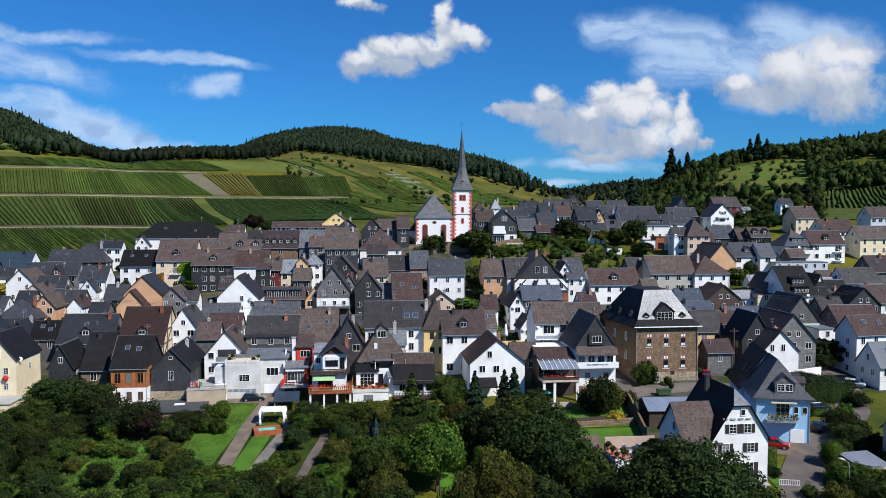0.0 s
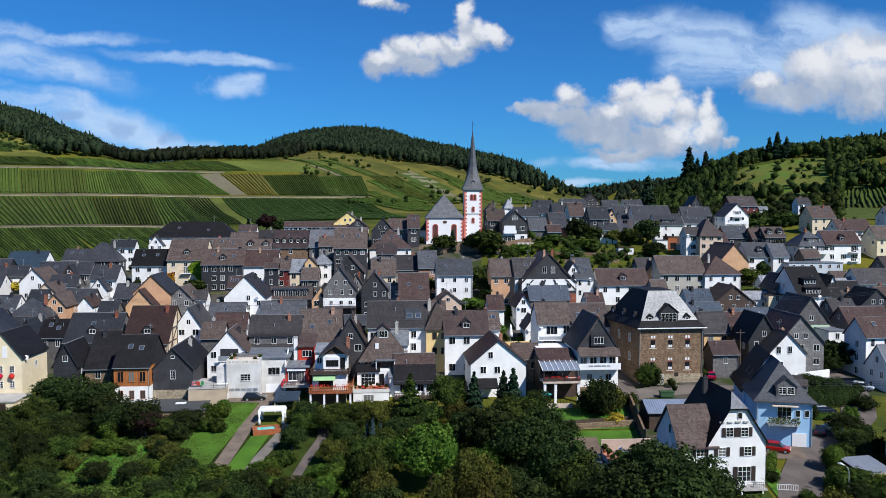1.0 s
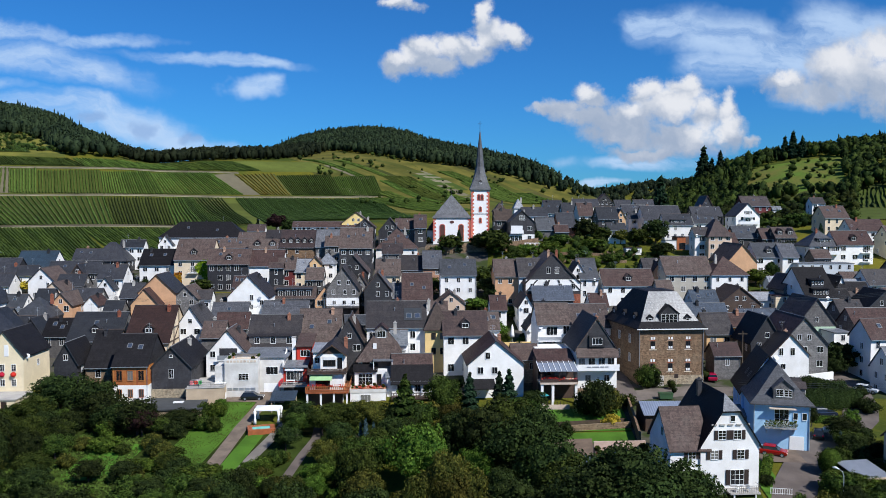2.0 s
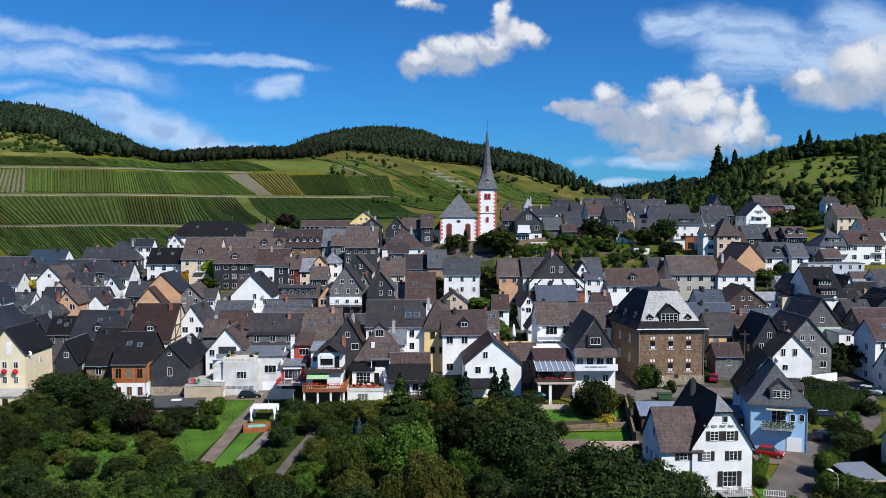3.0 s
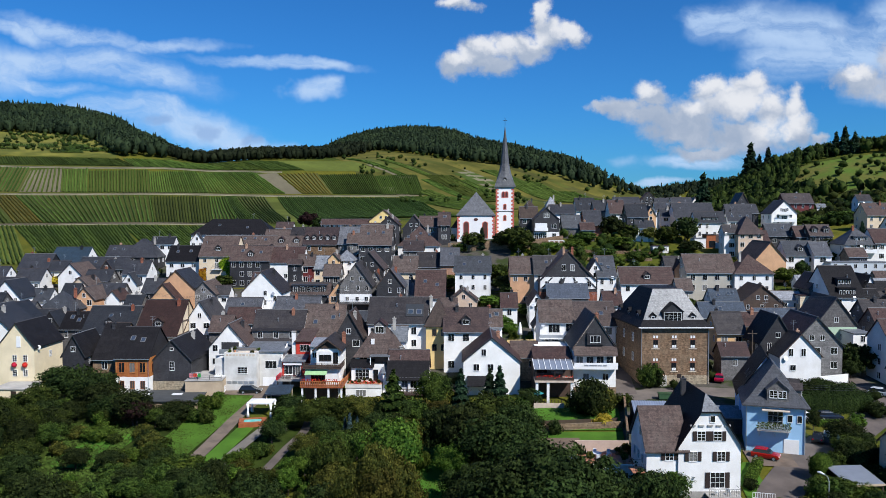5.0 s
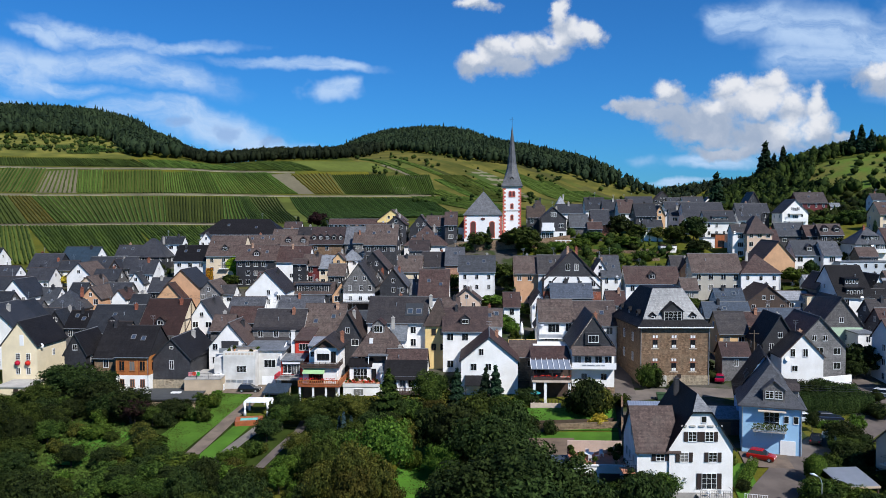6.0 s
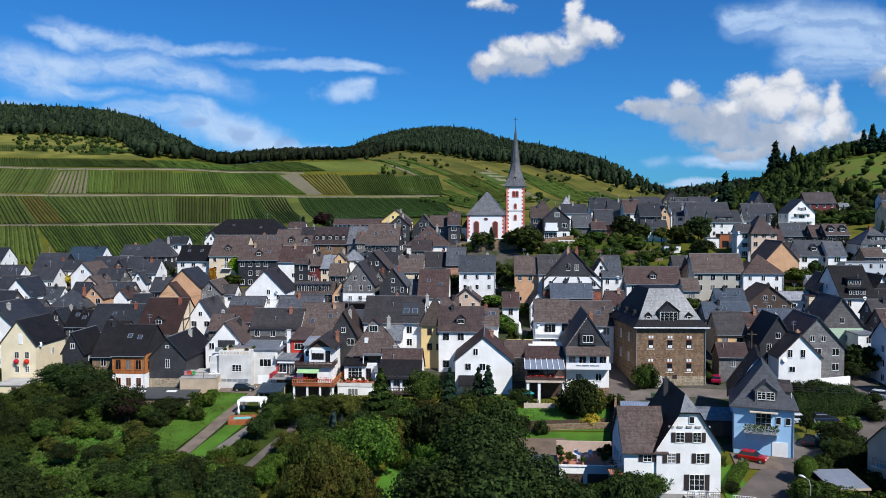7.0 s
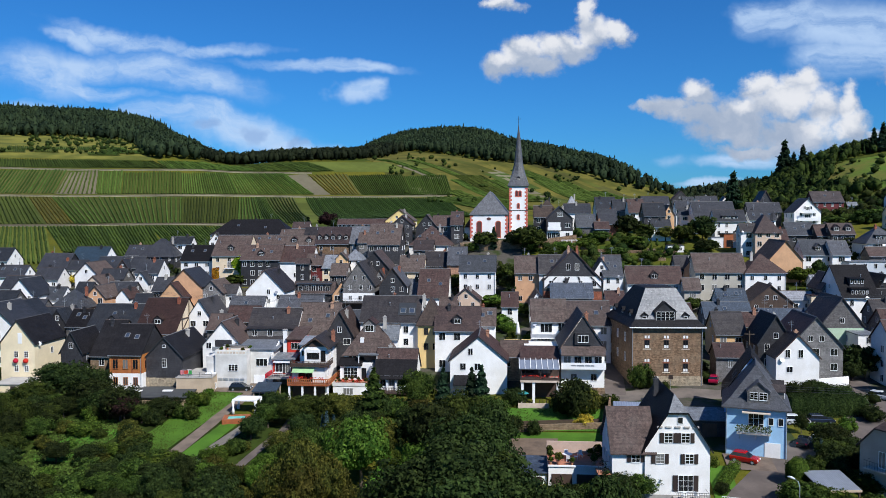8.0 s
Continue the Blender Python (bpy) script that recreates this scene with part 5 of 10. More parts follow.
house("E", 67.8, 298.3, 38.8, 7, 14.5, 12.1, 6.4, 5.5, "white", "cool", ch=1)
wide_dormer_house = house("E", 71.9, 291.2, 37.9, 7, 10.5, 8.5, 5.9, 3.8, "white", "cool", fw=4)
house("G", 94.1, 459.8, 45.5, 7, 5.1, 7.0, 6.7, 3.5, "white", "cool")
house("E", 86.0, 306.7, 39.6, 7, 11.6, 7.1, 7.5, 3.2, "slatedark", "cool")
house("G", 87.3, 312.5, 40.1, 7, 6.9, 8.0, 8.4, 6.2, "slatedark", "cool")
house("E", 84.1, 300.3, 38.9, 7, 9.1, 6.9, 5.4, 3.1, "white", "cool")
three_storey_gable = house("G", 98.2, 297.6, 38.6, 7, 9.0, 10.0, 8.4, 4.5, "white", "slate", fw=2)
house("E", 120.5, 358.1, 43.7, 7, 12.3, 9.5, 7.5, 4.3, "darkred", "slate", sk=1)
house("F", 126.6, 368.9, 45.2, 7, 6.6, 5.0, 3.8, 0.0, "white", "light")
house("E", 132.6, 368.2, 46.0, 7, 4.0, 2.8, 3.7, 1.3, "white", "light")
house("E", 73.3, 263.5, 32.6, 7, 4.9, 5.2, 8.3, 2.3, "white", "slate")
house("P", 78.5, 261.1, 31.9, 7, 7.7, 10.0, 8.9, 5.2, "peach", "slate")
house("E", 90.7, 272.6, 34.7, 7, 8.4, 8.6, 4.9, 3.9, "slatedark", "bluegrey")
house("G", 78.7, 238.1, 26.7, 7, 9.0, 14.0, 6.9, 5.2, "ochre", "brown", nowin=1)
house("E", 89.4, 246.0, 28.3, 7, 8.9, 9.0, 6.4, 4.0, "white", "bluegrey", do=1)
house("E", 94.8, 244.2, 27.9, 7, 5.0, 8.2, 6.9, 3.7, "white", "bluegrey")
house("E", 101.5, 267.5, 33.5, 7, 7.1, 7.2, 6.5, 3.2, "slatedark", "slate", do=2)
house("E", 97.1, 269.9, 34.1, 7, 5.2, 7.2, 5.4, 3.3, "slatedark", "brown")
house("E", 131.8, 301.8, 39.6, 7, 9.2, 9.6, 6.7, 4.3, "cream", "brown", sk=2)
house("E", 145.5, 354.3, 46.5, 7, 5.8, 5.5, 5.7, 2.5, "white", "slate")
balcony_house = house("P", 109.9, 256.8, 30.7, 7, 10.3, 10.0, 7.0, 4.8, "white", "bluegrey", fw=4)
twin_house = house("E", 119.5, 258.0, 31.0, 7, 11.8, 9.1, 7.1, 4.1, "white", "brown", do=1)
house("F", 104.2, 241.7, 27.3, 7, 16.9, 6.0, 5.6, 0.0, "paleblue", "light")
dark_house = house("E", 87.7, 202.6, 20.1, 7, 8.0, 15.4, 6.9, 6.9, "white", "black")
house("G", 94.8, 208.6, 21.1, 7, 2.8, 9.0, 7.3, 3.4, "white", "black")
house("G", 68.7, 205.6, 20.6, 7, 10.3, 10.0, 4.4, 4.1, "brownwood", "umber")
house("E", 60.0, 205.1, 20.5, 7, 6.8, 6.8, 4.4, 3.1, "white", "blueslate")
house("E", 57.1, 192.0, 18.5, 7, 10.4, 6.8, 4.4, 3.1, "slategrey", "blueslate", sk=1)
house("F", 80.8, 208.7, 21.1, 7, 4.8, 6.0, 5.4, 0.0, "cream", "brown")
green_gable = house("G", 77.1, 178.4, 16.7, 7, 8.6, 11.0, 6.9, 5.6, "slategrey", "slate", nowin=1)
house("G", 67.8, 160.5, 14.4, 7, 9.7, 12.0, 7.5, 5.4, "slategrey", "slate")
plain_gable = house("G", 64.0, 157.4, 14.0, 7, 7.6, 10.0, 6.4, 4.0, "white", "slate", nowin=1)
house("E", 54.6, 172.0, 15.9, 7, 5.9, 8.6, 6.3, 3.9, "ochre", "slate")
house("E", 60.4, 177.8, 16.7, 7, 5.4, 5.5, 6.4, 2.5, "ochre", "brown")
house("E", 52.8, 160.0, 14.3, 7, 5.3, 4.6, 5.4, 2.1, "slategrey", "slate", fw=1)
house("E", 60.1, 166.5, 15.2, 7, 4.2, 4.1, 4.4, 1.9, "slatedark", "light")
house("G", 61.3, 162.7, 14.7, 7, 6.5, 9.0, 7.3, 5.2, "slatedark", "black")
house("E", 89.3, 188.5, 18.1, 7, 5.9, 6.6, 6.4, 3.0, "slategrey", "slate")
house("F", 80.6, 173.2, 16.1, 7, 4.0, 7.0, 6.3, 0.0, "white", "light")
house("E", 90.4, 178.9, 16.8, 7, 10.4, 7.6, 6.5, 3.4, "slategrey", "brown")
house("E", 159.3, 296.8, 40.0, 7, 13.3, 8.1, 6.8, 3.6, "paleblue", "slate")
house("E", 132.2, 277.4, 35.6, 7, 12.2, 8.3, 6.5, 3.7, "white", "brown")
house("E", 138.7, 263.0, 32.3, 7, 13.4, 8.6, 7.5, 3.9, "cream", "brown")
house("E", 112.0, 220.2, 23.2, 7, 10.7, 8.5, 5.5, 3.8, "white", "slate")
house("E", 123.4, 228.6, 24.8, 7, 9.6, 9.6, 6.4, 4.3, "slategrey", "slate")
house("E", 106.4, 197.4, 19.3, 7, 9.0, 8.6, 6.4, 3.9, "white", "brown")
house("E", 106.7, 221.6, 23.4, 7, 11.8, 4.5, 4.5, 2.0, "white", "light", nowin=1)
house("E", 108.2, 229.7, 25.0, 7, 8.7, 4.1, 4.4, 1.8, "slategrey", "brown")
house("G", 99.4, 194.7, 18.9, 7, 8.9, 9.0, 6.4, 4.2, "slatedark", "black")
house("E", -78.8, 170.3, 15.8, 7, 5.1, 6.3, 5.3, 2.8, "slatedark", "cool")
house("E", -54.5, 164.3, 14.9, 7, 4.7, 6.7, 6.4, 3.0, "slategrey", "brown")
house("E", -65.7, 213.6, 22.0, 7, 3.3, 6.2, 5.4, 2.8, "slategrey", "slate")
house("E", -56.7, 219.5, 23.1, 7, 3.9, 2.7, 9.4, 1.2, "slatedark", "slate")
house("E", -54.3, 175.4, 16.3, 7, 7.3, 7.2, 5.3, 3.2, "slategrey", "brown")
house("E", 32.1, 197.5, 19.3, 7, 4.4, 6.7, 5.4, 3.0, "white", "brown")
house("E", 75.4, 210.5, 21.4, 7, 8.1, 4.1, 4.0, 1.8, "white", "light")
house("E", 85.0, 226.5, 24.4, 7, 4.3, 4.1, 3.8, 1.9, "white", "light")
house("G", 84.2, 212.3, 21.8, 7, 5.2, 9.0, 6.3, 3.6, "slategrey", "slate")
house("E", 68.2, 188.8, 18.1, 7, 9.6, 5.1, 4.9, 2.3, "slategrey", "blueslate")
house("E", 92.7, 203.1, 20.2, 7, 5.8, 6.6, 5.4, 3.0, "slatedark", "black")
house("E", 98.0, 205.9, 20.6, 7, 7.2, 7.3, 6.4, 3.3, "slatedark", "black")
house("E", -114.1, 212.1, 22.1, 7, 7.5, 6.7, 5.4, 3.0, "slategrey", "cool")
house("E", -91.7, 202.7, 20.2, 7, 5.5, 7.5, 5.3, 3.4, "slatedark", "cool")
house("E", -103.0, 199.8, 20.0, 7, 7.7, 6.2, 4.9, 2.8, "slategrey", "cool")
house("G", -30.8, 211.0, 21.5, 7, 4.3, 8.0, 6.4, 3.4, "slategrey", "slate")
house("E", -27.2, 247.6, 28.8, 7, 6.3, 6.5, 6.4, 2.9, "slategrey", "slate")
house("E", -45.3, 218.3, 22.9, 7, 4.8, 6.7, 6.4, 3.0, "slategrey", "brown")
house("E", -45.5, 248.9, 29.0, 7, 7.3, 6.7, 8.5, 3.0, "slategrey", "brown")
hut = house("F", 51.7, 266.1, 33.8, 7, 5.2, 4.0, 2.5, 0.0, "white", "slate", nowin=1)
house("F", 65.2, 272.7, 35.0, 7, 3.8, 5.0, 3.6, 0.0, "white", "light", nowin=1)
cabin = house("F", 68.7, 273.0, 35.0, 7, 3.0, 5.0, 4.8, 0.0, "wood", "slate", nowin=1)
house("E", 72.2, 273.4, 35.0, 7, 4.2, 5.0, 2.6, 2.2, "white", "umber", nowin=1)
house("E", 105.9, 248.6, 28.9, 7, 5.4, 5.4, 5.4, 2.4, "slategrey", "brown")
house("E", 82.8, 264.5, 32.8, 7, 4.7, 7.1, 5.4, 3.2, "slategrey", "brown")
house("E", 7.0, 193.8, 18.8, 7, 3.9, 6.9, 5.4, 3.1, "white", "brown")
house("E", 51.3, 212.1, 21.8, 7, 4.1, 6.0, 5.4, 2.7, "greybeige", "brown")
house("G", 15.3, 180.6, 17.1, 7, 3.6, 7.0, 4.4, 2.6, "white", "slate")
house("E", 48.0, 279.5, 36.7, 7, 6.3, 5.2, 5.4, 2.3, "white", "cool")
house("E", 28.4, 274.5, 37.1, 7, 4.7, 5.1, 4.4, 2.3, "slategrey", "brown")
house("E", -79.2, 267.0, 32.0, 7, 9.5, 5.2, 6.9, 2.3, "white", "brown")
house("E", -83.0, 283.2, 34.8, 7, 6.3, 4.6, 6.8, 2.1, "white", "slate")
house("E", -112.8, 197.0, 20.1, 7, 4.3, 6.1, 4.9, 2.8, "slategrey", "cool")
house("E", -111.3, 175.9, 17.6, 7, 5.5, 4.9, 5.5, 2.2, "slategrey", "cool")
house("G", -97.4, 167.5, 15.9, 7, 4.1, 8.0, 5.4, 3.1, "slatedark", "cool")
house("E", -91.0, 191.6, 18.6, 7, 4.5, 5.5, 4.4, 2.5, "slategrey", "cool")
house("E", -143.9, 204.9, 23.0, 7, 10.6, 6.9, 5.6, 3.1, "white", "cool")
house("E", -168.9, 225.4, 26.3, 7, 14.1, 8.6, 5.6, 3.9, "white", "cool")
house("G", -99.3, 149.5, 13.5, 7, 12.3, 10.0, 8.5, 5.7, "white", "cool")
house("E", -129.9, 192.9, 20.7, 7, 9.9, 7.0, 5.7, 3.2, "white", "cool")
house("E", -123.6, 175.7, 18.2, 7, 12.1, 7.2, 5.8, 3.2, "slategrey", "cool")

# ---- what sets some houses apart ----
window(slate_villa, 0.0, -0.02, 8.7, 0, 1.8, 1.4, "bars")
villa_balcony = box_part("balcony", slate_villa, -4.1, 0.4, -1.2, -0.02, 4.0, 4.2, WHITE_PAINT)
box_part("parapet", villa_balcony, -4.1, 0.4, -1.2, -1.1, 4.2, 5.1, WHITE_PAINT)
box_part("blind", slate_villa, -3.8, 0.2, -0.08, 0.02, 5.0, 6.7, WHITE_PAINT)
window(slate_villa, 2.6, -0.02, 5.0, 0, 1.6, 1.4)
box_part("white_storey", slate_villa, -4.32, 4.32, -0.05, 0.03, 0.6, 3.7, WALLS["white"])
for x in (-3.4, -2.0, -0.6, 2.6):
    window(slate_villa, x, -0.08, 1.0, 0, 1.2, 2.2, "bars")
for x in (-1.5, 0.0, 1.5):
    window(hut, x, -0.02, 1.0, 0, 0.8, 0.8)
window(cabin, 0.3, -0.02, 0.8, 0, 1.8, 2.0, "brown")
for x, z, w, h in ((-1.5, 7.9, 0.8, 1.2), (-2.9, 5.1, 1.0, 1.2), (-0.2, 5.1, 1.0, 1.2)):
    window(long_gable, x, -0.02, z, 0, w, h)
part("lean_to_roof", Shape().prism([(-2.6, 2.6), (-2.6, 2.75), (0.0, 4.1), (0.0, 3.9)], "x", -4.6, -0.3).data("lean_to_roof", ROOFS["black"]), long_gable)
for x in (-4.4, -0.5):
    box_part("post", long_gable, x - 0.07, x + 0.07, -2.5, -2.36, -0.5, 2.65, DARK_METAL)

half = part("gable_front", Shape().prism([(-3.75, 9.4), (3.75, 9.4), (0, 14.9)], "y", -0.06, 0.02).data("gable_front", WALLS["slatedark"]), cafe)
box_part("window_surround", half, -1.5, 1.5, -0.4, -0.06, 9.8, 12.0, WALLS["slatedark"])
window(half, 0, -0.42, 10.3, 0, 1.8, 1.2)
part("skirt_roof", Shape().prism([(-1.5, 7.9), (-1.5, 8.1), (0, 9.6), (0, 9.3)], "x", -4.0, 4.0).data("skirt_roof", ROOFS["brown"]), cafe)
deck = box_part("balcony", cafe, -4.0, 4.0, -1.6, -0.02, 5.5, 5.7, WHITE_PAINT)
banner = box_part("parapet", deck, -4.0, 4.0, -1.6, -1.5, 5.7, 6.7, WHITE_PAINT)
for i, (a, b) in enumerate(((-2.2, -1.4), (-1.25, 0.1), (0.25, 1.1), (1.25, 1.9))):
    box_part("lettering", banner, a, b, -1.63, -1.61, 6.1, 6.35, GREY_METAL, "row of grey letters too small to read")
for x in (-2.8, -0.9, 1.0, 2.8):
    window(cafe, x, -0.02, 6.0, 0, 1.2, 1.6)
for x in (-1.6, 2.0):
    window(cafe, x, -0.02, 3.2, 0, 1.0, 1.3)
box_part("plinth", cafe, -3.98, 3.98, -0.08, 0.03, -1.0, 1.9, WALLS["stone"])

for x, z, w in ((-0.5, 8.2, 2.2), (2.5, 8.4, 1.2), (-1.0, 5.2, 2.6), (2.2, 5.2, 1.2)):
    window(glass_roof_house, x, -0.02, z, 0, w, 1.6)
upper = box_part("balcony", glass_roof_house, -3.6, 3.6, -1.8, -0.02, 7.1, 7.3, WHITE_PAINT)
box_part("parapet", upper, -3.6, 3.6, -1.8, -1.72, 7.3, 8.0, GREY_METAL)
ext = part("veranda", Shape().box(-5.9, 0.9, -15.0, -9.0, -3.2, 5.4).data("veranda", WALLS["brownwood"]), glass_roof_house)
box_part("rear_room", glass_roof_house, -5.0, 2.4, -9.0, -0.05, -2.0, 6.5, WALLS["white"])
part("lean_to_roof", Shape().prism([(-14.6, 5.4), (-14.6, 5.55), (-8.9, 6.95), (-8.9, 6.8)], "x", -6.0, 1.3).data("lean_to_roof", ROOFS["brown"]), glass_roof_house)
GLASS_ROOF = material("glass_roof_panes", (0.20, 0.225, 0.27), 0.2, 0.05, 3, 0.5, 0.0, spec=0.7)
canopy = part("glass_roof", Shape().prism([(-18.6, 4.3), (-18.6, 4.4), (-14.4, 5.5), (-14.4, 5.4)], "x", -6.2, 1.0).data("glass_roof", GLASS_ROOF), glass_roof_house)
for x in np.linspace(-6.15, 0.95, 8):
    part("glazing_bar", Shape().prism([(-18.65, 4.4), (-18.65, 4.5), (-14.4, 5.6), (-14.4, 5.5)], "x", float(x) - 0.05, float(x) + 0.05).data("glazing_bar", WHITE_PAINT), canopy)
floor1 = box_part("balcony", glass_roof_house, -6.0, 1.0, -18.4, -15.0, 1.9, 2.3, PALE_STONE)
box_part("parapet", floor1, -6.0, 1.0, -18.4, -18.3, 2.3, 2.85, WALLS["brownwood"])
for x in (-5.8, -2.4, 0.8):
    box_part("post", floor1, x - 0.08, x + 0.08, -18.3, -18.1, 2.3, 4.4, WALLS["brownwood"])
for x in (-5.6, -3.6, 0.7):
    box_part("post", floor1, x - 0.24, x + 0.24, -18.2, -17.8, -2.6, 1.9, WHITE_PAINT)
for x in (-4.6, -1.6):
    window(ext, x, -15.02, 2.9, 0, 2.2, 1.6, "brown")
front_terrace = box_part("terrace", glass_roof_house, -6.4, -1.0, -20.4, -15.1, -3.4, -2.0, WALLS["stone"])
box_part("parapet", front_terrace, -6.4, -1.0, -20.6, -20.4, -3.4, -1.3, PALE_STONE)
box_part("steps", front_terrace, -3.4, -2.0, -21.4, -20.6, -3.6, -2.4, PALE_STONE)
for i in range(9):
    box_part("fence_post", front_terrace, -6.3 + 0.6 * i, -6.2 + 0.6 * i, -20.5, -20.44, -1.3, -0.7, BROWN_PAINT)

for x in (-2.0, 0.0, 2.0):
    window(wood_house, x, -0.08, 5.6, 0, 1.0, 1.8, "wood")
    window(wood_house, x, -0.1, 2.5, 0, 0.8, 1.4, "wood")
# orange timber front
box_part("timber_front", wood_house, -3.22, 3.22, -0.05, 0.02, 4.7, 8.3, WALLS["wood"])
box_part("timber_side", wood_house, 3.18, 3.24, 0.03, 3.2, 4.7, 8.3, WALLS["wood"])
board = Shape().box(-0.15, 0.15, -0.09, -0.04, 0, 3.6).data("board", WALLS["wood"])
for i in range(18):
    x = -3.05 + i * 0.36
    if min(abs(x + 2.0), abs(x), abs(x - 2.0)) > 0.62:
        part("board", board, wood_house, pose(x, 0, 4.75))
box_part("ground_floor", wood_house, -3.28, 3.28, -0.08, 11.0, -0.5, 4.7, WALLS["white"])
window(wood_house, 3.26, 1.7, 5.4, 90, 1.0, 1.6, "wood")

window(slate_gable, 0.0, -0.02, 5.4, 0, 0.8, 1.6, "bars")
box_part("brick_base", slate_gable, -3.75, 3.75, -0.06, 3.0, -0.5, 3.3, WALLS["stone"])
window(slate_gable, 0.0, -0.02, 9.3, 0, 0.6, 0.4)

for x, z in ((-0.3, 5.4), (1.85, 5.4), (-0.3, 2.5), (1.85, 2.5)):
    window(cream_house, x, -0.02, z, 0, 0.8, 1.3, "bars")
box_part("shutter", cream_house, 0.1, 0.95, -0.06, 0.02, 8.2, 10.4, WHITE_PAINT, "tall closed white shutter")
PETALS = leaf_material("red_geraniums", (0.30, 0.01, 0.03), (0.42, 0.02, 0.05))
basket = once("flower_basket", lambda: Shape().tube([(0, 0, -0.5), (0, 0, -0.3), (0, 0, 0.1), (0, 0, 0.45)], [0.15, 0.45, 0.55, 0.2], 10).data("flower_basket", PETALS, True))
for x in (-0.3, 1.85):
    part("flower_basket", basket, cream_house, pose(x, -0.3, 4.75), "round basket of red geraniums")
for y, z in ((6.0, 5.4),):
    window(cream_house, 3.65, y, z, 90, 0.8, 1.3)
part("dish", Shape().tube([(0, 0, 0), (0, -0.12, 0.02)], [0.5, 0.3], 12).data("dish", WHITE_PAINT), cream_house, pose(3.9, 1.2, 8.0))
annex = box_part("annex", cream_house, -1.0, 5.2, -6.5, -0.05, -3.0, 1.2, WALLS["cream"])
box_part("annex_roof", annex, -1.2, 5.4, -6.7, -0.06, 1.2, 1.4, CONCRETE)
box_part("door", annex, 2.6, 3.6, -6.56, -6.48, -1.6, 0.9, BROWN_PAINT)

beam = WALLS["brownwood"]
for y0, z0, y1, z1 in ((0.2, 0.2, 0.2, 6.3), (3.9, 0.2, 3.9, 9.6), (7.7, 0.2, 7.7, 12.6), (11.5, 0.2, 11.5, 9.6), (0.2, 3.2, 15.2, 3.2), (0.2, 6.3, 15.2, 6.3), (3.0, 9.0, 12.4, 9.0), (0.3, 3.3, 3.8, 6.2), (11.4, 3.3, 7.8, 6.2), (4.0, 6.4, 7.6, 9.0), (11.4, 6.4, 7.8, 9.0)):
    part("beam", Shape().tube([(4.62, y0, z0), (4.62, y1, z1)], 0.16, 4).data("beam", beam), timber_house)
window(timber_house, 4.62, 9.6, 6.8, 90, 0.8, 1.2)
for x, z in ((-3.0, 4.2), (0.0, 4.2), (3.0, 4.2)):
    window(timber_house, x, -0.02, z, 0, 1.0, 1.3)

box_part("white_storey", slate_front, -4.22, 4.22, -0.05, 0.03, 4.1, 6.2, WALLS["white"])
for x, z, h in ((-0.9, 9.7, 1.0), (1.5, 9.7, 1.0), (-2.4, 7.1, 1.2), (0.6, 7.1, 1.2), (2.9, 7.1, 1.2)):
    window(slate_front, x, -0.02, z, 0, 0.8, h)
for x in (-2.2, 0.4, 2.8):
    window(slate_front, x, -0.08, 4.5, 0, 0.8, 1.0)
box_part("porch_roof", slate_front, -4.3, 4.3, -2.0, -0.06, 3.7, 3.9, ROOFS["slate"])
# Dark brown panel stands for the shade below the porch roof.
box_part("porch_wall", slate_front, -4.24, 4.24, -0.05, 0.03, -0.4, 3.7, WALLS["brownwood"])
for x, z in ((0.9, 7.6), (3.4, 6.3), (0.8, 5.2), (-2.6, 5.2)):
    window(middle_gable, x, -0.02, z, 0, 0.9, 1.3)
for x in (-1.15, 1.1):
    window(broad_gable, x, -0.02, 10.6, 0, 1.0, 1.6)
for sgn in (-1, 1):
    part("verge", Shape().prism([(sgn * 7.6, 8.0), (sgn * 3.6, 12.1), (sgn * 3.1, 12.1), (sgn * 7.1, 8.0)], "y", -0.3, -0.02).data("verge", WALLS["slatedark"]), broad_gable)
box_part("white_storey", broad_gable, -7.3, 7.3, -0.06, 0.03, 5.8, 8.9, WALLS["white"])
for x in (-5.5, -2.0, 2.0, 5.5):
    window(broad_gable, x, -0.1, 6.4, 0, 1.0, 1.4)
box_part("stone_storey", broad_gable, -7.5, 7.5, -0.08, 0.03, -0.5, 5.0, WALLS["brick"])
for x in (-1.0, 1.2):
    part("chimney", once(("chimney", 0), lambda: chimney_mesh(0)), broad_gable, pose(x, 1.6, 15.4))
for x in (-1.8, 0.5):
    window(plain_gable, x, -0.02, 6.3, 0, 0.8, 1.4)
window(plain_gable, -1.4, -0.02, 3.6, 0, 1.0, 1.0)
lift = SIZES[balcony_gable.name][2] - 9.5
for x, z in ((-2.8, 8.9), (-2.8, 6.2), (3.2, 8.9), (3.2, 6.2)):
    window(balcony_gable, x, -0.02, z + lift, 0, 1.0, 1.3)
# Flat dark panels on the wall paint the shade of two balcony recesses.
for z in (5.6 + lift, 8.5 + lift):
    box_part("loggia", balcony_gable, -1.5, 2.0, -0.05, 0.02, z, z + 2.2, WALLS["slatedark"], "dark flat panel for a shaded balcony recess")
    b = box_part("balcony", balcony_gable, -1.7, 2.2, -1.1, -0.06, z - 0.2, z, WHITE_PAINT)
    box_part("railing", b, -1.7, 2.2, -1.1, -1.06, z, z + 0.95, GREY_METAL)
for x, z in ((3.4, 7.6), (3.4, 5.0), (-5.0, 7.4), (-5.0, 4.6)):
    window(double_house, x, -0.02, z, 0, 1.0, 1.4)
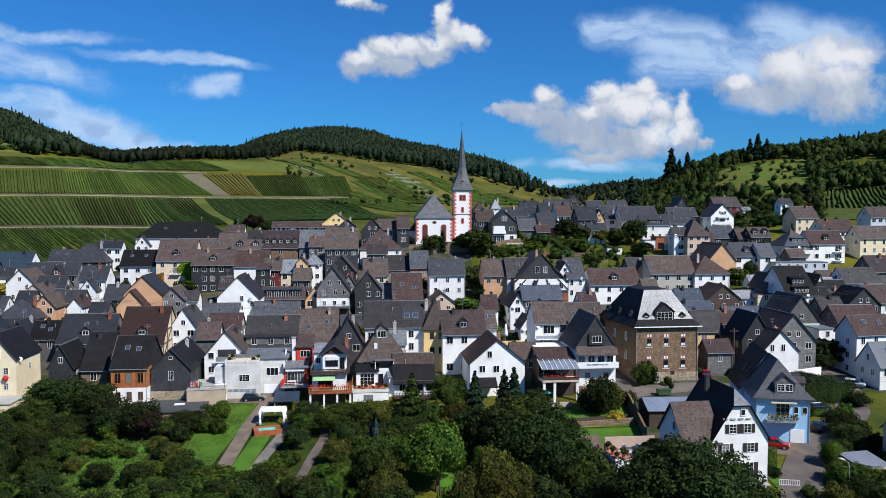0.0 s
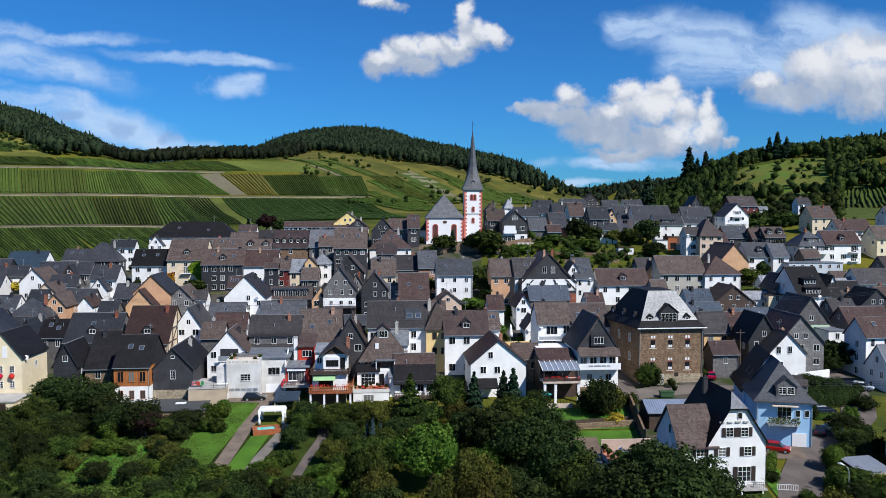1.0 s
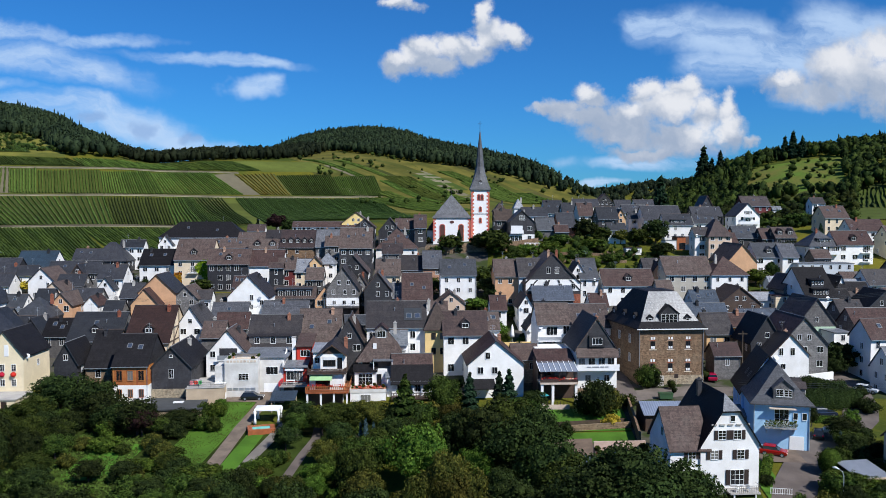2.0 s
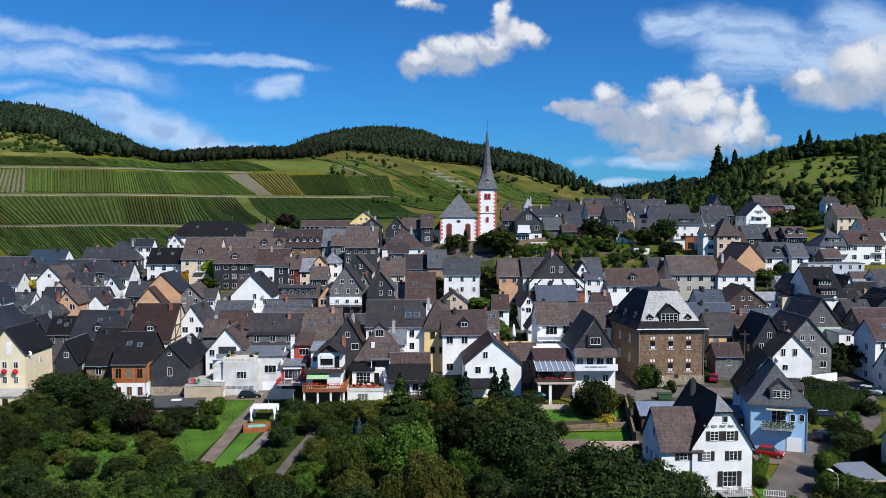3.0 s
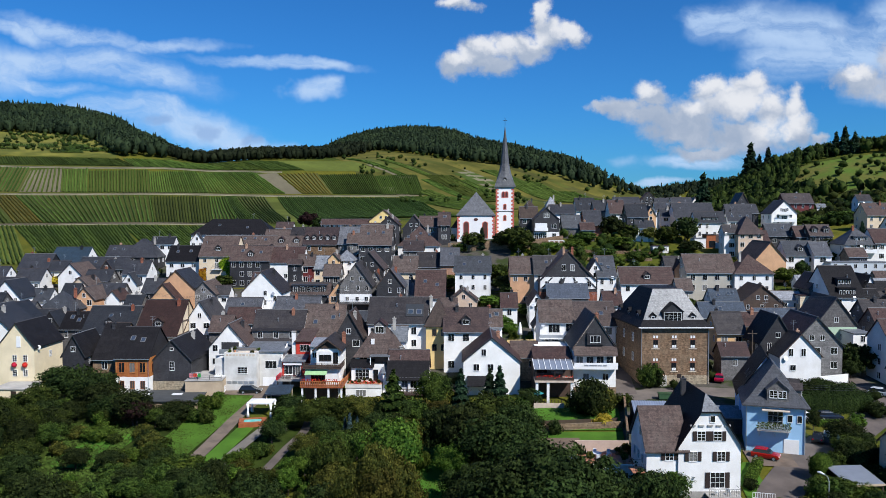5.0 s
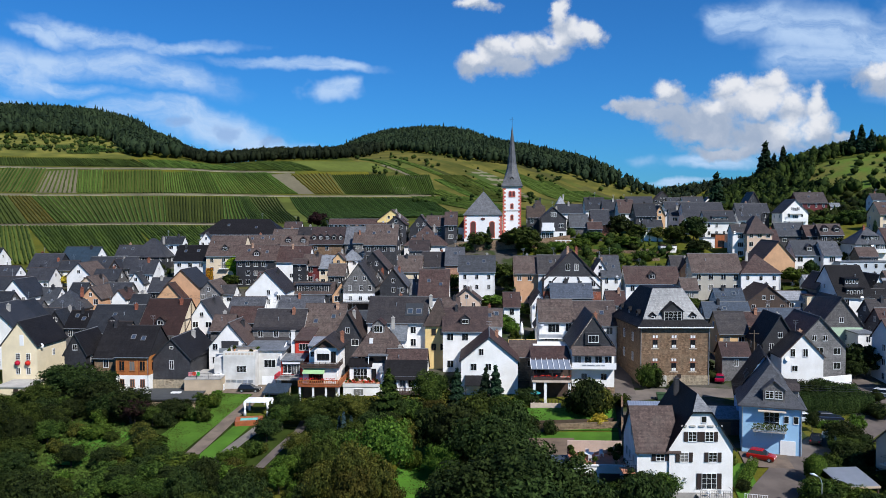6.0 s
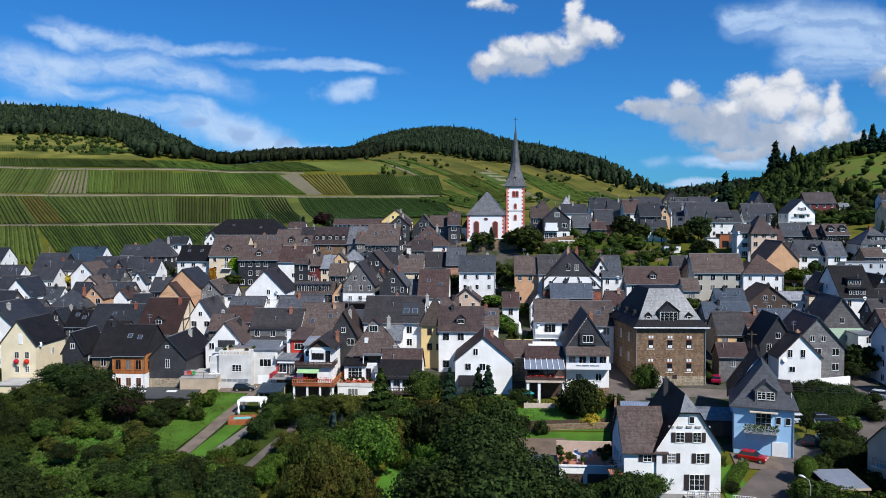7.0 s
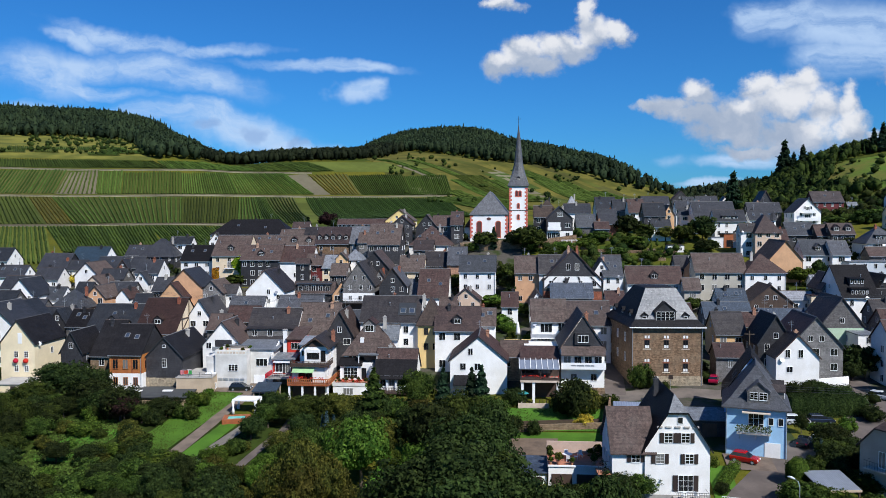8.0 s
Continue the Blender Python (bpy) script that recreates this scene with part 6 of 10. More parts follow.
panel = box_part("metal_panel", double_house, 1.6, 5.3, 0.0, 3.4, 0.0, 0.06, DARK_METAL, m=pose(0, 1.1, 11.1, 42))
for x in (2.0, 3.8):
    rim = part("skylight", Shape().box(x, x + 1.2, 0.5, 1.9, 0.06, 0.14).data("skylight", RIM), panel)
    part("pane", Shape().box(x + 0.12, x + 1.08, 0.62, 1.78, 0.14, 0.17).data("pane", SKY_GLASS), rim)
dormer(terrace_house, 0.0, 2.6, 10.2, 2.4, ROOFS["slate"], WALLS["slategrey"], 1, 2.6, 1.7)
for x, z in ((0.2, 7.4), (0.2, 4.3), (2.0, 7.4), (2.0, 4.3)):
    window(yellow_house, x - 0.9, -0.02, z, 0, 0.8, 1.3, "brown")

window(terrace_house, -2.9, -0.02, 5.0, 0, 1.4, 1.0)
bay = box_part("bay", terrace_house, -5.0, -0.9, -2.0, -0.02, -1.0, 4.6, WALLS["white"])
part("bay_roof", Shape().prism([(-2.4, 4.5), (-2.4, 4.66), (0.0, 5.8), (0.0, 5.6)], "x", -5.3, -0.6).data("bay_roof", ROOFS["black"]), bay)
window(bay, -2.9, -2.02, 2.1, 0, 2.6, 2.0, "bars")
stair_room = box_part("stair_room", terrace_house, -0.88, 1.2, -1.9, -0.02, -1.0, 4.9, WALLS["white"])
window(stair_room, -0.3, -1.92, 2.0, 0, 0.8, 2.0, "brown")
side_room = box_part("side_room", terrace_house, 1.22, 3.2, -3.6, -0.02, -1.5, 3.7, WALLS["white"])
part("side_roof", Shape().prism([(-3.8, 3.6), (-3.8, 3.74), (0.0, 5.3), (0.0, 5.1)], "x", 0.9, 2.3).data("side_roof", ROOFS["light"]), side_room)
terr = box_part("terrace", terrace_house, -5.6, 1.1, -5.5, -2.02, -2.5, 1.72, WALLS["white"])
for i in range(14):
    for j in range(7):
        part("paving_slab", once("terrace_slab", lambda: Shape().box(-0.23, 0.23, -0.23, 0.23, 0, 0.05).data("paving_slab", TERRACOTTA)), terr, pose(-5.34 + i * 0.48, -5.22 + j * 0.48, 1.72))
box_part("parapet", terr, -5.7, 1.2, -5.62, -5.5, 1.3, 1.95, WALLS["offwhite"])
box_part("parapet", terr, -5.72, -5.6, -5.5, -2.02, 1.3, 1.95, WALLS["offwhite"])
window(terr, -2.7, -5.52, -0.3, 0, 1.8, 1.1)
box_part("door", terr, 0.1, 0.95, -5.56, -5.48, -2.5, -0.2, BROWN_PAINT)
box_part("flue", terrace_house, -1.6, -0.9, 1.2, 1.9, 7.6, 9.4, WHITE_PAINT)
porch = box_part("porch", terrace_house, -1.5, 2.4, -1.9, -0.02, 6.5, 6.66, ROOFS["light"])
for x in (-1.35, 2.2):
    box_part("post", porch, x - 0.07, x + 0.07, -1.8, -1.66, 4.9, 6.5, WHITE_PAINT)
# No real opening: a flat dark sheet paints the shaded loggia under the porch.
box_part("opening", terrace_house, -1.4, 2.2, -0.06, 0.02, 4.6, 6.4, WALLS["brownwood"])
for x in (-2.3, -0.6, 1.1, 2.8):
    window(low_house, x, -0.02, 1.6, 0, 1.0, 1.8)
for x in (-1.45, 0.25, 1.95):
    box_part("column", low_house, x - 0.14, x + 0.14, -0.5, -0.22, 0.9, 3.45, WHITE_PAINT)
part("lower_roof", Shape().prism([(-1.0, 3.05), (-1.0, 3.2), (2.3, 6.36), (2.3, 6.0), (0.0, 3.9)], "x", -4.1, 4.1).data("lower_roof", ROOFS["black"]), low_house)
wb, _, hb, _ = SIZES[band_house.name]
band_dormer(band_house, wb * 0.84, 0.5, hb + 0.25, 5, WALLS["slatedark"], ROOFS["bluegrey"], 2.0)
wd, _, hd, _ = SIZES[dark_house.name]
band_dormer(dark_house, wd * 0.5, 0.6, hd + 0.4, 5, WALLS["slatedark"], ROOFS["black"])
band_dormer(dark_house, wd * 0.4, 2.3, hd + 2.75, 4, WALLS["slatedark"], ROOFS["black"], 1.3, 1.8)
window(glass_roof_house, -1.4, -9.06, 5.35, 0, 2.4, 0.9)
for x in np.linspace(-4.4, 1.8, 9):
    part("baluster", once("white_baluster", lambda: Shape().box(-0.03, 0.03, -0.03, 0.03, -0.1, 1.0).data("baluster", WHITE_PAINT)), upper, pose(float(x) * 0.8 + 0.4, -1.76, 7.2))

PALE_GREEN = material("pale_green_render", (0.42, 0.56, 0.40), 0.85, 0.06, 6, 0.4, 0.08)
DOOR_GREEN = material("dark_green_paint", (0.02, 0.07, 0.035), 0.5, 0.1)
wg, _, hg, _ = SIZES[green_gable.name]
box_part("rendered_storey", green_gable, -wg / 2 - 0.02, wg / 2 + 0.02, -0.06, 0.03, -0.4, hg - 0.6, PALE_GREEN, "pale green rendered lower storeys")
box_part("garage_door", green_gable, -1.6, 1.6, -0.1, -0.05, 0.2, 2.9, DOOR_GREEN, "dark green double garage door")
window(green_gable, 0, -0.02, hg + 0.5, 0, 0.8, 1.0)
deck2 = box_part("balcony", low_house, -3.9, 3.9, -2.6, -0.1, 0.7, 0.9, WALLS["brownwood"])
for i in range(27):
    part("baluster", once("dark_baluster", lambda: Shape().box(-0.05, 0.05, -0.03, 0.03, 0, 0.9).data("baluster", WALLS["brownwood"])), deck2, pose(-3.8 + i * 0.29, -2.55, 0.9))
box_part("rail", deck2, -3.9, 3.9, -2.62, -2.5, 1.8, 1.88, WALLS["brownwood"])


def railed_balcony(home, x, z, w, deep=1.3, solid=None, front=0.0):
    """A slab with a parapet or a railing before a wall, and a glazed door behind it."""
    ob = box_part("balcony", home, x - w / 2, x + w / 2, front - deep, front - 0.02, z - 0.18, z, WHITE_PAINT)
    if solid is not None:
        box_part("parapet", ob, x - w / 2, x + w / 2, front - deep, front - deep + 0.08, z, z + 0.95, solid)
    else:
        part("rail", Shape().tube([(x - w / 2, front - 0.1, z + 0.95), (x - w / 2, front - deep, z + 0.95), (x + w / 2, front - deep, z + 0.95), (x + w / 2, front - 0.1, z + 0.95)], 0.035).data("rail", DARK_METAL), ob)
        for i in range(max(3, int(w / 0.4))):
            part("baluster", once("baluster", lambda: None), ob, pose(x - w / 2 + 0.1 + i * 0.4, front - deep, z))
    window(home, x, front - 0.02, z + 0.05, 0, min(1.8, w * 0.5), 2.0)
    return ob


band_dormer(attic_house, 10.0, 0.35, 6.75, 3, WALLS["slategrey"], ROOFS["slate"], 1.7, 2.6)
for x, z in ((-2.6, 4.4), (2.4, 4.4)):
    railed_balcony(balcony_house, x, z, 3.0, 1.3, WHITE_PAINT)
band_dormer(balcony_house, 4.4, 1.0, 7.6, 4, WALLS["slatedark"], ROOFS["bluegrey"], 1.6, 3.0)
for z in (2.6, 5.4, 8.0):
    railed_balcony(three_storey_gable, 0.0, z, 7.6 if z < 7 else 4.0, 1.6, WHITE_PAINT)
for z in (1.6, 4.5):
    railed_balcony(twin_house, 3.4, z, 3.4, 1.3)
band_dormer(wide_dormer_house, 5.4, 0.8, 6.3, 4, WALLS["slatedark"], ROOFS["slate"], 1.3, 2.2)
railed_balcony(ivy_house, 0.2, 4.6, 3.0, 1.1)
wing = house("E", 15.6, 214.6, 22.0, 7, 6.5, 10.0, 8.8, 4.6, "white", "slate", sk=1, ch=1)
house("E", 96.6, 203.5, 20.4, 7, 5.0, 6.0, 5.0, 2.6, "white", "slate", fw=1)
# dark beams that cross the white storey of the broad gable
for x0, x1 in ((-7.2, -4.4), (7.2, 4.4), (-2.2, -1.2), (2.2, 1.2)):
    part("brace", Shape().prism([(x0, 5.9), (x0 + 0.5, 5.9), (x1 + 0.5, 8.8), (x1, 8.8)], "y", -0.16, -0.07).data("brace", WALLS["slatedark"]), broad_gable)
# small sheds and lean-tos between the rows
for x, y, w, d, h, r, wall, roof in ((-70.0, 182.0, 6.0, 4.0, 2.6, 1.4, "slategrey", "slate"), (-28.0, 186.0, 7.0, 4.5, 3.4, 1.8, "slatedark", "bluegrey"), (-3.0, 176.0, 5.0, 4.0, 3.0, 1.4, "stone", "brown"), (38.0, 186.0, 6.0, 5.0, 3.4, 1.8, "slategrey", "slate"), (46.5, 198.0, 6.4, 5.0, 3.6, 1.8, "slatedark", "brown"), (-52.0, 213.0, 6.0, 4.0, 3.6, 1.8, "slategrey", "brown")):
    house("E", x, y, float(ground(x, y)) - 0.2, 7, w, d, h, r, wall, roof, nowin=1)


def cloth(parent, x, y, z, w, h, mat):
    """A piece of washing that hangs in folds."""
    v, f, k = [], [], 9
    for j in (0, 1):
        for i in range(k):
            v.append((x + w * (i / (k - 1) - 0.5), y + 0.05 * math.sin(i * 1.9) * (1 + j), z - h * j + 0.04 * math.sin(i * 1.3)))
    v += [(a, b + 0.015, c) for a, b, c in v]
    f = [(i, i + 1, k + i + 1, k + i)[::-1] for i in range(k - 1)] + [(2 * k + i, 2 * k + i + 1, 3 * k + i + 1, 3 * k + i) for i in range(k - 1)]
    f += [(i, i + 1, 2 * k + i + 1, 2 * k + i) for i in range(k - 1)] + [(k + i, k + i + 1, 3 * k + i + 1, 3 * k + i)[::-1] for i in range(k - 1)]
    f += [(0, k, 3 * k, 2 * k)[::-1], (k - 1, 2 * k - 1, 4 * k - 1, 3 * k - 1)]
    return part("cloth", Shape().add(v, f).data("cloth", mat), parent)


# ---- the white block with the roof terrace ----
block = thing("house", pose(-41.6, 145.8, 11.8, 0, 0, 7), "white flat-roofed house with a walled roof terrace", "house", "village houses")
part("wall", Shape().box(-3.4, 2.9, 0, 9, 0, 7.5).data("wall", WALLS["offwhite"]), block)
for args in ((-3.4, 2.9, 0, 0.18), (-3.4, -3.22, 0.18, 6), (2.72, 2.9, 0.18, 2.2)):
    box_part("parapet", block, *args, 7.5, 8.4, WALLS["offwhite"])
for i in range(9):
    box_part("parapet_slot", block, -3.0 + i * 0.64, -2.55 + i * 0.64, -0.03, 0.01, 7.75, 8.15, PALE_STONE)
box_part("terrace_floor", block, -3.2, 2.7, 0.2, 6.0, 7.5, 7.58, PALE_STONE)
rear_block = box_part("rear_block", block, 2.92, 7.6, 2.2, 11, 0, 8.2, WALLS["offwhite"])
part("rear_roof", Shape().prism([(1.9, 8.2), (1.9, 8.36), (11.2, 8.8), (11.2, 8.6)], "x", 2.7, 8.3).data("rear_roof", ROOFS["light"]), block)
part("upper_roof", Shape().prism([(5.6, 8.3), (5.6, 8.46), (11.2, 8.8), (11.2, 8.6)], "x", -3.8, 2.7).data("upper_roof", ROOFS["light"]), block)
box_part("upper_wall", block, -3.2, 2.9, 6.0, 11, 7.5, 8.3, WALLS["offwhite"])
window(block, 0.2, -0.02, 4.4, 0, 1.8, 1.1, "bars")
box_part("side_room", block, -5.4, -3.4, 0.6, 4.2, 0, 7.0, WALLS["offwhite"])
window(rear_block, 5.2, 2.18, 5.0, 0, 2.2, 1.4)
for x in (-2.9, -1.8, -0.7, 0.4, 1.5):
    box_part("vent_grille", block, x, x + 0.9, -0.05, 0.02, 2.4, 2.9, GREY_METAL)
box_part("garage_door", rear_block, 3.6, 6.4, 2.14, 2.22, 0.8, 3.2, WHITE_PAINT)

# ---- the red house ----
red = thing("house", pose(-31.0, 149.2, 12.2, 0, 0, 7), "red and white house with a covered terrace", "house", "village houses")
part("wall", Shape().box(-3.5, 0.9, 0, 8, 0, 6.0).data("wall", WALLS["red"]), red)
part("upper_wall", Shape().box(-1.4, 1.45, 3.2, 9, 5.5, 9.4).data("upper_wall", WALLS["red"]), red)
part("flat_roof", Shape().prism([(-0.7, 5.95), (-0.7, 6.15), (3.2, 6.8), (3.2, 6.55)], "x", -3.7, 1.2).data("flat_roof", ROOFS["light"]), red)
part("roof", Shape().prism([(2.8, 9.35), (2.8, 9.52), (11.0, 10.9), (11.0, 10.7)], "x", -1.7, 1.8).data("roof", ROOFS["brown"]), red)
window(red, 0.3, 3.18, 7.5, 0, 1.8, 1.1)
stair_wall = part("stair_wall", Shape().prism([(-0.6, 6.0), (-0.6, 6.9), (5.0, 9.0), (5.0, 6.0)], "x", -3.6, -3.4).data("stair_wall", WALLS["white"]), red)
stack = box_part("chimney", red, -2.3, -1.6, 3.3, 4.0, 6.0, 11.2, WALLS["white"], "tall white chimney stack")
box_part("chimney_cap", stack, -2.38, -1.52, 3.22, 4.08, 11.2, 11.4, CONCRETE)
# Dark sheet on the red wall in place of a recess and its shade.
box_part("recess", red, -3.1, 0.3, -0.05, 0.02, 3.2, 5.6, WALLS["slatedark"])
box_part("header", red, -3.2, 0.4, -0.5, -0.03, 5.35, 5.8, WHITE_PAINT)
for x, w in ((-2.2, 1.4), (-0.4, 1.0)):
    window(red, x, -0.08, 3.3, 0, w, 1.8)
slab = box_part("terrace", red, -3.8, 1.3, -3.6, -0.06, 2.8, 3.0, CONCRETE)
for z in (3.25, 3.5, 3.75, 3.95):
    box_part("rail", slab, -3.8, 1.3, -3.6, -3.55, z, z + 0.07, DARK_METAL)
box_part("parapet", red, -3.9, -3.6, -3.6, -0.06, 3.0, 3.8, WALLS["red"])
box_part("parapet", red, 1.0, 1.25, -1.6, -0.06, 3.0, 5.0, WALLS["red"])
for x, y in ((-2.6, -2.2), (-1.2, -2.2), (-2.6, -1.4), (-1.2, -1.4)):
    box_part("table_leg", slab, x - 0.04, x + 0.04, y - 0.04, y + 0.04, 3.0, 3.7, WHITE_PAINT)
box_part("tabletop", slab, -2.75, -1.05, -2.35, -1.25, 3.7, 3.76, WHITE_PAINT)
for x in (-3.6, -1.2, 1.1):
    box_part("post", slab, x - 0.1, x + 0.1, -3.5, -3.3, 0, 2.8, DARK_METAL)
# Dark panel colours in the shade below the terrace slab.
box_part("timber_front", red, -3.5, 0.9, -0.05, 0.02, 0, 2.8, WALLS["brownwood"])

# ---- the house with the flowered balconies ----
fb = thing("house", pose(-24.3, 143.6, 11.8, 0, 0, 7), "white house with long wooden balconies and an awning", "house", "village houses")
part("wall", Shape().box(-3.7, 2.5, 0, 10, 0, 6.3).data("wall", WALLS["white"]), fb)
part("upper_wall", Shape().prism([(-1.8, 6.3), (2.5, 6.3), (2.5, 9.75), (0.4, 11.3), (-1.8, 9.75)], "y", 1.6, 10).data("upper_wall", WALLS["white"]), fb)
part("roof", Shape().prism([(-2.5, 9.35), (0.4, 11.45), (3.3, 9.35), (3.3, 9.55), (0.4, 11.7), (-2.5, 9.55)], "y", 0.9, 10.4).data("roof", ROOFS["slate"]), fb)
part("gable_boarding", Shape().prism([(-1.7, 9.8), (2.4, 9.8), (0.4, 11.25)], "y", 1.5, 1.6).data("gable_boarding", WALLS["brownwood"]), fb)
for sgn in (-1, 1):
    part("verge_board", Shape().prism([(0.4, 11.35), (0.4, 11.62), (0.4 + sgn * 2.9, 9.5), (0.4 + sgn * 2.9, 9.25)], "y", 0.84, 0.9).data("verge_board", WALLS["brownwood"]), fb)
window(fb, -0.1, 1.58, 7.5, 0, 2.2, 1.2, "brown")
box_part("blind", fb, -1.25, 1.05, 1.5, 1.58, 8.6, 9.25, WHITE_PAINT)
window(fb, 1.85, 1.58, 7.0, 0, 0.8, 2.0, "brown")
roof_deck = box_part("roof_terrace", fb, -4.0, 3.2, -0.7, 1.56, 6.3, 6.6, WALLS["brownwood"])
for z in (6.7, 6.95, 7.2):
    box_part("rail_board", roof_deck, -4.0, 3.2, -0.72, -0.66, z, z + 0.16, WALLS["brownwood"])
    for x in (-4.0, 3.14):
        box_part("rail_board", roof_deck, x, x + 0.06, -0.66, 4.0 if x > 0 else 1.5, z, z + 0.16, WALLS["brownwood"])
for i in range(7):
    box_part("post", roof_deck, -3.96 + i * 1.17, -3.86 + i * 1.17, -0.65, -0.57, 6.6, 7.4, WALLS["brownwood"])
box_part("side_deck", fb, 2.52, 3.2, 1.6, 4.0, 6.3, 6.6, WALLS["brownwood"])
AWN = material("green_awning", (0.30, 0.46, 0.22), 0.8, 0.1, 8, 1.0, 0.05)
part("awning", Shape().prism([(-1.5, 5.35), (-1.5, 5.43), (0, 6.1), (0, 6.0)], "x", -3.5, 0.6).data("awning", AWN), fb)
window(fb, -1.2, -0.02, 3.5, 0, 2.6, 2.0, "brown")
window(fb, 2.5, 2.5, 4.2, 90, 0.8, 1.6)
window(fb, 2.5, 5.5, 7.6, 90, 0.8, 1.2)
bal = box_part("balcony", fb, -4.2, 3.7, -1.9, -0.02, 3.0, 3.25, WALLS["wood"])
side_bal = box_part("side_balcony", fb, 2.52, 3.7, 0.0, 8.0, 3.0, 3.25, WALLS["wood"])
for i in range(22):
    part("baluster", once("wood_baluster", lambda: Shape().box(-0.09, 0.09, -0.03, 0.03, 0, 0.95).data("baluster", WALLS["wood"])), bal, pose(-4.1 + i * 0.36, -1.85, 3.25))
    part("baluster", once("wood_baluster", lambda: None), side_bal, pose(3.65, 0.1 + i * 0.36, 3.25, 0, 0, 90))
for z in (3.55, 4.2):
    box_part("rail", bal, -4.2, 3.7, -1.95, -1.88, z, z + 0.14, WALLS["wood"])
    box_part("rail", side_bal, 3.68, 3.75, -1.8, 8.0, z, z + 0.14, WALLS["wood"])
for x in (-3.9, -1.4, 1.0, 3.4):
    box_part("post", fb, x - 0.17, x + 0.17, -1.7, -1.4, 0, 3.0, WHITE_PAINT)
# Shade behind the posts under the balcony, put in as a dark panel.
box_part("timber_front", fb, -3.7, 2.5, -0.05, 0.02, 0, 3.0, WALLS["brownwood"])
part("chimney", once(("chimney", 0), lambda: chimney_mesh(0)), fb, pose(2.6, 7.0, 10.8))
rear_wing = box_part("rear_wing", fb, -3.6, -0.2, 5.0, 10.2, 6.3, 9.6, WALLS["white"])
part("wing_roof", Shape().prism([(4.6, 9.5), (4.6, 9.65), (10.4, 10.5), (10.4, 10.3)], "x", -3.8, -0.4).data("wing_roof", ROOFS["light"]), rear_wing)
window(rear_wing, -2.8, 4.98, 7.4, 0, 0.8, 1.0)

# ---- outbuildings and walls by the lower gardens ----
shed = thing("outbuilding", pose(-53.0, 133.5, 10.2, 0, 0, 12), "low stone outbuilding with a flat grey roof", "outbuilding")
part("wall", Shape().box(-5.6, 7.6, 0, 8.5, -0.6, 3.0).data("wall", WALLS["stone"]), shed)
box_part("roof", shed, -5.8, 7.8, -0.3, 8.6, 3.0, 3.2, material("grey_roofing_felt", (0.062, 0.066, 0.068), 0.85, 0.15, 6, 0.5, 0.1))
for x in (-3.0, 2.8):
    box_part("rooflight", shed, x - 0.9, x + 0.9, 4.2, 5.2, 3.2, 3.35, WHITE_PAINT)
box_part("door", shed, -4.2, -2.6, -0.06, 0.02, 0, 2.3, WALLS["paleblue"])
box_part("pier", shed, -2.4, -1.3, -0.08, 0.02, 0, 3.0, WALLS["brick"])
terrace = thing("outbuilding", pose(-46.2, 141.5, 11.2, 0, 0, 12), "tan rendered annex with a railed roof terrace", "outbuilding")
part("wall", Shape().box(-4.5, 2.3, 0, 9, -0.6, 4.3).data("wall", WALLS["tan"]), terrace)
box_part("roof", terrace, -4.6, 2.4, -0.1, 9.1, 4.3, 4.45, CONCRETE)
for x, y in ((-4.4, 0.1), (-2.2, 0.1), (0, 0.1), (2.2, 0.1)):
    part("rail_post", Shape().tube([(x, y, 4.4), (x, y, 5.4)], 0.04).data("rail_post", DARK_METAL), terrace)
for z in (4.9, 5.4):
    part("rail", Shape().tube([(-4.4, 0.1, z), (2.2, 0.1, z)], 0.03).data("rail", DARK_METAL), terrace)
for y in (2.5, 6.0):
    window(terrace, 2.3, y, 1.8, 90, 0.8, 1.0)


def garden_wall(x0, y0, x1, y1, h, mat, label, thick=0.35):
    """A free-standing wall that follows the slope."""
    n = max(2, int(math.hypot(x1 - x0, y1 - y0) / 1.5))
    s = Shape()
    way = Vector((x1 - x0, y1 - y0)).normalized()
    off = Vector((-way.y, way.x)) * thick / 2
    v = []
    for i in range(n + 1):
        x, y = x0 + (x1 - x0) * i / n, y0 + (y1 - y0) * i / n
        g = float(ground(x, y))
        v += [(x - off.x, y - off.y, g - 0.5), (x + off.x, y + off.y, g - 0.5), (x + off.x, y + off.y, g + h), (x - off.x, y - off.y, g + h)]
    f = [(0, 1, 2, 3), tuple(4 * n + i for i in (3, 2, 1, 0))]
    for i in range(n):
        a, b = 4 * i, 4 * i + 4
        f += [(a + k, b + k, b + (k + 1) % 4, a + (k + 1) % 4) for k in range(4)]
    return tagged(new("garden_wall", s.add(v, [q[::-1] for q in f]).data("garden_wall", mat)), label, "wall", "garden walls")


garden_wall(14.5, 131.5, 29.5, 133.0, 1.1, WALLS["stone"], "low quarry stone retaining garden wall")
garden_wall(16.0, 134.0, 29.0, 135.2, 0.9, WALLS["brownwood"], "dark wooden garden fence on the wall", 0.12)
garden_wall(29.8, 126.0, 30.6, 143.0, 2.0, WALLS["stone"], "tall quarry stone wall beside the lane")
garden_wall(65.6, 157.6, 73.4, 160.4, 1.8, WALLS["white"], "white rendered garden wall beside the lane")
garden_wall(7.4, 179.4, 14.8, 180.4, 1.1, WALLS["yellow"], "yellow rendered terrace parapet")
garden_wall(-18.0, 262.0, 8.0, 264.0, 3.2, WALLS["stone"], "quarry stone churchyard retaining wall")
garden_wall(8.0, 264.0, 20.0, 270.0, 2.6, WALLS["stone"], "quarry stone churchyard retaining wall")

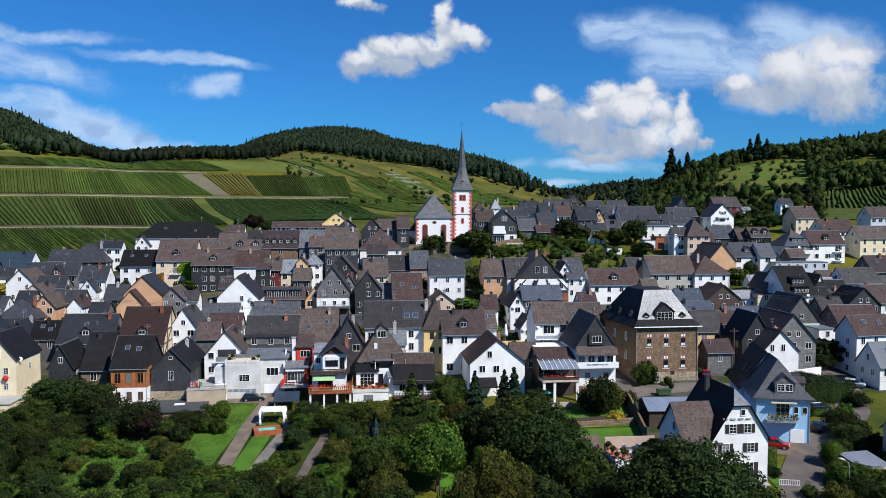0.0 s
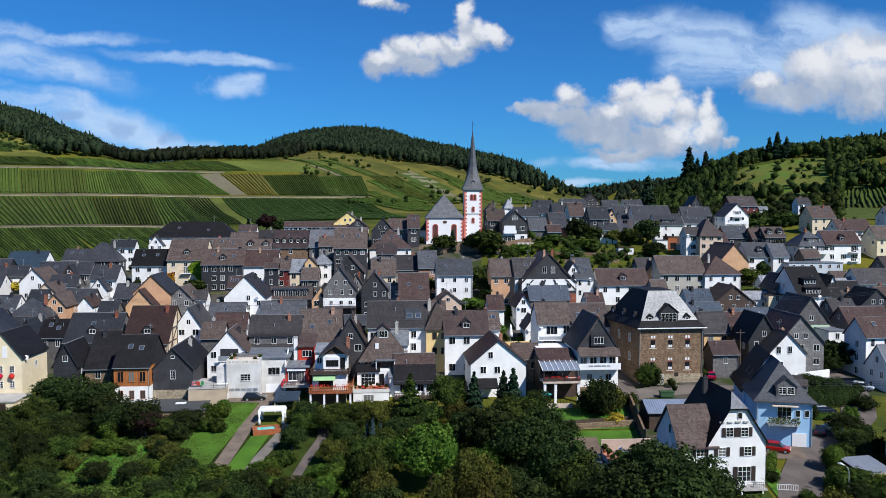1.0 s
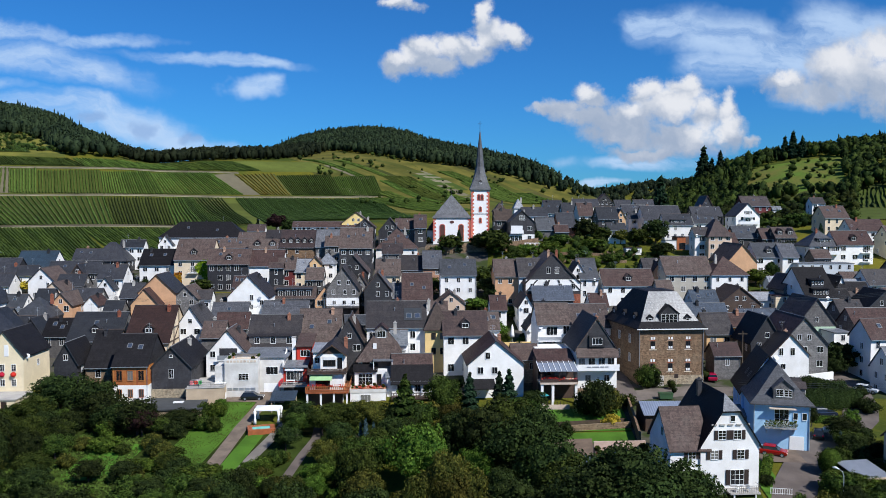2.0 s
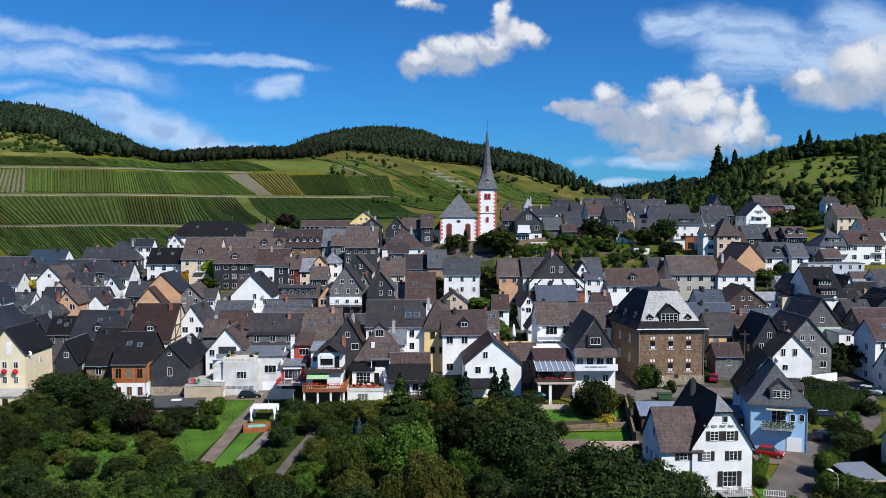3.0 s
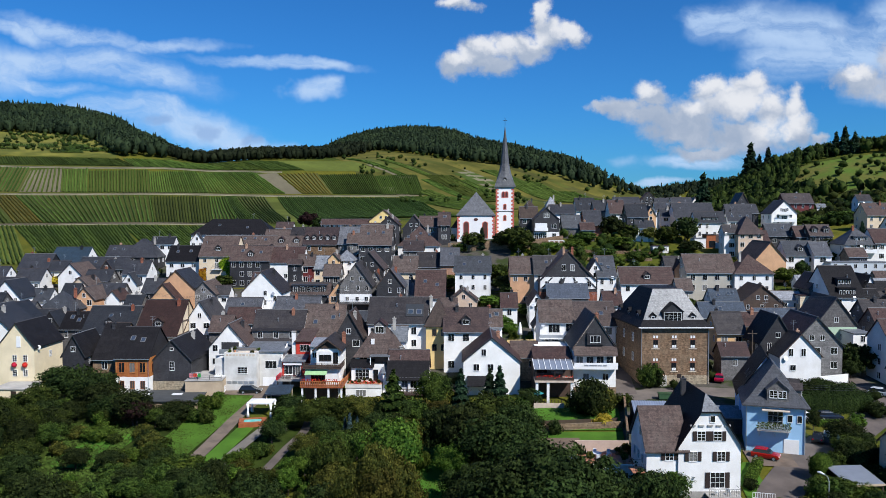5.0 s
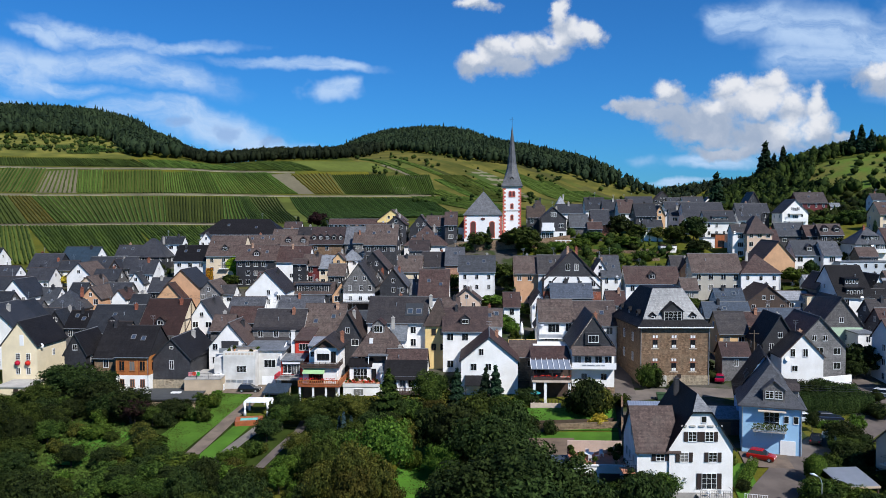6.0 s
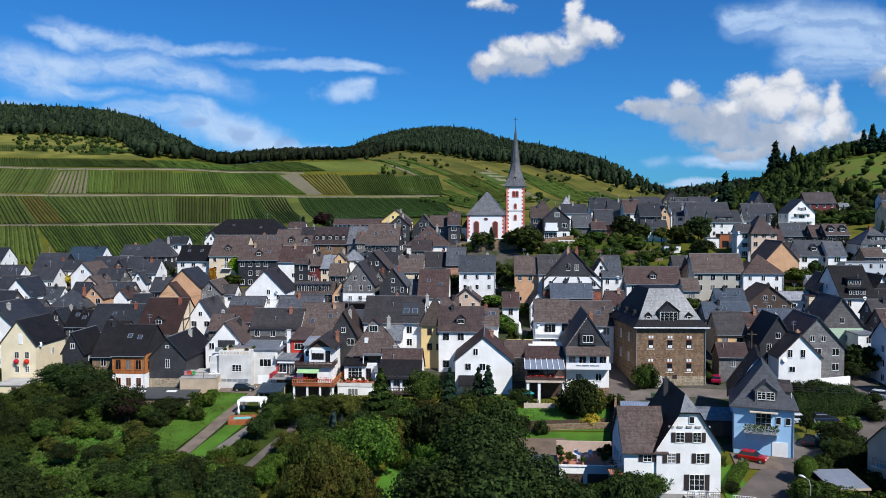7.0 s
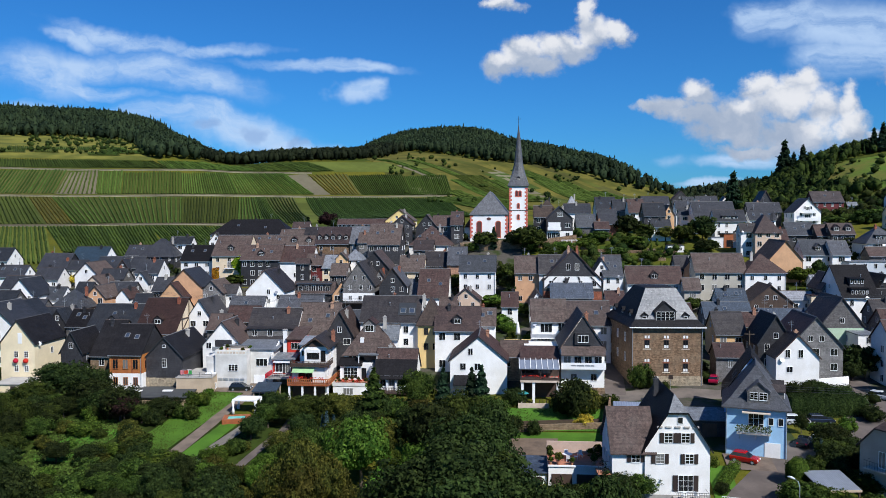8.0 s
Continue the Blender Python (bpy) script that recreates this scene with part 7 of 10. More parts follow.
rack = thing("drying_rack", terrace.matrix_basis @ pose(-2.9, 1.6, 4.45), "metal drying rack hung with coloured washing", "drying rack")
frame_bars = Shape()
for y in (-0.5, 0.5):
    frame_bars.tube([(-1.3, y, 0.0), (-1.0, -y, 1.1), (1.0, -y, 1.1), (1.3, y, 0.0)], 0.025)
part("frame", frame_bars.data("frame", GREY_METAL), rack)
for x, y, w_, h_, name, tone in ((-0.8, -0.5, 0.6, 0.8, "pink_cloth", (0.55, 0.20, 0.24)), (0.0, -0.5, 0.7, 0.7, "red_cloth", (0.50, 0.03, 0.03)), (0.75, -0.45, 0.6, 0.75, "green_cloth", (0.05, 0.35, 0.10)), (0.3, 0.5, 0.9, 0.7, "pale_cloth", (0.6, 0.5, 0.5))):
    cloth(rack, x, y, 1.1, w_, h_, material(name, tone, 0.9, 0.08))
box_part("panel_roof", terrace, 0.2, 2.2, 3.0, 6.5, 4.47, 4.6, WHITE_PAINT)

# ---- garages with a sun terrace on top ----
gar = thing("garage", pose(25.0, 112.3, 8.6, 0, 0, 7), "white garage block with a terracotta sun terrace", "garage")
part("wall", Shape().box(-2.8, 5.0, 0, 5.4, -0.6, 3.6).data("wall", WALLS["white"]), gar)
box_part("paving", gar, -2.8, 5.0, 0, 5.4, 3.6, 3.7, TERRACOTTA)
box_part("rear_wall", gar, -2.8, 5.0, 5.4, 5.7, 0.0, 5.5, WALLS["pink"])
box_part("coping", gar, -2.9, 5.1, -0.15, 0.15, 3.6, 3.8, WHITE_PAINT)
for x in (-2.4, 1.0):
    box_part("garage_opening", gar, x, x + 2.8, -0.05, 0.02, 0.2, 2.6, WALLS["brownwood"])
shed2 = thing("shed", pose(20.3, 112.2, 8.5, 0, 0, 7), "small white shed with a grey metal roof", "shed")
part("wall", Shape().box(-1.9, 1.7, 0, 5, -0.5, 2.7).data("wall", WALLS["white"]), shed2)
part("roof", Shape().prism([(-0.3, 2.6), (-0.3, 2.75), (5.3, 3.4), (5.3, 3.25)], "x", -2.2, 1.9).data("roof", ROOFS["blueslate"]), shed2)
box_part("door", shed2, -0.3, 1.0, -0.05, 0.02, 0, 2.1, BROWN_PAINT)


def garden_chair(x, y, z, turn):
    c = thing("garden_chair", pose(x, y, z, 0, 0, turn), "white plastic garden chair outdoors", "chair", "terrace chairs")
    box_part("seat", c, -0.25, 0.25, -0.25, 0.25, 0.42, 0.46, WHITE_PAINT)
    box_part("backrest", c, -0.25, 0.25, 0.22, 0.27, 0.46, 0.95, WHITE_PAINT)
    for lx in (-0.21, 0.21):
        for ly in (-0.21, 0.21):
            box_part("leg", c, lx - 0.03, lx + 0.03, ly - 0.03, ly + 0.03, 0, 0.42, WHITE_PAINT)


for x, y, turn in ((23.4, 115.2, 100), (24.4, 116.5, 10), (25.8, 115.4, -80), (24.8, 114.2, 170), (26.4, 116.6, 20)):
    garden_chair(x, y, 12.3, turn)
table = thing("garden_table", pose(24.6, 115.4, 12.3), "white round garden table on the terrace", "table")
part("tabletop", Shape().tube([(0, 0, 0.70), (0, 0, 0.75)], 0.7, 14).data("tabletop", WHITE_PAINT), table)
part("leg", Shape().tube([(0, 0, 0), (0, 0, 0.7)], 0.05, 8).data("leg", WHITE_PAINT), table)

for lx, ly, turn in ((0.6, -1.0, 20), (2.2, -0.9, -30)):
    p = wh.matrix_basis @ Vector((lx, ly, 1.95))
    c = garden_chair(p.x, p.y, p.z, turn + 180)

# ---- the gazebo, the pool, the carport ----
gz = thing("gazebo", pose(-33.4, 135.2, 10.95, 0, 0, 7), "white fabric gazebo with tied curtains", "gazebo")
part("canopy", Shape().add([(-2.2, -1.6, 2.5), (2.2, -1.6, 2.5), (2.2, 1.6, 2.5), (-2.2, 1.6, 2.5), (-2.2, -1.6, 2.75), (2.2, -1.6, 2.75), (2.2, 1.6, 2.75), (-2.2, 1.6, 2.75), (0, 0, 3.15)],
                           [(3, 2, 1, 0), (0, 1, 5, 4), (1, 2, 6, 5), (2, 3, 7, 6), (3, 0, 4, 7), (4, 5, 8), (5, 6, 8), (6, 7, 8), (7, 4, 8)]).data("canopy", WHITE_PAINT), gz)
for x in (-2.05, 2.05):
    for y in (-1.45, 1.45):
        part("post", Shape().tube([(x, y, 0), (x, y, 2.5)], 0.06).data("post", WHITE_PAINT), gz)
        part("curtain", Shape().tube([(x, y, 0.2), (x, y, 1.0), (x, y, 1.3), (x, y, 2.5)], [0.3, 0.22, 0.12, 0.3], 8).data("curtain", WHITE_PAINT, True), gz)
pool = thing("swimming_pool", pose(-33.3, 130.9, 10.35, 0, 0, 20), "small raised pool in a reddish wooden surround", "pool")
WATER = material("pool_water", (0.10, 0.50, 0.42), 0.06, 0.05, 2, 0.5, 0.05, spec=0.6)
surround = Shape()
lattice(surround, [-2.3, -1.5, 1.5, 2.3], [-1.7, -1.1, 1.1, 1.7], 0.0, -1.0, {(1, 1)})
surround.verts = [(x, z, -y) for x, y, z in surround.verts]
part("surround", surround.data("surround", WALLS["wood"]), pool)
box_part("water", pool, -1.5, 1.5, -1.1, 1.1, 0.2, 0.85, WATER)
cp = thing("carport", pose(-31.9, 140.8, 11.6, 0, 0, 7), "timber carport with a sloping dark roof", "carport")
part("roof", Shape().prism([(-1.6, 2.3), (-1.6, 2.45), (2.4, 3.3), (2.4, 3.15)], "x", -2.6, 2.0).data("roof", ROOFS["blueslate"]), cp)
for x in (-2.3, 1.7):
    for y, h in ((-1.2, 2.35), (2.1, 3.0)):
        box_part("post", cp, x - 0.09, x + 0.09, y - 0.09, y + 0.09, -0.3, h, WALLS["tan"])

# ---- the lean-to roof near the lane ----
lean = thing("shelter", pose(58.0, 112.2, 10.0, 0, 0, 14), "open shelter with a corrugated grey metal roof", "shelter")
waves = Shape()
pts = [(-2.5 + 5.0 * i / 34, 0.05 * (i % 2)) for i in range(35)]
waves.add([(x, y, 2.6 + 0.16 * y + z) for y in (-2.5, 2.6) for x, z in pts] + [(x, y, 2.52 + 0.16 * y + z) for y in (-2.5, 2.6) for x, z in pts],
          [(i, i + 1, 35 + i + 1, 35 + i) for i in range(34)] + [(70 + i, 105 + i, 105 + i + 1, 70 + i + 1) for i in range(34)] + [(i, 70 + i, 71 + i, i + 1) for i in range(34)])
part("roof", waves.data("roof", GREY_METAL), lean)
box_part("fascia", lean, -2.5, 2.5, -2.6, -2.5, 1.95, 2.2, WALLS["tan"])
for x in (-2.3, 2.3):
    for y in (-2.3, 2.4):
        box_part("post", lean, x - 0.1, x + 0.1, y - 0.1, y + 0.1, -0.4, 2.3 + 0.1 * y, WALLS["brownwood"])
box_part("rear_boarding", lean, -2.4, 2.4, 2.4, 2.5, -0.4, 2.7, WALLS["brownwood"])

# ---- the houses beside the upper lane ----
def corner_house(x, y, rot, w, d, h, rise, roof, base, **more):
    """A white house whose near left corner stands at x, y."""
    c, s_ = math.cos(radians(rot)), math.sin(radians(rot))
    return house("E", x + c * w / 2, y + s_ * w / 2, base, rot, w, d, h, rise, "white", roof, **more)


tall_house = corner_house(80.2, 159.7, 16, 9.5, 6.0, 9.0, 3.4, "brown", 14.4, sk=2, side=0)
for z in (6.6, 3.9, 1.2):
    window(tall_house, -4.75, 2.4, z, -90, 0.8, 1.1)
lane_house = corner_house(80.5, 151.2, 10, 9.0, 6.8, 5.2, 4.0, "blueslate", 13.4, sk=1, side=0)
for y, z in ((2.0, 3.0), (4.9, 3.0), (3.4, 5.8), (4.9, 0.5)):
    window(lane_house, -4.5, y, z, -90, 0.8, 1.3)
corner = thing("house", pose(65.4, 111.9, 9.6, 0, 0, -52), "white house greyed for shade, with a dark half-hipped roof", "house", "village houses")
KW, KE, KR, KC = 5.0, 7.0, 5.6, 0.42
ka = KW * (1 - KC)
# White wall given a grey-beige colour that carries its shade.
part("wall", Shape().prism([(-KW, 0), (KW, 0), (KW, KE), (ka, KE + KR * KC), (-ka, KE + KR * KC), (-KW, KE)], "y", 0, 10).data("wall", WALLS["greybeige"]), corner)
kt = Shape()
kl, kc, kz = KE - 0.4 * KR / KW, KE + KR * KC, KE + KR
top = [(-KW - 0.4, -0.3, kl), (-ka, -0.3, kc), (ka, -0.3, kc), (KW + 0.4, -0.3, kl), (0, 3.0, kz), (0, 10.3, kz), (-KW - 0.4, 10.3, kl), (KW + 0.4, 10.3, kl)]
kt.add(top + [(x, y, z + 0.18) for x, y, z in top], [(8, 14, 13, 12, 9)[::-1], (11, 10, 12, 13, 15)[::-1], (9, 12, 10)[::-1], (0, 6, 5, 4, 1), (3, 2, 4, 5, 7), (1, 4, 2), (0, 1, 9, 8), (1, 2, 10, 9), (2, 3, 11, 10), (6, 0, 8, 14), (3, 7, 15, 11), (5, 6, 14, 13), (7, 5, 13, 15)])
part("roof", kt.data("roof", ROOFS["slate"]), corner)
for x, z, w_, h_ in ((-1.9, 4.6, 0.8, 1.9), (-0.4, 4.6, 0.8, 1.9), (2.4, 4.6, 1.0, 1.4), (2.6, 1.4, 1.2, 1.4)):
    window(corner, x, -0.02, z, 0, w_, h_)
perch = box_part("balcony", corner, -3.6, 0.6, -1.3, -0.02, 4.3, 4.45, CONCRETE)
part("rail", Shape().tube([(-3.55, -0.1, 5.4), (-3.55, -1.25, 5.4), (0.55, -1.25, 5.4), (0.55, -0.1, 5.4)], 0.03).data("rail", DARK_METAL), perch)
for i in range(12):
    part("baluster", once("baluster", lambda: None), perch, pose(-3.5 + i * 0.365, -1.25, 4.45))
box_part("door", corner, -3.4, -2.3, -0.06, 0.02, 0.3, 2.4, BROWN_PAINT)
railing = thing("railing", pose(45.6, 108.3, float(ground(45.6, 108.3)), 0, 0, -6), "white metal garden railing beside the lane", "railing")
for i in range(10):
    part("baluster", once("white_baluster", lambda: Shape().box(-0.03, 0.03, -0.03, 0.03, -0.1, 1.0).data("baluster", WHITE_PAINT)), railing, pose(-1.35 + 0.3 * i, 0, 0))
for z in (0.25, 0.95):
    box_part("rail", railing, -1.4, 1.4, -0.05, -0.03, z, z + 0.07, WHITE_PAINT)
garden_wall(60.2, 131.5, 63.5, 131.9, 1.0, WALLS["white"], "low white fence wall beside the lane")


# ---- the low roof between the two houses ----
link = thing("outbuilding", pose(45.6, 131.0, float(ground(45.6, 131.0)) - 0.4, 0, 0, 4), "low outbuilding with a blue-grey metal roof", "outbuilding")
part("wall", Shape().box(-3.6, 3.4, 0, 4.4, 0, 2.9).data("wall", WALLS["slatedark"]), link)
part("roof", Shape().prism([(-0.3, 2.9), (-0.3, 3.05), (4.7, 3.9), (4.7, 3.75)], "x", -3.9, 3.7).data("roof", ROOFS["light"]), link)
box_part("door", link, -1.2, 1.0, -0.05, 0.02, 0.3, 2.5, WALLS["brownwood"])

# ---- the barn behind the white house, a container and a road sign ----
barn = thing("barn", pose(35.4, 131.5, float(ground(35.4, 131.5)) - 0.3, 0, 0, 5), "dark timber barn with a corrugated blue-grey roof", "barn")
part("wall", Shape().prism([(0, 0), (6.0, 0), (6.0, 3.1), (3.0, 4.4), (0, 3.1)], "x", -3.8, 3.8).data("wall", WALLS["brownwood"]), barn)
ribs = [(-4.2 + 8.4 * i / 42, 0.05 * (i % 2)) for i in range(43)]
for name, y0, z0, y1, z1 in (("front_roof", -0.45, 3.0, 3.0, 4.55), ("rear_roof", 3.0, 4.55, 6.45, 3.0)):
    top = [(x, y, z + r) for y, z in ((y0, z0), (y1, z1)) for x, r in ribs]
    k = len(top)
    cover = Shape().add(top + [(x, y, z - 0.1) for x, y, z in top], [(i, i + 1, 44 + i, 43 + i) for i in range(42)] + [(k + i, k + 43 + i, k + 44 + i, k + i + 1) for i in range(42)] + [(i, k + i, k + i + 1, i + 1) for i in range(42)])
    part(name, cover.data(name, material("corrugated_sheet", (0.23, 0.27, 0.34), 0.4, 0.1, 6, 0.5, 0.05, 0.3)), barn)
box_part("door", barn, -1.4, 1.2, -0.06, 0.02, 0.3, 2.6, BROWN_PAINT)
bin_box = thing("container", pose(38.2, 147.6, float(ground(38.2, 147.6)) + 0.05, 0, 0, 4), "dark green steel waste container by the lane", "container")
GREEN_STEEL = material("dark_green_steel", (0.035, 0.085, 0.035), 0.5, 0.12, 6, 0.8, 0.05)
part("body", Shape().prism([(-1.15, 0.12), (1.15, 0.12), (1.3, 1.1), (-1.3, 1.1)], "y", -0.6, 0.6).data("body", GREEN_STEEL), bin_box)
box_part("lid", bin_box, -1.35, 1.35, -0.65, 0.65, 1.1, 1.2, GREEN_STEEL)
for x in (-0.9, 0.9):
    part("wheel", Shape().tube([(x, -0.5, 0.1), (x, 0.5, 0.1)], 0.1, 8).data("wheel", DARK_METAL), bin_box)
sign = thing("road_sign", pose(41.5, 154.0, float(ground(41.5, 154.0))), "dark road sign on a thin grey post", "sign")
part("post", Shape().tube([(0, 0, -0.2), (0, 0, 2.9)], 0.04, 6).data("post", GREY_METAL), sign)
box_part("plate", sign, -0.4, 0.4, -0.08, -0.05, 2.1, 2.9, BROWN_PAINT)

# ---- garden things on the slope below the church ----
tent = thing("tent", pose(23.5, 284.0, float(ground(23.5, 284.0)), 0, 0, 10), "small white party tent in a garden", "tent")
part("canopy", Shape().add([(-1.6, -1.6, 2.0), (1.6, -1.6, 2.0), (1.6, 1.6, 2.0), (-1.6, 1.6, 2.0), (0, 0, 3.1)], [(3, 2, 1, 0), (0, 1, 4), (1, 2, 4), (2, 3, 4), (3, 0, 4)]).data("canopy", WHITE_PAINT), tent)
for x in (-1.5, 1.5):
    for y in (-1.5, 1.5):
        part("post", Shape().tube([(x, y, 0), (x, y, 2.0)], 0.05, 6).data("post", WHITE_PAINT), tent)
pergola = thing("pergola", pose(18.0, 265.4, float(ground(18.0, 265.4)), 0, 0, 6), "white timber pergola on a garden terrace", "pergola")
for x in (-2.4, -0.8, 0.8, 2.4):
    for y in (0, 1.8):
        box_part("post", pergola, x - 0.07, x + 0.07, y - 0.07, y + 0.07, -0.2, 2.3, WHITE_PAINT)
for y in (0, 1.8):
    box_part("beam", pergola, -2.7, 2.7, y - 0.06, y + 0.06, 2.3, 2.45, WHITE_PAINT)
tarp = thing("tarpaulin", pose(43.1, 278.0, float(ground(43.1, 278.0)), 0, 0, -8), "blue tarpaulin over a heap in a garden", "tarpaulin")
part("sheet", Shape().prism([(-1.2, 0), (1.2, 0), (0.7, 0.9), (-0.1, 1.2), (-0.8, 0.8)], "y", -0.8, 0.8).data("sheet", material("blue_tarpaulin", (0.03, 0.16, 0.45), 0.4, 0.1)), tarp)
for k, (x, y, w, d) in enumerate(((10.8, 268.0, 5.0, 4.0), (22.2, 267.4, 6.0, 4.0), (38.1, 267.0, 6.5, 5.0), (45.4, 266.5, 5.0, 4.0), (14.6, 271.6, 5.0, 3.0), (30.4, 266.0, 5.0, 4.0), (33.4, 260.6, 7.0, 4.0), (26.0, 258.6, 6.0, 4.0), (49.0, 262.0, 6.0, 4.0))):
    bed = sheet("garden_bed", np.linspace(x - w / 2, x + w / 2, 5), np.linspace(y - d / 2, y + d / 2, 4), 0.16, (SOIL, LAWN, ROUGH_GRASS)[k % 3])
    tagged(bed, ("dug earth bed in a terraced garden", "bright green lawn plot in a terraced garden", "weedy plot in a terraced garden")[k % 3], "garden bed", kind="structure")
for x0, y0, x1, y1 in ((8.5, 266.0, 26.0, 264.0), (27.0, 263.0, 52.0, 264.5), (20.0, 256.0, 48.0, 258.0)):
    garden_wall(x0, y0, x1, y1, 0.9, WALLS["stone"], "low quarry stone terrace wall in a garden")

# ---- cars ----
def car(x, y, turn, paint, label, high=1.48, long=4.1):
    """A hatchback: body, glasshouse, wheels, lamps."""
    g = float(ground(x, y))
    c = thing("car", pose(x, y, g + 0.06, 0, 0, turn), label, "car", "parked cars")
    hw, L = 0.86, long / 2
    def loft(rows):
        s = Shape()
        v, f = [], []
        for z, x0, x1, w in rows:
            v += [(x0, -w, z), (x1, -w, z), (x1, w, z), (x0, w, z)]
        f = [(3, 2, 1, 0), tuple(4 * len(rows) - 4 + i for i in range(4))]
        for r in range(len(rows) - 1):
            f += [(4 * r + i, 4 * r + (i + 1) % 4, 4 * r + 4 + (i + 1) % 4, 4 * r + 4 + i) for i in range(4)]
        return s.add(v, f)
    part("body", loft([(0.22, -L + 0.1, L - 0.12, hw - 0.06), (0.5, -L, L, hw), (0.78, -L + 0.03, L - 0.12, hw), (0.92, -L + 0.12, L * 0.52, hw - 0.05)]).data("body", paint), c)
    part("cabin", loft([(0.88, -L + 0.1, L * 0.5, hw - 0.06), (high - 0.08, -L + 0.45, L * 0.12, hw - 0.2)]).data("cabin", GLASS), c)
    part("roof", loft([(high - 0.1, -L + 0.42, L * 0.14, hw - 0.18), (high, -L + 0.55, L * 0.02, hw - 0.26)]).data("roof", paint), c)
    for wx in (-L * 0.62, L * 0.62):
        for wy in (-hw + 0.08, hw - 0.08):
            tyre = part("wheel", once("tyre", lambda: Shape().tube([(0, -0.1, 0), (0, 0.1, 0)], 0.31, 16).data("wheel", TYRE)), c, pose(wx, wy, 0.28))
            part("rim", once("rim", lambda: Shape().tube([(0, -0.115, 0), (0, 0.115, 0)], 0.19, 12).data("rim", GREY_METAL)), tyre)
    for wy in (-0.6, 0.6):
        box_part("headlight", c, L - 0.1, L - 0.01, wy - 0.16, wy + 0.16, 0.55, 0.7, WHITE_PAINT)
        box_part("tail_light", c, -L - 0.005, -L + 0.06, wy - 0.12, wy + 0.12, 0.6, 0.82, RED_PAINT)
    return c


TYRE = material("rubber", (0.02, 0.02, 0.02), 0.85, 0.1)


def car_paint(name, colour):
    m = material(name, colour, 0.25, 0.02, 3, 0.5, 0.0)
    m.node_tree.nodes["Principled BSDF"].inputs["Coat Weight"].default_value = 0.6
    return m


RED_PAINT, BLACK_PAINT = car_paint("red_car_paint", (0.36, 0.004, 0.018)), car_paint("black_car_paint", (0.012, 0.013, 0.016))
SILVER_PAINT, NAVY_PAINT = car_paint("silver_car_paint", (0.60, 0.62, 0.64)), car_paint("navy_car_paint", (0.02, 0.028, 0.05))
car(49.2, 122.0, -25, RED_PAINT, "red hatchback parked before the blue house", 1.5, 3.9)
car(-39.4, 145.0, 8, BLACK_PAINT, "black estate car parked before the white house", 1.5, 4.3)
car(58.7, 129.6, 70, BLACK_PAINT, "black car parked beside the lane")
car(63.5, 139.5, 5, NAVY_PAINT, "dark blue car parked in a yard")
car(59.7, 138.8, 5, SILVER_PAINT, "silver car parked in a yard")
car(76.8, 153.6, -35, SILVER_PAINT, "silver car parked beside the lane")
car(49.8, 159.5, 78, RED_PAINT, "red car parked beside the stone house")
car(-98.0, 196.0, 10, NAVY_PAINT, "dark blue car parked in a village street")
car(-103.0, 196.5, 10, RED_PAINT, "red car parked in a village street")
car(86.5, 178.0, 0, RED_PAINT, "red car parked by a garage")

# ---- plants ----
def card_mesh(centres, outward, sizes, rng, droop=0.0):
    """Many small leaf sprays, each a pointed scrap of its own."""
    k = len(centres)
    n = outward + rng.normal(0, 0.36, (k, 3))
    n /= np.linalg.norm(n, axis=1)[:, None] + 1e-9
    a = np.cross(n, rng.normal(0, 1, (k, 3)))
    a /= np.linalg.norm(a, axis=1)[:, None] + 1e-9
    b = np.cross(n, a)
    s = sizes[:, None]
    v = np.stack([centres - a * s, centres - b * s * 0.8 + a * s * 0.4 - n * s * 0.15, centres + b * s * 0.8 + a * s * (0.7 - droop)], 1)
    return v.reshape(-1, 3), np.arange(3 * k).reshape(-1, 3)


def ball(centre, radius, rng, nu=8, nv=5, rough=0.12):
    """A lumpy hull."""
    th = np.linspace(0.12, math.pi - 0.12, nv)
    ph = np.arange(nu) * 2 * math.pi / nu
    T, Pm = np.meshgrid(th, ph, indexing="ij")
    r = 1 + rng.normal(0, rough, T.shape)
    v = np.stack([np.sin(T) * np.cos(Pm) * r, np.sin(T) * np.sin(Pm) * r, np.cos(T) * r], -1) * np.asarray(radius) + np.asarray(centre)
    i, j = np.meshgrid(np.arange(nv - 1), np.arange(nu), indexing="ij")
    q = np.stack([i * nu + j, (i + 1) * nu + j, (i + 1) * nu + (j + 1) % nu, i * nu + (j + 1) % nu], -1).reshape(-1, 4)
    return v.reshape(-1, 3), np.concatenate([q[:, (0, 1, 2)], q[:, (0, 2, 3)]])


def join(pieces):
    vs, fs, k = [], [], 0
    for v, f in pieces:
        vs.append(v)
        fs.append(f + k)
        k += len(v)
    return np.concatenate(vs), np.concatenate(fs)


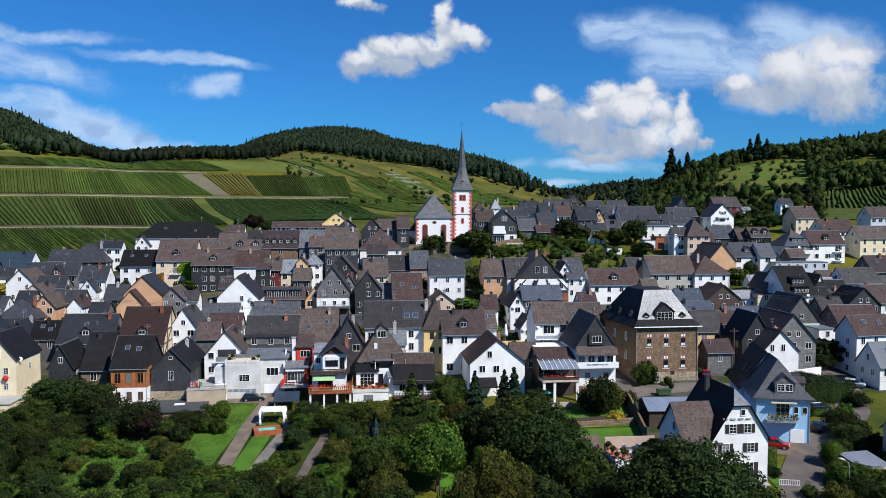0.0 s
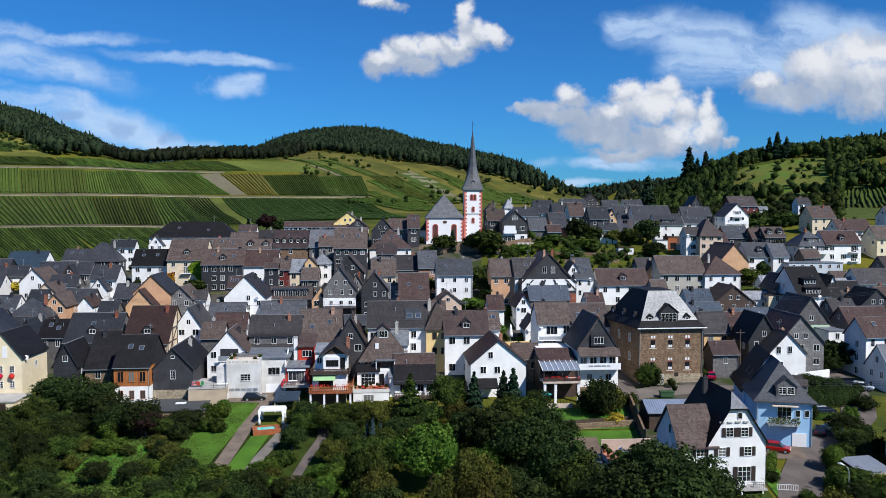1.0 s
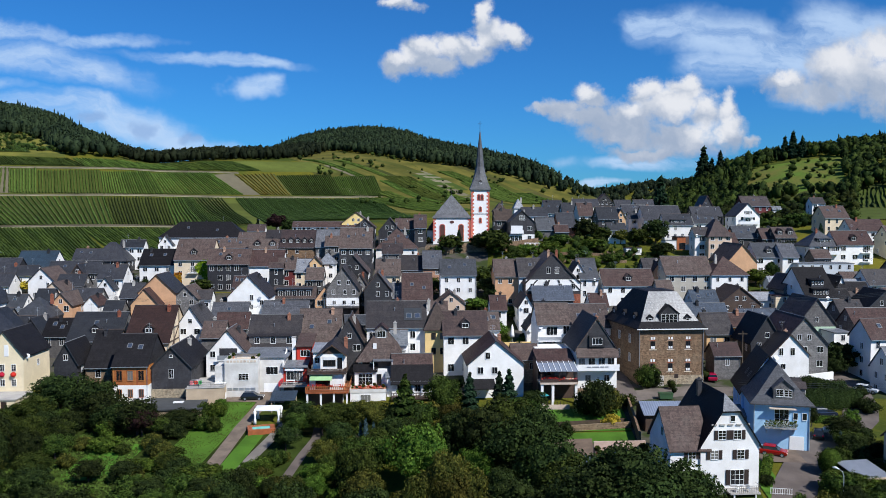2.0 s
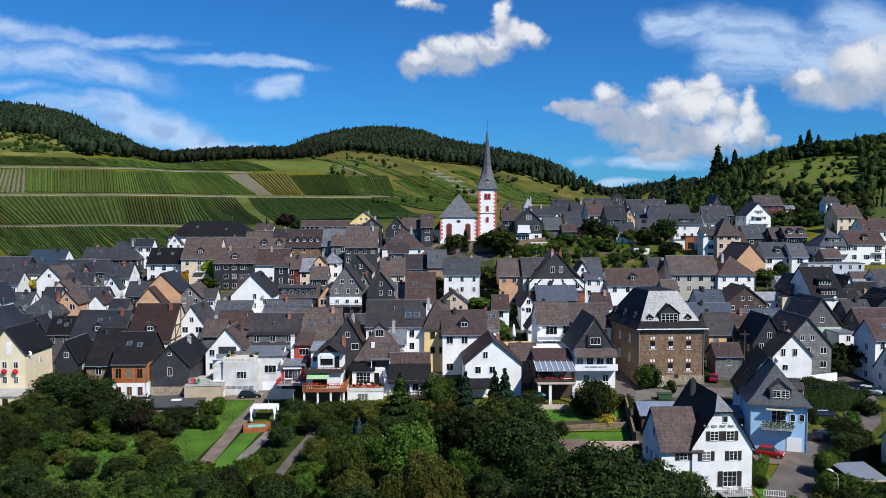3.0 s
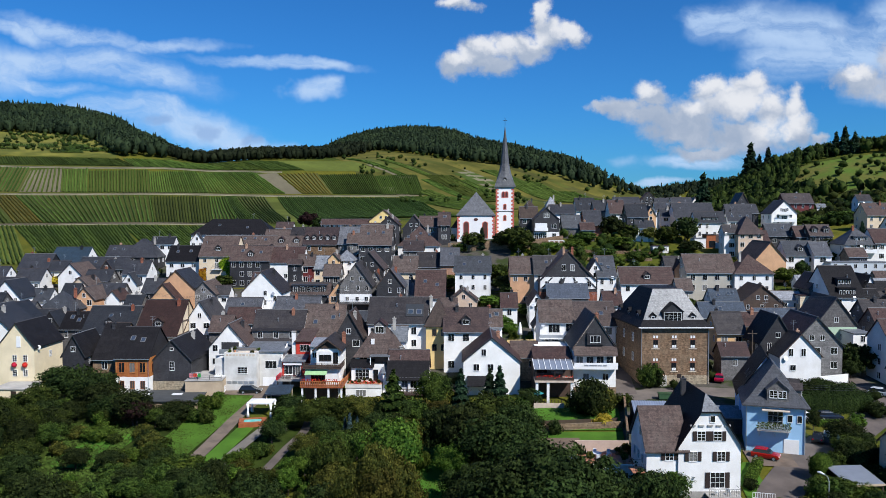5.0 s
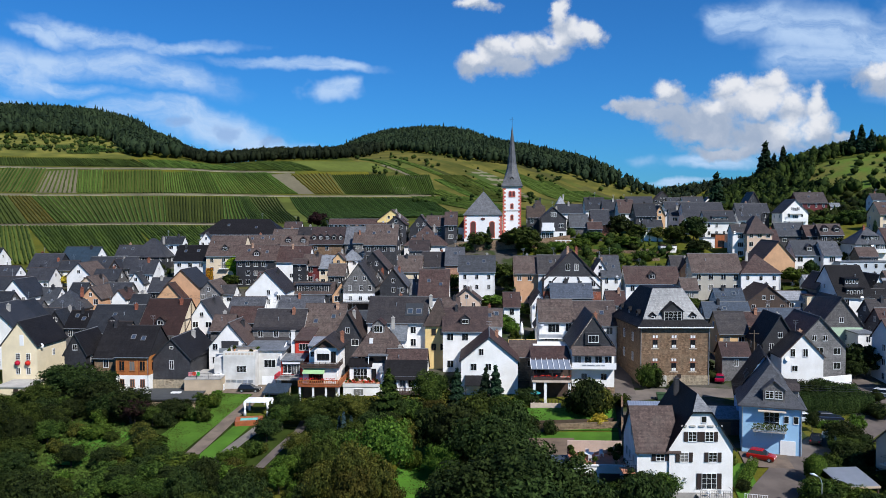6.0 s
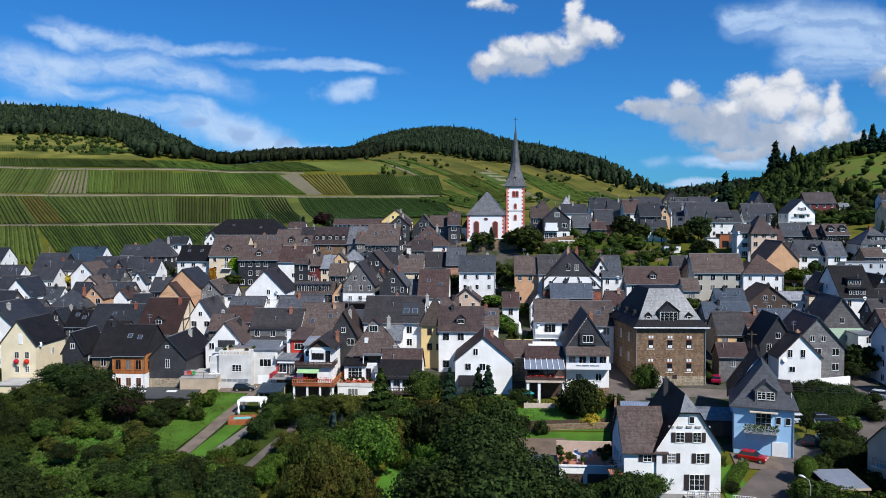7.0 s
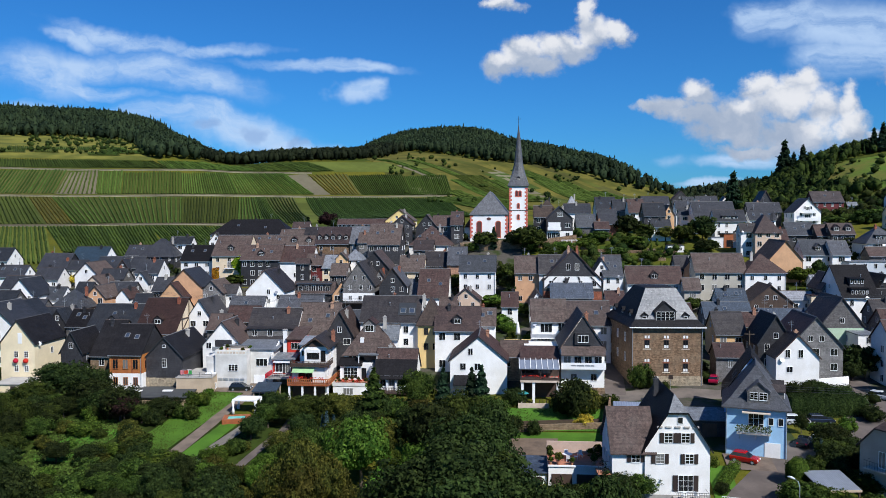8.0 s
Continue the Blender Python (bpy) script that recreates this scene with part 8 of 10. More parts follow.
def broad_crown(seed, cards, size, squat=1.0, boughs=26):
    """A crown one metre high and wide: many small boughs of leaf sprays round a dark heart, with gaps between them."""
    rng = np.random.default_rng(seed)
    pieces, cs, ns = [ball((0, 0, 0.56), (0.30, 0.30, 0.27), rng, 9, 6, 0.14)], [], []
    share = cards // boughs
    for b in range(boughs):
        up = 1 - 1.55 * (b + 0.5) / boughs
        ang = b * 2.39996 + rng.uniform(-0.35, 0.35)
        flat = math.sqrt(max(0.0, 1 - up * up))
        far = rng.uniform(0.72, 1.2)
        r = rng.uniform(0.10, 0.19)
        c = np.array([math.cos(ang) * flat * 0.35 * far, math.sin(ang) * flat * 0.35 * far, 0.57 + up * 0.31 * far])
        c[2] = min(c[2], 1.0 - r * 0.8)
        d = rng.normal(0, 1, (share, 3)) + (c - (0, 0, 0.5)) * 2.2
        d /= np.linalg.norm(d, axis=1)[:, None]
        cs.append(c + d * (r, r, r * 0.8) * np.sqrt(rng.uniform(0.12, 1.7, (share, 1))))
        ns.append(d)
    cs, ns = np.concatenate(cs), np.concatenate(ns)
    pieces.append(card_mesh(cs, ns, rng.uniform(0.55, 1.35, len(cs)) * size, rng))
    return join(pieces)


def needle_crown(seed, cards, size, slim=0.5):
    """A conifer one metre high: whorls of drooping sprays round a spindle."""
    rng = np.random.default_rng(seed)
    z = 0.06 + 0.94 * (1 - np.sqrt(rng.uniform(0, 1, cards)))
    ang = rng.uniform(0, 2 * math.pi, cards)
    tier = 0.8 + 0.28 * np.sin(z * 46 + 0.7 * np.sin(ang * 3))
    r = (1 - z) ** 0.85 * slim * tier * rng.uniform(0.5, 1.05, cards)
    c = np.stack([np.cos(ang) * r, np.sin(ang) * r, z - 0.18 * r], 1)
    out = np.stack([np.cos(ang) * 0.5, np.sin(ang) * 0.5, np.full(cards, 0.6)], 1)
    core = []
    for k in range(6):
        zz = 0.1 + k * 0.14
        core.append(ball((0, 0, zz), (slim * 0.62 * (1 - zz), slim * 0.62 * (1 - zz), 0.12), rng, 7, 4))
    return join(core + [card_mesh(c, out, rng.uniform(0.7, 1.4, cards) * size, rng, 0.2)])


def trunk_mesh(seed):
    rng = random.Random(seed)
    s = Shape()
    s.tube([(0, 0, -0.06), (0.01, 0, 0.15), (-0.01, 0.01, 0.35), (0, 0, 0.62)], [0.035, 0.026, 0.022, 0.01], 7)
    for i in range(5):
        a, z = i * 1.3 + rng.uniform(0, 0.5), rng.uniform(0.22, 0.42)
        s.tube([(0, 0, z), (0.1 * math.cos(a), 0.1 * math.sin(a), z + 0.1), (0.22 * math.cos(a), 0.22 * math.sin(a), z + 0.2)], [0.014, 0.010, 0.005], 5)
    return s.data("trunk", BARK)


CROWNS = {}
for kind, leaf in (("oak", "oak"), ("light", "light"), ("olive", "olive"), ("dark", "dark"), ("copper", "copper"), ("gold", "gold")):
    for fine in (0, 1):
        for k in range(4):
            v, f = broad_crown(10 + k + 7 * fine, 5300 if fine else 1300, 0.0240 if fine else 0.055, boughs=30 if fine else 24)
            CROWNS[kind, fine, k] = bulk_mesh("crown", v, f, LEAVES[leaf], 3)
for kind, leaf, slim in (("fir", "fir", 0.30), ("bluefir", "bluefir", 0.20), ("cypress", "bluefir", 0.13), ("spruce", "fir", 0.26), ("thuja", "oak", 0.38)):
    for fine in (0, 1):
        for k in range(2):
            v, f = needle_crown(40 + k, 3400 if fine else 700, 0.042 if fine else 0.08, slim)
            CROWNS[kind, fine, k] = bulk_mesh("crown", v, f, LEAVES[leaf], 3)
BUSHES = {}
for kind in ("oak", "light", "olive", "dark", "gold"):
    for k in range(2):
        v, f = broad_crown(70 + k, 2200, 0.036)
        v = v * (1, 1, 1.25) - (0, 0, 0.3)
        BUSHES[kind, k] = bulk_mesh("foliage", v, f, LEAVES[kind], 3)
TRUNKS = [trunk_mesh(k) for k in range(3)]
TREE_WORDS = {"oak": "green broad-leaved tree with a full crown", "light": "light green leafy tree in a garden", "olive": "olive green tree with browning leaves",
              "dark": "dark green broad-leaved tree with a dense crown", "copper": "dark copper-leaved tree above the roofs", "gold": "golden yellow leafy shrub by a house",
              "fir": "tall dark green conifer", "bluefir": "blue-grey conifer in a garden", "cypress": "slender blue-green columnar conifer", "spruce": "dark green spruce with drooping boughs", "thuja": "green conical garden conifer with soft foliage"}
SEED = [0]


def shrub(kind, x, y, z, h, w):
    """A bush that is leafy down to the ground."""
    SEED[0] += 1
    luck = random.Random(400 + SEED[0])
    ob = new("bush", BUSHES[kind, luck.randrange(2)])
    ob.matrix_basis = pose(x, y, z - 0.1, 0, 0, luck.uniform(0, 360)) @ Matrix.Diagonal((w * 1.15, w * 1.15, h * 1.15, 1))
    return tagged(ob, {"oak": "rounded green garden bush", "light": "light green garden bush", "olive": "olive brown garden bush", "dark": "dark green garden shrub", "gold": "golden yellow garden bush"}[kind], "bush", "bushes")


def tree(kind, x, y, z, h, w):
    """A tree or, under three metres, a bush. h: its height, w: its spread."""
    SEED[0] += 1
    luck = random.Random(900 + SEED[0])
    turn = luck.uniform(0, 360)
    if h < 3.2 and (kind, 0) in BUSHES:
        return shrub(kind, x, y, z, h, w)
    near = 1 if y < 165 else 0
    many = 4 if (kind, near, 2) in CROWNS else 2
    t = thing("tree", pose(x, y, z, 0, 0, turn) @ Matrix.Diagonal((w * 1.12 if many == 4 else h, w * 1.12 if many == 4 else h, h, 1)), TREE_WORDS[kind], "tree", "trees")
    part("trunk", TRUNKS[luck.randrange(3)], t)
    part("crown", CROWNS[kind, near, luck.randrange(many)], t)
    return t


# the wood below the village: dense planting over stretches of the plan, with the lawns left free
def wooded(x, y):
    if -57 < x < -28 and y > 94 or -28 <= x < -18.5 and y > 107:
        return False
    if -63 < x < -50 and 98 < y < 124:
        return False
    if abs(x - 0.6 - (110 - y) * 0.16) < 2.3 and y > 90 or abs(x - 2.3 + (y - 107.6) * 0.29) < 2.4 and y > 98:
        return False
    if -8.5 < x < -0.5 and 96 < y < 117 or (x > 18.5 and y > 108) or (x > 31 and y > 98) or (x > 14 and y > 96):
        return False
    if x < -51:
        return y < 131 - max(0, (x + 70) * 0.25)
    return y < (133 if x < 6 else 130 if x < 12 else 124)


wood_luck = random.Random(5)
planted = []
for _ in range(3400):
    x, y = wood_luck.uniform(-92, 40), wood_luck.uniform(87, 139)
    if abs(x) > 0.66 * y + 14 or not wooded(x, y):
        continue
    h = wood_luck.uniform(4.6, 8.6) if y < 122 else wood_luck.uniform(3.0, 5.4)
    if -25 < x < -12 and y > 99:
        h *= 0.55
    w = h * wood_luck.uniform(0.66, 0.98)
    if any((x - px) ** 2 + (y - py) ** 2 < (0.42 * (w + pw)) ** 2 for px, py, pw in planted):
        continue
    planted.append((x, y, w))
    kind = wood_luck.choice(("oak", "dark", "dark", "dark", "dark", "oak") if x < -22 or x > 8 or y < 97 else ("oak", "oak", "light", "dark", "olive", "light", "oak", "olive", "dark"))
    tree(kind, x, y, float(ground(x, y)), h, w)

# bushes and young trees in the garden below the village
for kind, x, y, h, w in (("dark", -57.5, 128.0, 5.6, 6.0), ("copper", -53.0, 127.5, 5.0, 5.4), ("dark", -61.5, 131.0, 6.4, 6.8), ("oak", -49.6, 127.6, 3.4, 3.6), ("dark", -48.6, 130.6, 3.4, 4.0), ("dark", -46.6, 131.6, 2.8, 3.0), ("oak", -45.4, 136.4, 2.6, 2.8),
                        ("oak", -62.0, 117.0, 4.2, 4.6), ("dark", -64.5, 121.5, 5.2, 5.6), ("olive", -59.5, 121.0, 2.2, 2.8), ("light", -56.5, 120.5, 1.6, 2.2), ("oak", -52.5, 120.0, 1.7, 2.4), ("olive", -48.8, 122.4, 2.4, 3.2), ("dark", -46.8, 119.6, 2.6, 3.0),
                        ("olive", -44.4, 116.2, 2.8, 3.4), ("oak", -42.6, 113.6, 2.6, 3.4), ("dark", -40.0, 112.6, 2.8, 3.4), ("oak", -36.6, 110.8, 2.8, 3.6), ("dark", -52.4, 109.4, 3.6, 4.2), ("dark", -47.4, 110.2, 3.2, 4.2),
                        ("light", -34.8, 113.4, 1.6, 1.9), ("light", -30.6, 114.6, 1.5, 1.8), ("light", -33.6, 111.4, 1.0, 1.4), ("dark", -26.8, 123.0, 4.0, 4.0), ("oak", -26.4, 128.6, 4.2, 4.4), ("dark", -28.2, 131.0, 3.6, 3.4),
                        ("oak", -26.6, 117.0, 2.6, 2.8), ("light", -20.6, 113.6, 1.8, 2.4), ("light", -19.6, 118.6, 1.7, 2.4), ("light", -27.4, 113.0, 2.2, 2.8), ("olive", -26.6, 110.2, 2.6, 3.0), ("dark", -18.4, 124.0, 4.6, 4.6), ("oak", -21.0, 132.5, 4.8, 5.2), ("olive", -19.4, 117.6, 4.0, 4.2), ("light", -44.2, 141.4, 1.6, 2.0),
                        ("dark", -41.0, 104.6, 3.2, 4.4), ("oak", -37.0, 106.6, 3.0, 4.0), ("oak", -44.6, 106.2, 2.8, 3.8), ("dark", -33.6, 105.4, 3.2, 4.2), ("oak", -38.6, 101.6, 3.2, 4.4), ("oak", -33.0, 100.6, 3.6, 4.6), ("olive", -30.4, 104.0, 3.4, 4.0), ("oak", -43.2, 100.4, 3.0, 4.2),
                        ("oak", -30.6, 109.4, 2.4, 3.0), ("dark", -40.4, 108.8, 2.6, 3.4), ("oak", -48.6, 101.6, 2.2, 3.0), ("light", -50.6, 105.2, 1.5, 2.2), ("light", -54.6, 115.4, 1.3, 2.0), ("oak", -61.4, 110.2, 4.2, 4.8), ("dark", -58.0, 104.8, 4.4, 5.0), ("dark", -54.0, 100.0, 4.0, 4.6), ("oak", -63.0, 101.0, 5.0, 5.4), ("olive", -58.6, 114.2, 2.2, 2.6), ("dark", -64.2, 105.4, 3.2, 3.8)):
    tree(kind, x, y, float(ground(x, y)), h, w)

# ---- far woods, hillside shrubs ----
def wood_mesh(name, places, heights, leaf, seed, firs=0.2, plump=0.8, sprays=34):
    """A whole wood in one: each tree a lumpy crown with sprays, some of them spires."""
    rng = np.random.default_rng(seed)
    pieces = []
    for (x, y), h in zip(places, heights):
        z = float(ground(x, y))
        if rng.uniform() < firs:
            tall = h * rng.uniform(1.0, 1.3)
            for k in range(4):
                zz = 0.25 + k * 0.2
                pieces.append(ball((x, y, z + tall * zz), (h * 0.27 * (1.08 - zz), h * 0.27 * (1.08 - zz), h * 0.19), rng, 6, 3, 0.24))
        else:
            w = h * plump * rng.uniform(0.42, 0.56)
            pieces.append(ball((x, y, z + h * 0.52), (w * 0.86, w * 0.86, h * 0.4), rng, 7, 4, 0.2))
            d = rng.normal(0, 1, (sprays, 3))
            d[:, 2] = np.abs(d[:, 2]) * 1.1 - 0.25
            d /= np.linalg.norm(d, axis=1)[:, None]
            c = d * (w * 0.98, w * 0.98, h * 0.44) * rng.uniform(0.75, 1.15, (sprays, 1)) + (x, y, z + h * 0.55)
            pieces.append(card_mesh(c, d, rng.uniform(0.5, 1.1, sprays) * h * (0.11 if sprays < 60 else 0.075), rng))
    v, f = join(pieces)
    return new(name, bulk_mesh(name, v, f, LEAVES[leaf], 3))


def lower_edge(u):
    return np.interp(u, (-300, -105, -64, -20, 5, 27, 64, 108, 151, 190, 225, 239, 257, 263, 291, 311, 328, 345, 361, 379, 400), (740, 735, 742, 715, 580, 576, 580, 594, 604, 640, 686, 650, 632, 602, 583, 570, 553, 539, 522, 511, 505))


def upper_edge(u):
    return np.interp(u, (-190, -60, 10, 35, 50, 62, 90, 115, 160, 200, 245, 300, 345, 365, 385, 400, 470), (960, 910, 880, 790, 700, 660, 670, 700, 750, 860, 950, 930, 910, 870, 760, 680, 600))


def within(x, y, corners):
    """Whether a place lies inside an outline on the plan."""
    inside = False
    for (ax, ay), (bx, by) in zip(corners, corners[1:] + corners[:1]):
        if (ay > y) != (by > y) and x < ax + (y - ay) * (bx - ax) / (by - ay):
            inside = not inside
    return inside


GLADE = [(139, 436), (153, 474), (169, 479), (184, 484), (201, 464), (178, 402), (160, 408)]
SLOPE_FIELD = [(149, 327), (163, 359), (200, 330), (186, 301)]
SLOPE_VINES = [(163, 360), (182, 401), (210, 378), (190, 338)]
wl = np.random.default_rng(3)
spots = []
for u in np.arange(-190, 470, 5.2):
    for s in np.arange(498, 960, 5.2):
        uu, ss = u + wl.uniform(-2.4, 2.4), s + wl.uniform(-2.4, 2.4)
        if lower_edge(uu) + wl.uniform(-5, 5) < ss < upper_edge(uu):
            spots.append((uu, ss))
for seed, u0, u1, firs, lo, hi, words in ((1, -200, 40, 0.30, 8.0, 12.5, "dark mixed forest along the hilltop"), (11, 40, 215, 0.02, 7.0, 10.5, "belt of broad-leaved trees on the saddle"), (12, 215, 480, 0.22, 8.0, 12.0, "dark mixed forest over the vineyard hill")):
    here = [land_place(*p) for p in spots if u0 <= p[0] < u1]
    tagged(wood_mesh("forest", here, wl.uniform(lo, hi, len(here)) * np.interp([0.866 * x + 0.5 * y for x, y in here], (350, 395), (1.0, 0.55)), "forest", seed, firs, 0.66, 26), words, "forest", kind="stuff")
spots = []
for x in np.arange(60, 330, 4.4):
    for y in np.arange(340, 560, 4.4):
        xx, yy = x + wl.uniform(-2, 2), y + wl.uniform(-2, 2)
        rise = 0.6 * xx + 0.8 * yy
        edge = 412 + 8 * math.sin(xx * 0.09)
        clearing = within(xx, yy, GLADE) or within(xx, yy, SLOPE_VINES) or 204 < xx < 230 and 408 < yy < 440
        if rise > edge and not clearing and xx > 84 + 0.12 * (yy - 400) and yy < 540:
            spots.append((xx, yy))
tagged(wood_mesh("forest", spots, wl.uniform(5.0, 8.5, len(spots)), "hill", 2, 0.08), "dense green wood on the near hillside", "forest", kind="stuff")
spots = [(x + wl.uniform(-9, 9), y + wl.uniform(-9, 9)) for x in np.arange(140, 640, 15) for y in np.arange(1250, 1560, 15)]
tagged(wood_mesh("forest", spots, wl.uniform(10, 15, len(spots)), "forest", 4, 0.3), "distant dark wooded ridge beyond the valley", "forest", kind="stuff")
spots = []
for _ in range(900):
    u, s = wl.uniform(170, 420), wl.uniform(470, 690)
    clump = math.sin(u * 0.07 + 2) * math.sin(s * 0.05 + u * 0.03)
    if s < lower_edge(u) and (clump > 0.35 or wl.uniform() < 0.12):
        spots.append(land_place(u, s))
for _ in range(260):
    u, s = wl.uniform(-90, 30), wl.uniform(590, 720)
    if s < lower_edge(u):
        spots.append(land_place(u, s))
for _ in range(60):
    spots.append((wl.uniform(140, 204), wl.uniform(402, 478)))
tagged(wood_mesh("shrubs", spots, wl.uniform(1.2, 3.8, len(spots)), "hill", 5, 0.0, 1.2), "scattered green shrubs on the meadow slopes", "shrub", kind="stuff")
spots = []
for _ in range(420):
    x, y = wl.uniform(8, 62), wl.uniform(226, 284)
    if (x > 16 or y < 262) and wl.uniform() < 0.8:
        spots.append((x, y))
for _ in range(520):
    x, y = wl.uniform(100, 175), wl.uniform(320, 400)
    if not within(x, y, SLOPE_FIELD) and not within(x, y, SLOPE_VINES):
        spots.append((x, y))
tagged(wood_mesh("shrubs", spots[::3], wl.uniform(0.8, 2.4, len(spots[::3])), "light", 6, 0.0, 1.3, 120), "light green garden shrubs on the slope by the church", "shrub", kind="stuff")
tagged(wood_mesh("shrubs", spots[1::3], wl.uniform(1.2, 4.2, len(spots[1::3])), "hill", 7, 0.05, 1.2, 150), "dark garden shrubs on the slope by the church", "shrub", kind="stuff")
spots = []
for _ in range(1500):
    x, y = wl.uniform(96, 300), wl.uniform(322, 430)
    rise = 0.6 * x + 0.8 * y
    if 336 < rise < 416 and math.sin(rise * 0.42) + math.sin(x * 0.11 + 1) > -0.5 and not within(x, y, SLOPE_FIELD) and not within(x, y, SLOPE_VINES):
        spots.append((x, y))
tagged(wood_mesh("shrubs", spots, wl.uniform(1.8, 5.0, len(spots)), "hill", 15, 0.02, 1.15, 40), "dense dark brush on the terraced hill foot", "shrub", kind="stuff")
spots = [(wl.uniform(-130, 110), wl.uniform(150, 300)) for _ in range(260)]
tagged(wood_mesh("shrubs", spots, wl.uniform(1.2, 3.0, len(spots)), "hill", 8, 0.0, 1.1, 120), "garden shrubs between the village houses", "shrub", kind="stuff")


# ---- vineyards ----
def parcel(low, high, foot, head, leaf, soil, gap=1.3, thick=0.42, tall=1.0, label=""):
    """A field of vine rows that run up the hill. low, high: where its sides stand at the foot and at the head; foot, head: how far up it starts and ends, at either side."""
    def at(a, b):
        """a: across the field, b: up the field, both from 0 to 1."""
        u = low[0] + (low[1] - low[0]) * a + ((high[0] - low[0]) * (1 - a) + (high[1] - low[1]) * a) * b
        s0, s1 = foot[0] + (foot[1] - foot[0]) * a, head[0] + (head[1] - head[0]) * a
        return u, s0 + (s1 - s0) * b

    wide, deep = abs(low[1] - low[0]), head[0] - foot[0]
    nx, ny = max(3, int(wide / 6)), max(4, int(deep / 6))
    A, B = np.meshgrid(np.linspace(0, 1, nx), np.linspace(0, 1, ny))
    X, Y = land_place(*at(A, B))
    i = (np.arange(ny - 1)[:, None] * nx + np.arange(nx - 1)[None, :]).ravel()
    me = bulk_mesh("field", np.stack([X, Y, ground(X, Y) + 0.15], -1).reshape(-1, 3), np.stack([i, i + 1, i + nx + 1, i + nx], 1), soil, 4)
    tagged(new("field", me), "strip of vineyard soil and grass on the hillside", "field", kind="structure")
    if leaf is None:
        return
    rng = np.random.default_rng(int(abs(low[0] * 7 + foot[0])) + 1)
    vs, fs, k = [], [], 0
    m = max(4, int(deep / 3.0))
    b = np.linspace(0, 1, m)
    for a in np.arange(gap / 2, wide, gap) / wide:
        uu, st = at(a, b)
        cross = [(-thick, 0.3), (-thick * 0.8, tall * 0.8), (0, tall), (thick * 0.8, tall * 0.8), (thick, 0.3)]
        ring = []
        for o, h in cross:
            x, y = land_place(uu + o + rng.normal(0, 0.11, m), st + rng.normal(0, 0.4, m))
            ring.append(np.stack([x, y, ground(x, y) + h * rng.uniform(0.7, 1.25, m)], -1))
        vs.append(np.stack(ring, 1).reshape(-1, 3))
        e, c = np.meshgrid(np.arange(m - 1), np.arange(4), indexing="ij")
        q = np.stack([e * 5 + c, (e + 1) * 5 + c, (e + 1) * 5 + c + 1, e * 5 + c + 1], -1).reshape(-1, 4)
        fs.append(q + k)
        k += 5 * m
    tagged(new("vines", bulk_mesh("vines", np.concatenate(vs), np.concatenate(fs), LEAVES[leaf], 4)), label or "straight rows of green vines up the hillside", "vineyard", kind="stuff")


def lower_track(u):
    return np.interp(u, (-150, -50, 0, 26, 51, 80), (412, 404, 396, 389, 379, 366))


DRY_STONE = material("dry_stone", (0.13, 0.11, 0.07), 0.95, 0.2, 4, 0.2, 0.3)
TRACK = material("vineyard_track", (0.15, 0.135, 0.075), 0.95, 0.25, 0.6, 0.06, 0.3)
GRASSY = material("vineyard_grass", (0.060, 0.076, 0.016), 0.95, 0.2, 0.5, 0.03, 0.3, spec=0.1)
EARTHY = material("vineyard_soil", (0.078, 0.080, 0.022), 0.95, 0.2, 0.5, 0.03, 0.3, spec=0.1)
BARE = material("bare_field", (0.150, 0.135, 0.085), 0.95, 0.12, 0.5, 0.03, 0.3, spec=0.1)
OLIVE = material("fallow_field", (0.082, 0.094, 0.018), 0.95, 0.2, 0.5, 0.03, 0.3, spec=0.1)
DEEP = material("dense_vineyard_ground", (0.046, 0.070, 0.014), 0.95, 0.2, 0.5, 0.03, 0.3, spec=0.1)
for low, high, leaf, soil, gap in (((-150, -17), (-166, -34), "vinelight", OLIVE, 1.7), ((-17, 24), (-34, 12), "vine", DEEP, 1.3), ((24, 66), (12, 56), "vine", DEEP, 1.3)):
    parcel(low, high, (326, 300), tuple(float(lower_track(u)) - 4 for u in high), leaf, soil, gap)
for low, high, leaf, soil, gap in (((-150, -35), (-172, -58), "vine", GRASSY, 2.0), ((-35, -22.5), (-58, -46), "vinegold", EARTHY, 1.8), ((-22.5, -15), (-46, -36), "vinelight", GRASSY, 1.8), ((-15, 26), (-36, 26), "vinelight", GRASSY, 1.9),
                                   ((26, 52), (26, 60), "vine", GRASSY, 1.3), ((52, 64), (60, 70), "vine", GRASSY, 1.8), ((64, 75), (70, 77), "vinedark", GRASSY, 1.3), ((75, 87), (77, 95), "vinedark", EARTHY, 1.3), ((87, 92), (95, 102), None, OLIVE, 1), ((92, 140), (102, 150), "vinedark", DEEP, 1.2), ((140, 176), (150, 198), "vinedark", DEEP, 1.2)):
    parcel(low, high, tuple(float(lower_track(u)) + 4 for u in low), (496, 497), leaf, soil, gap)
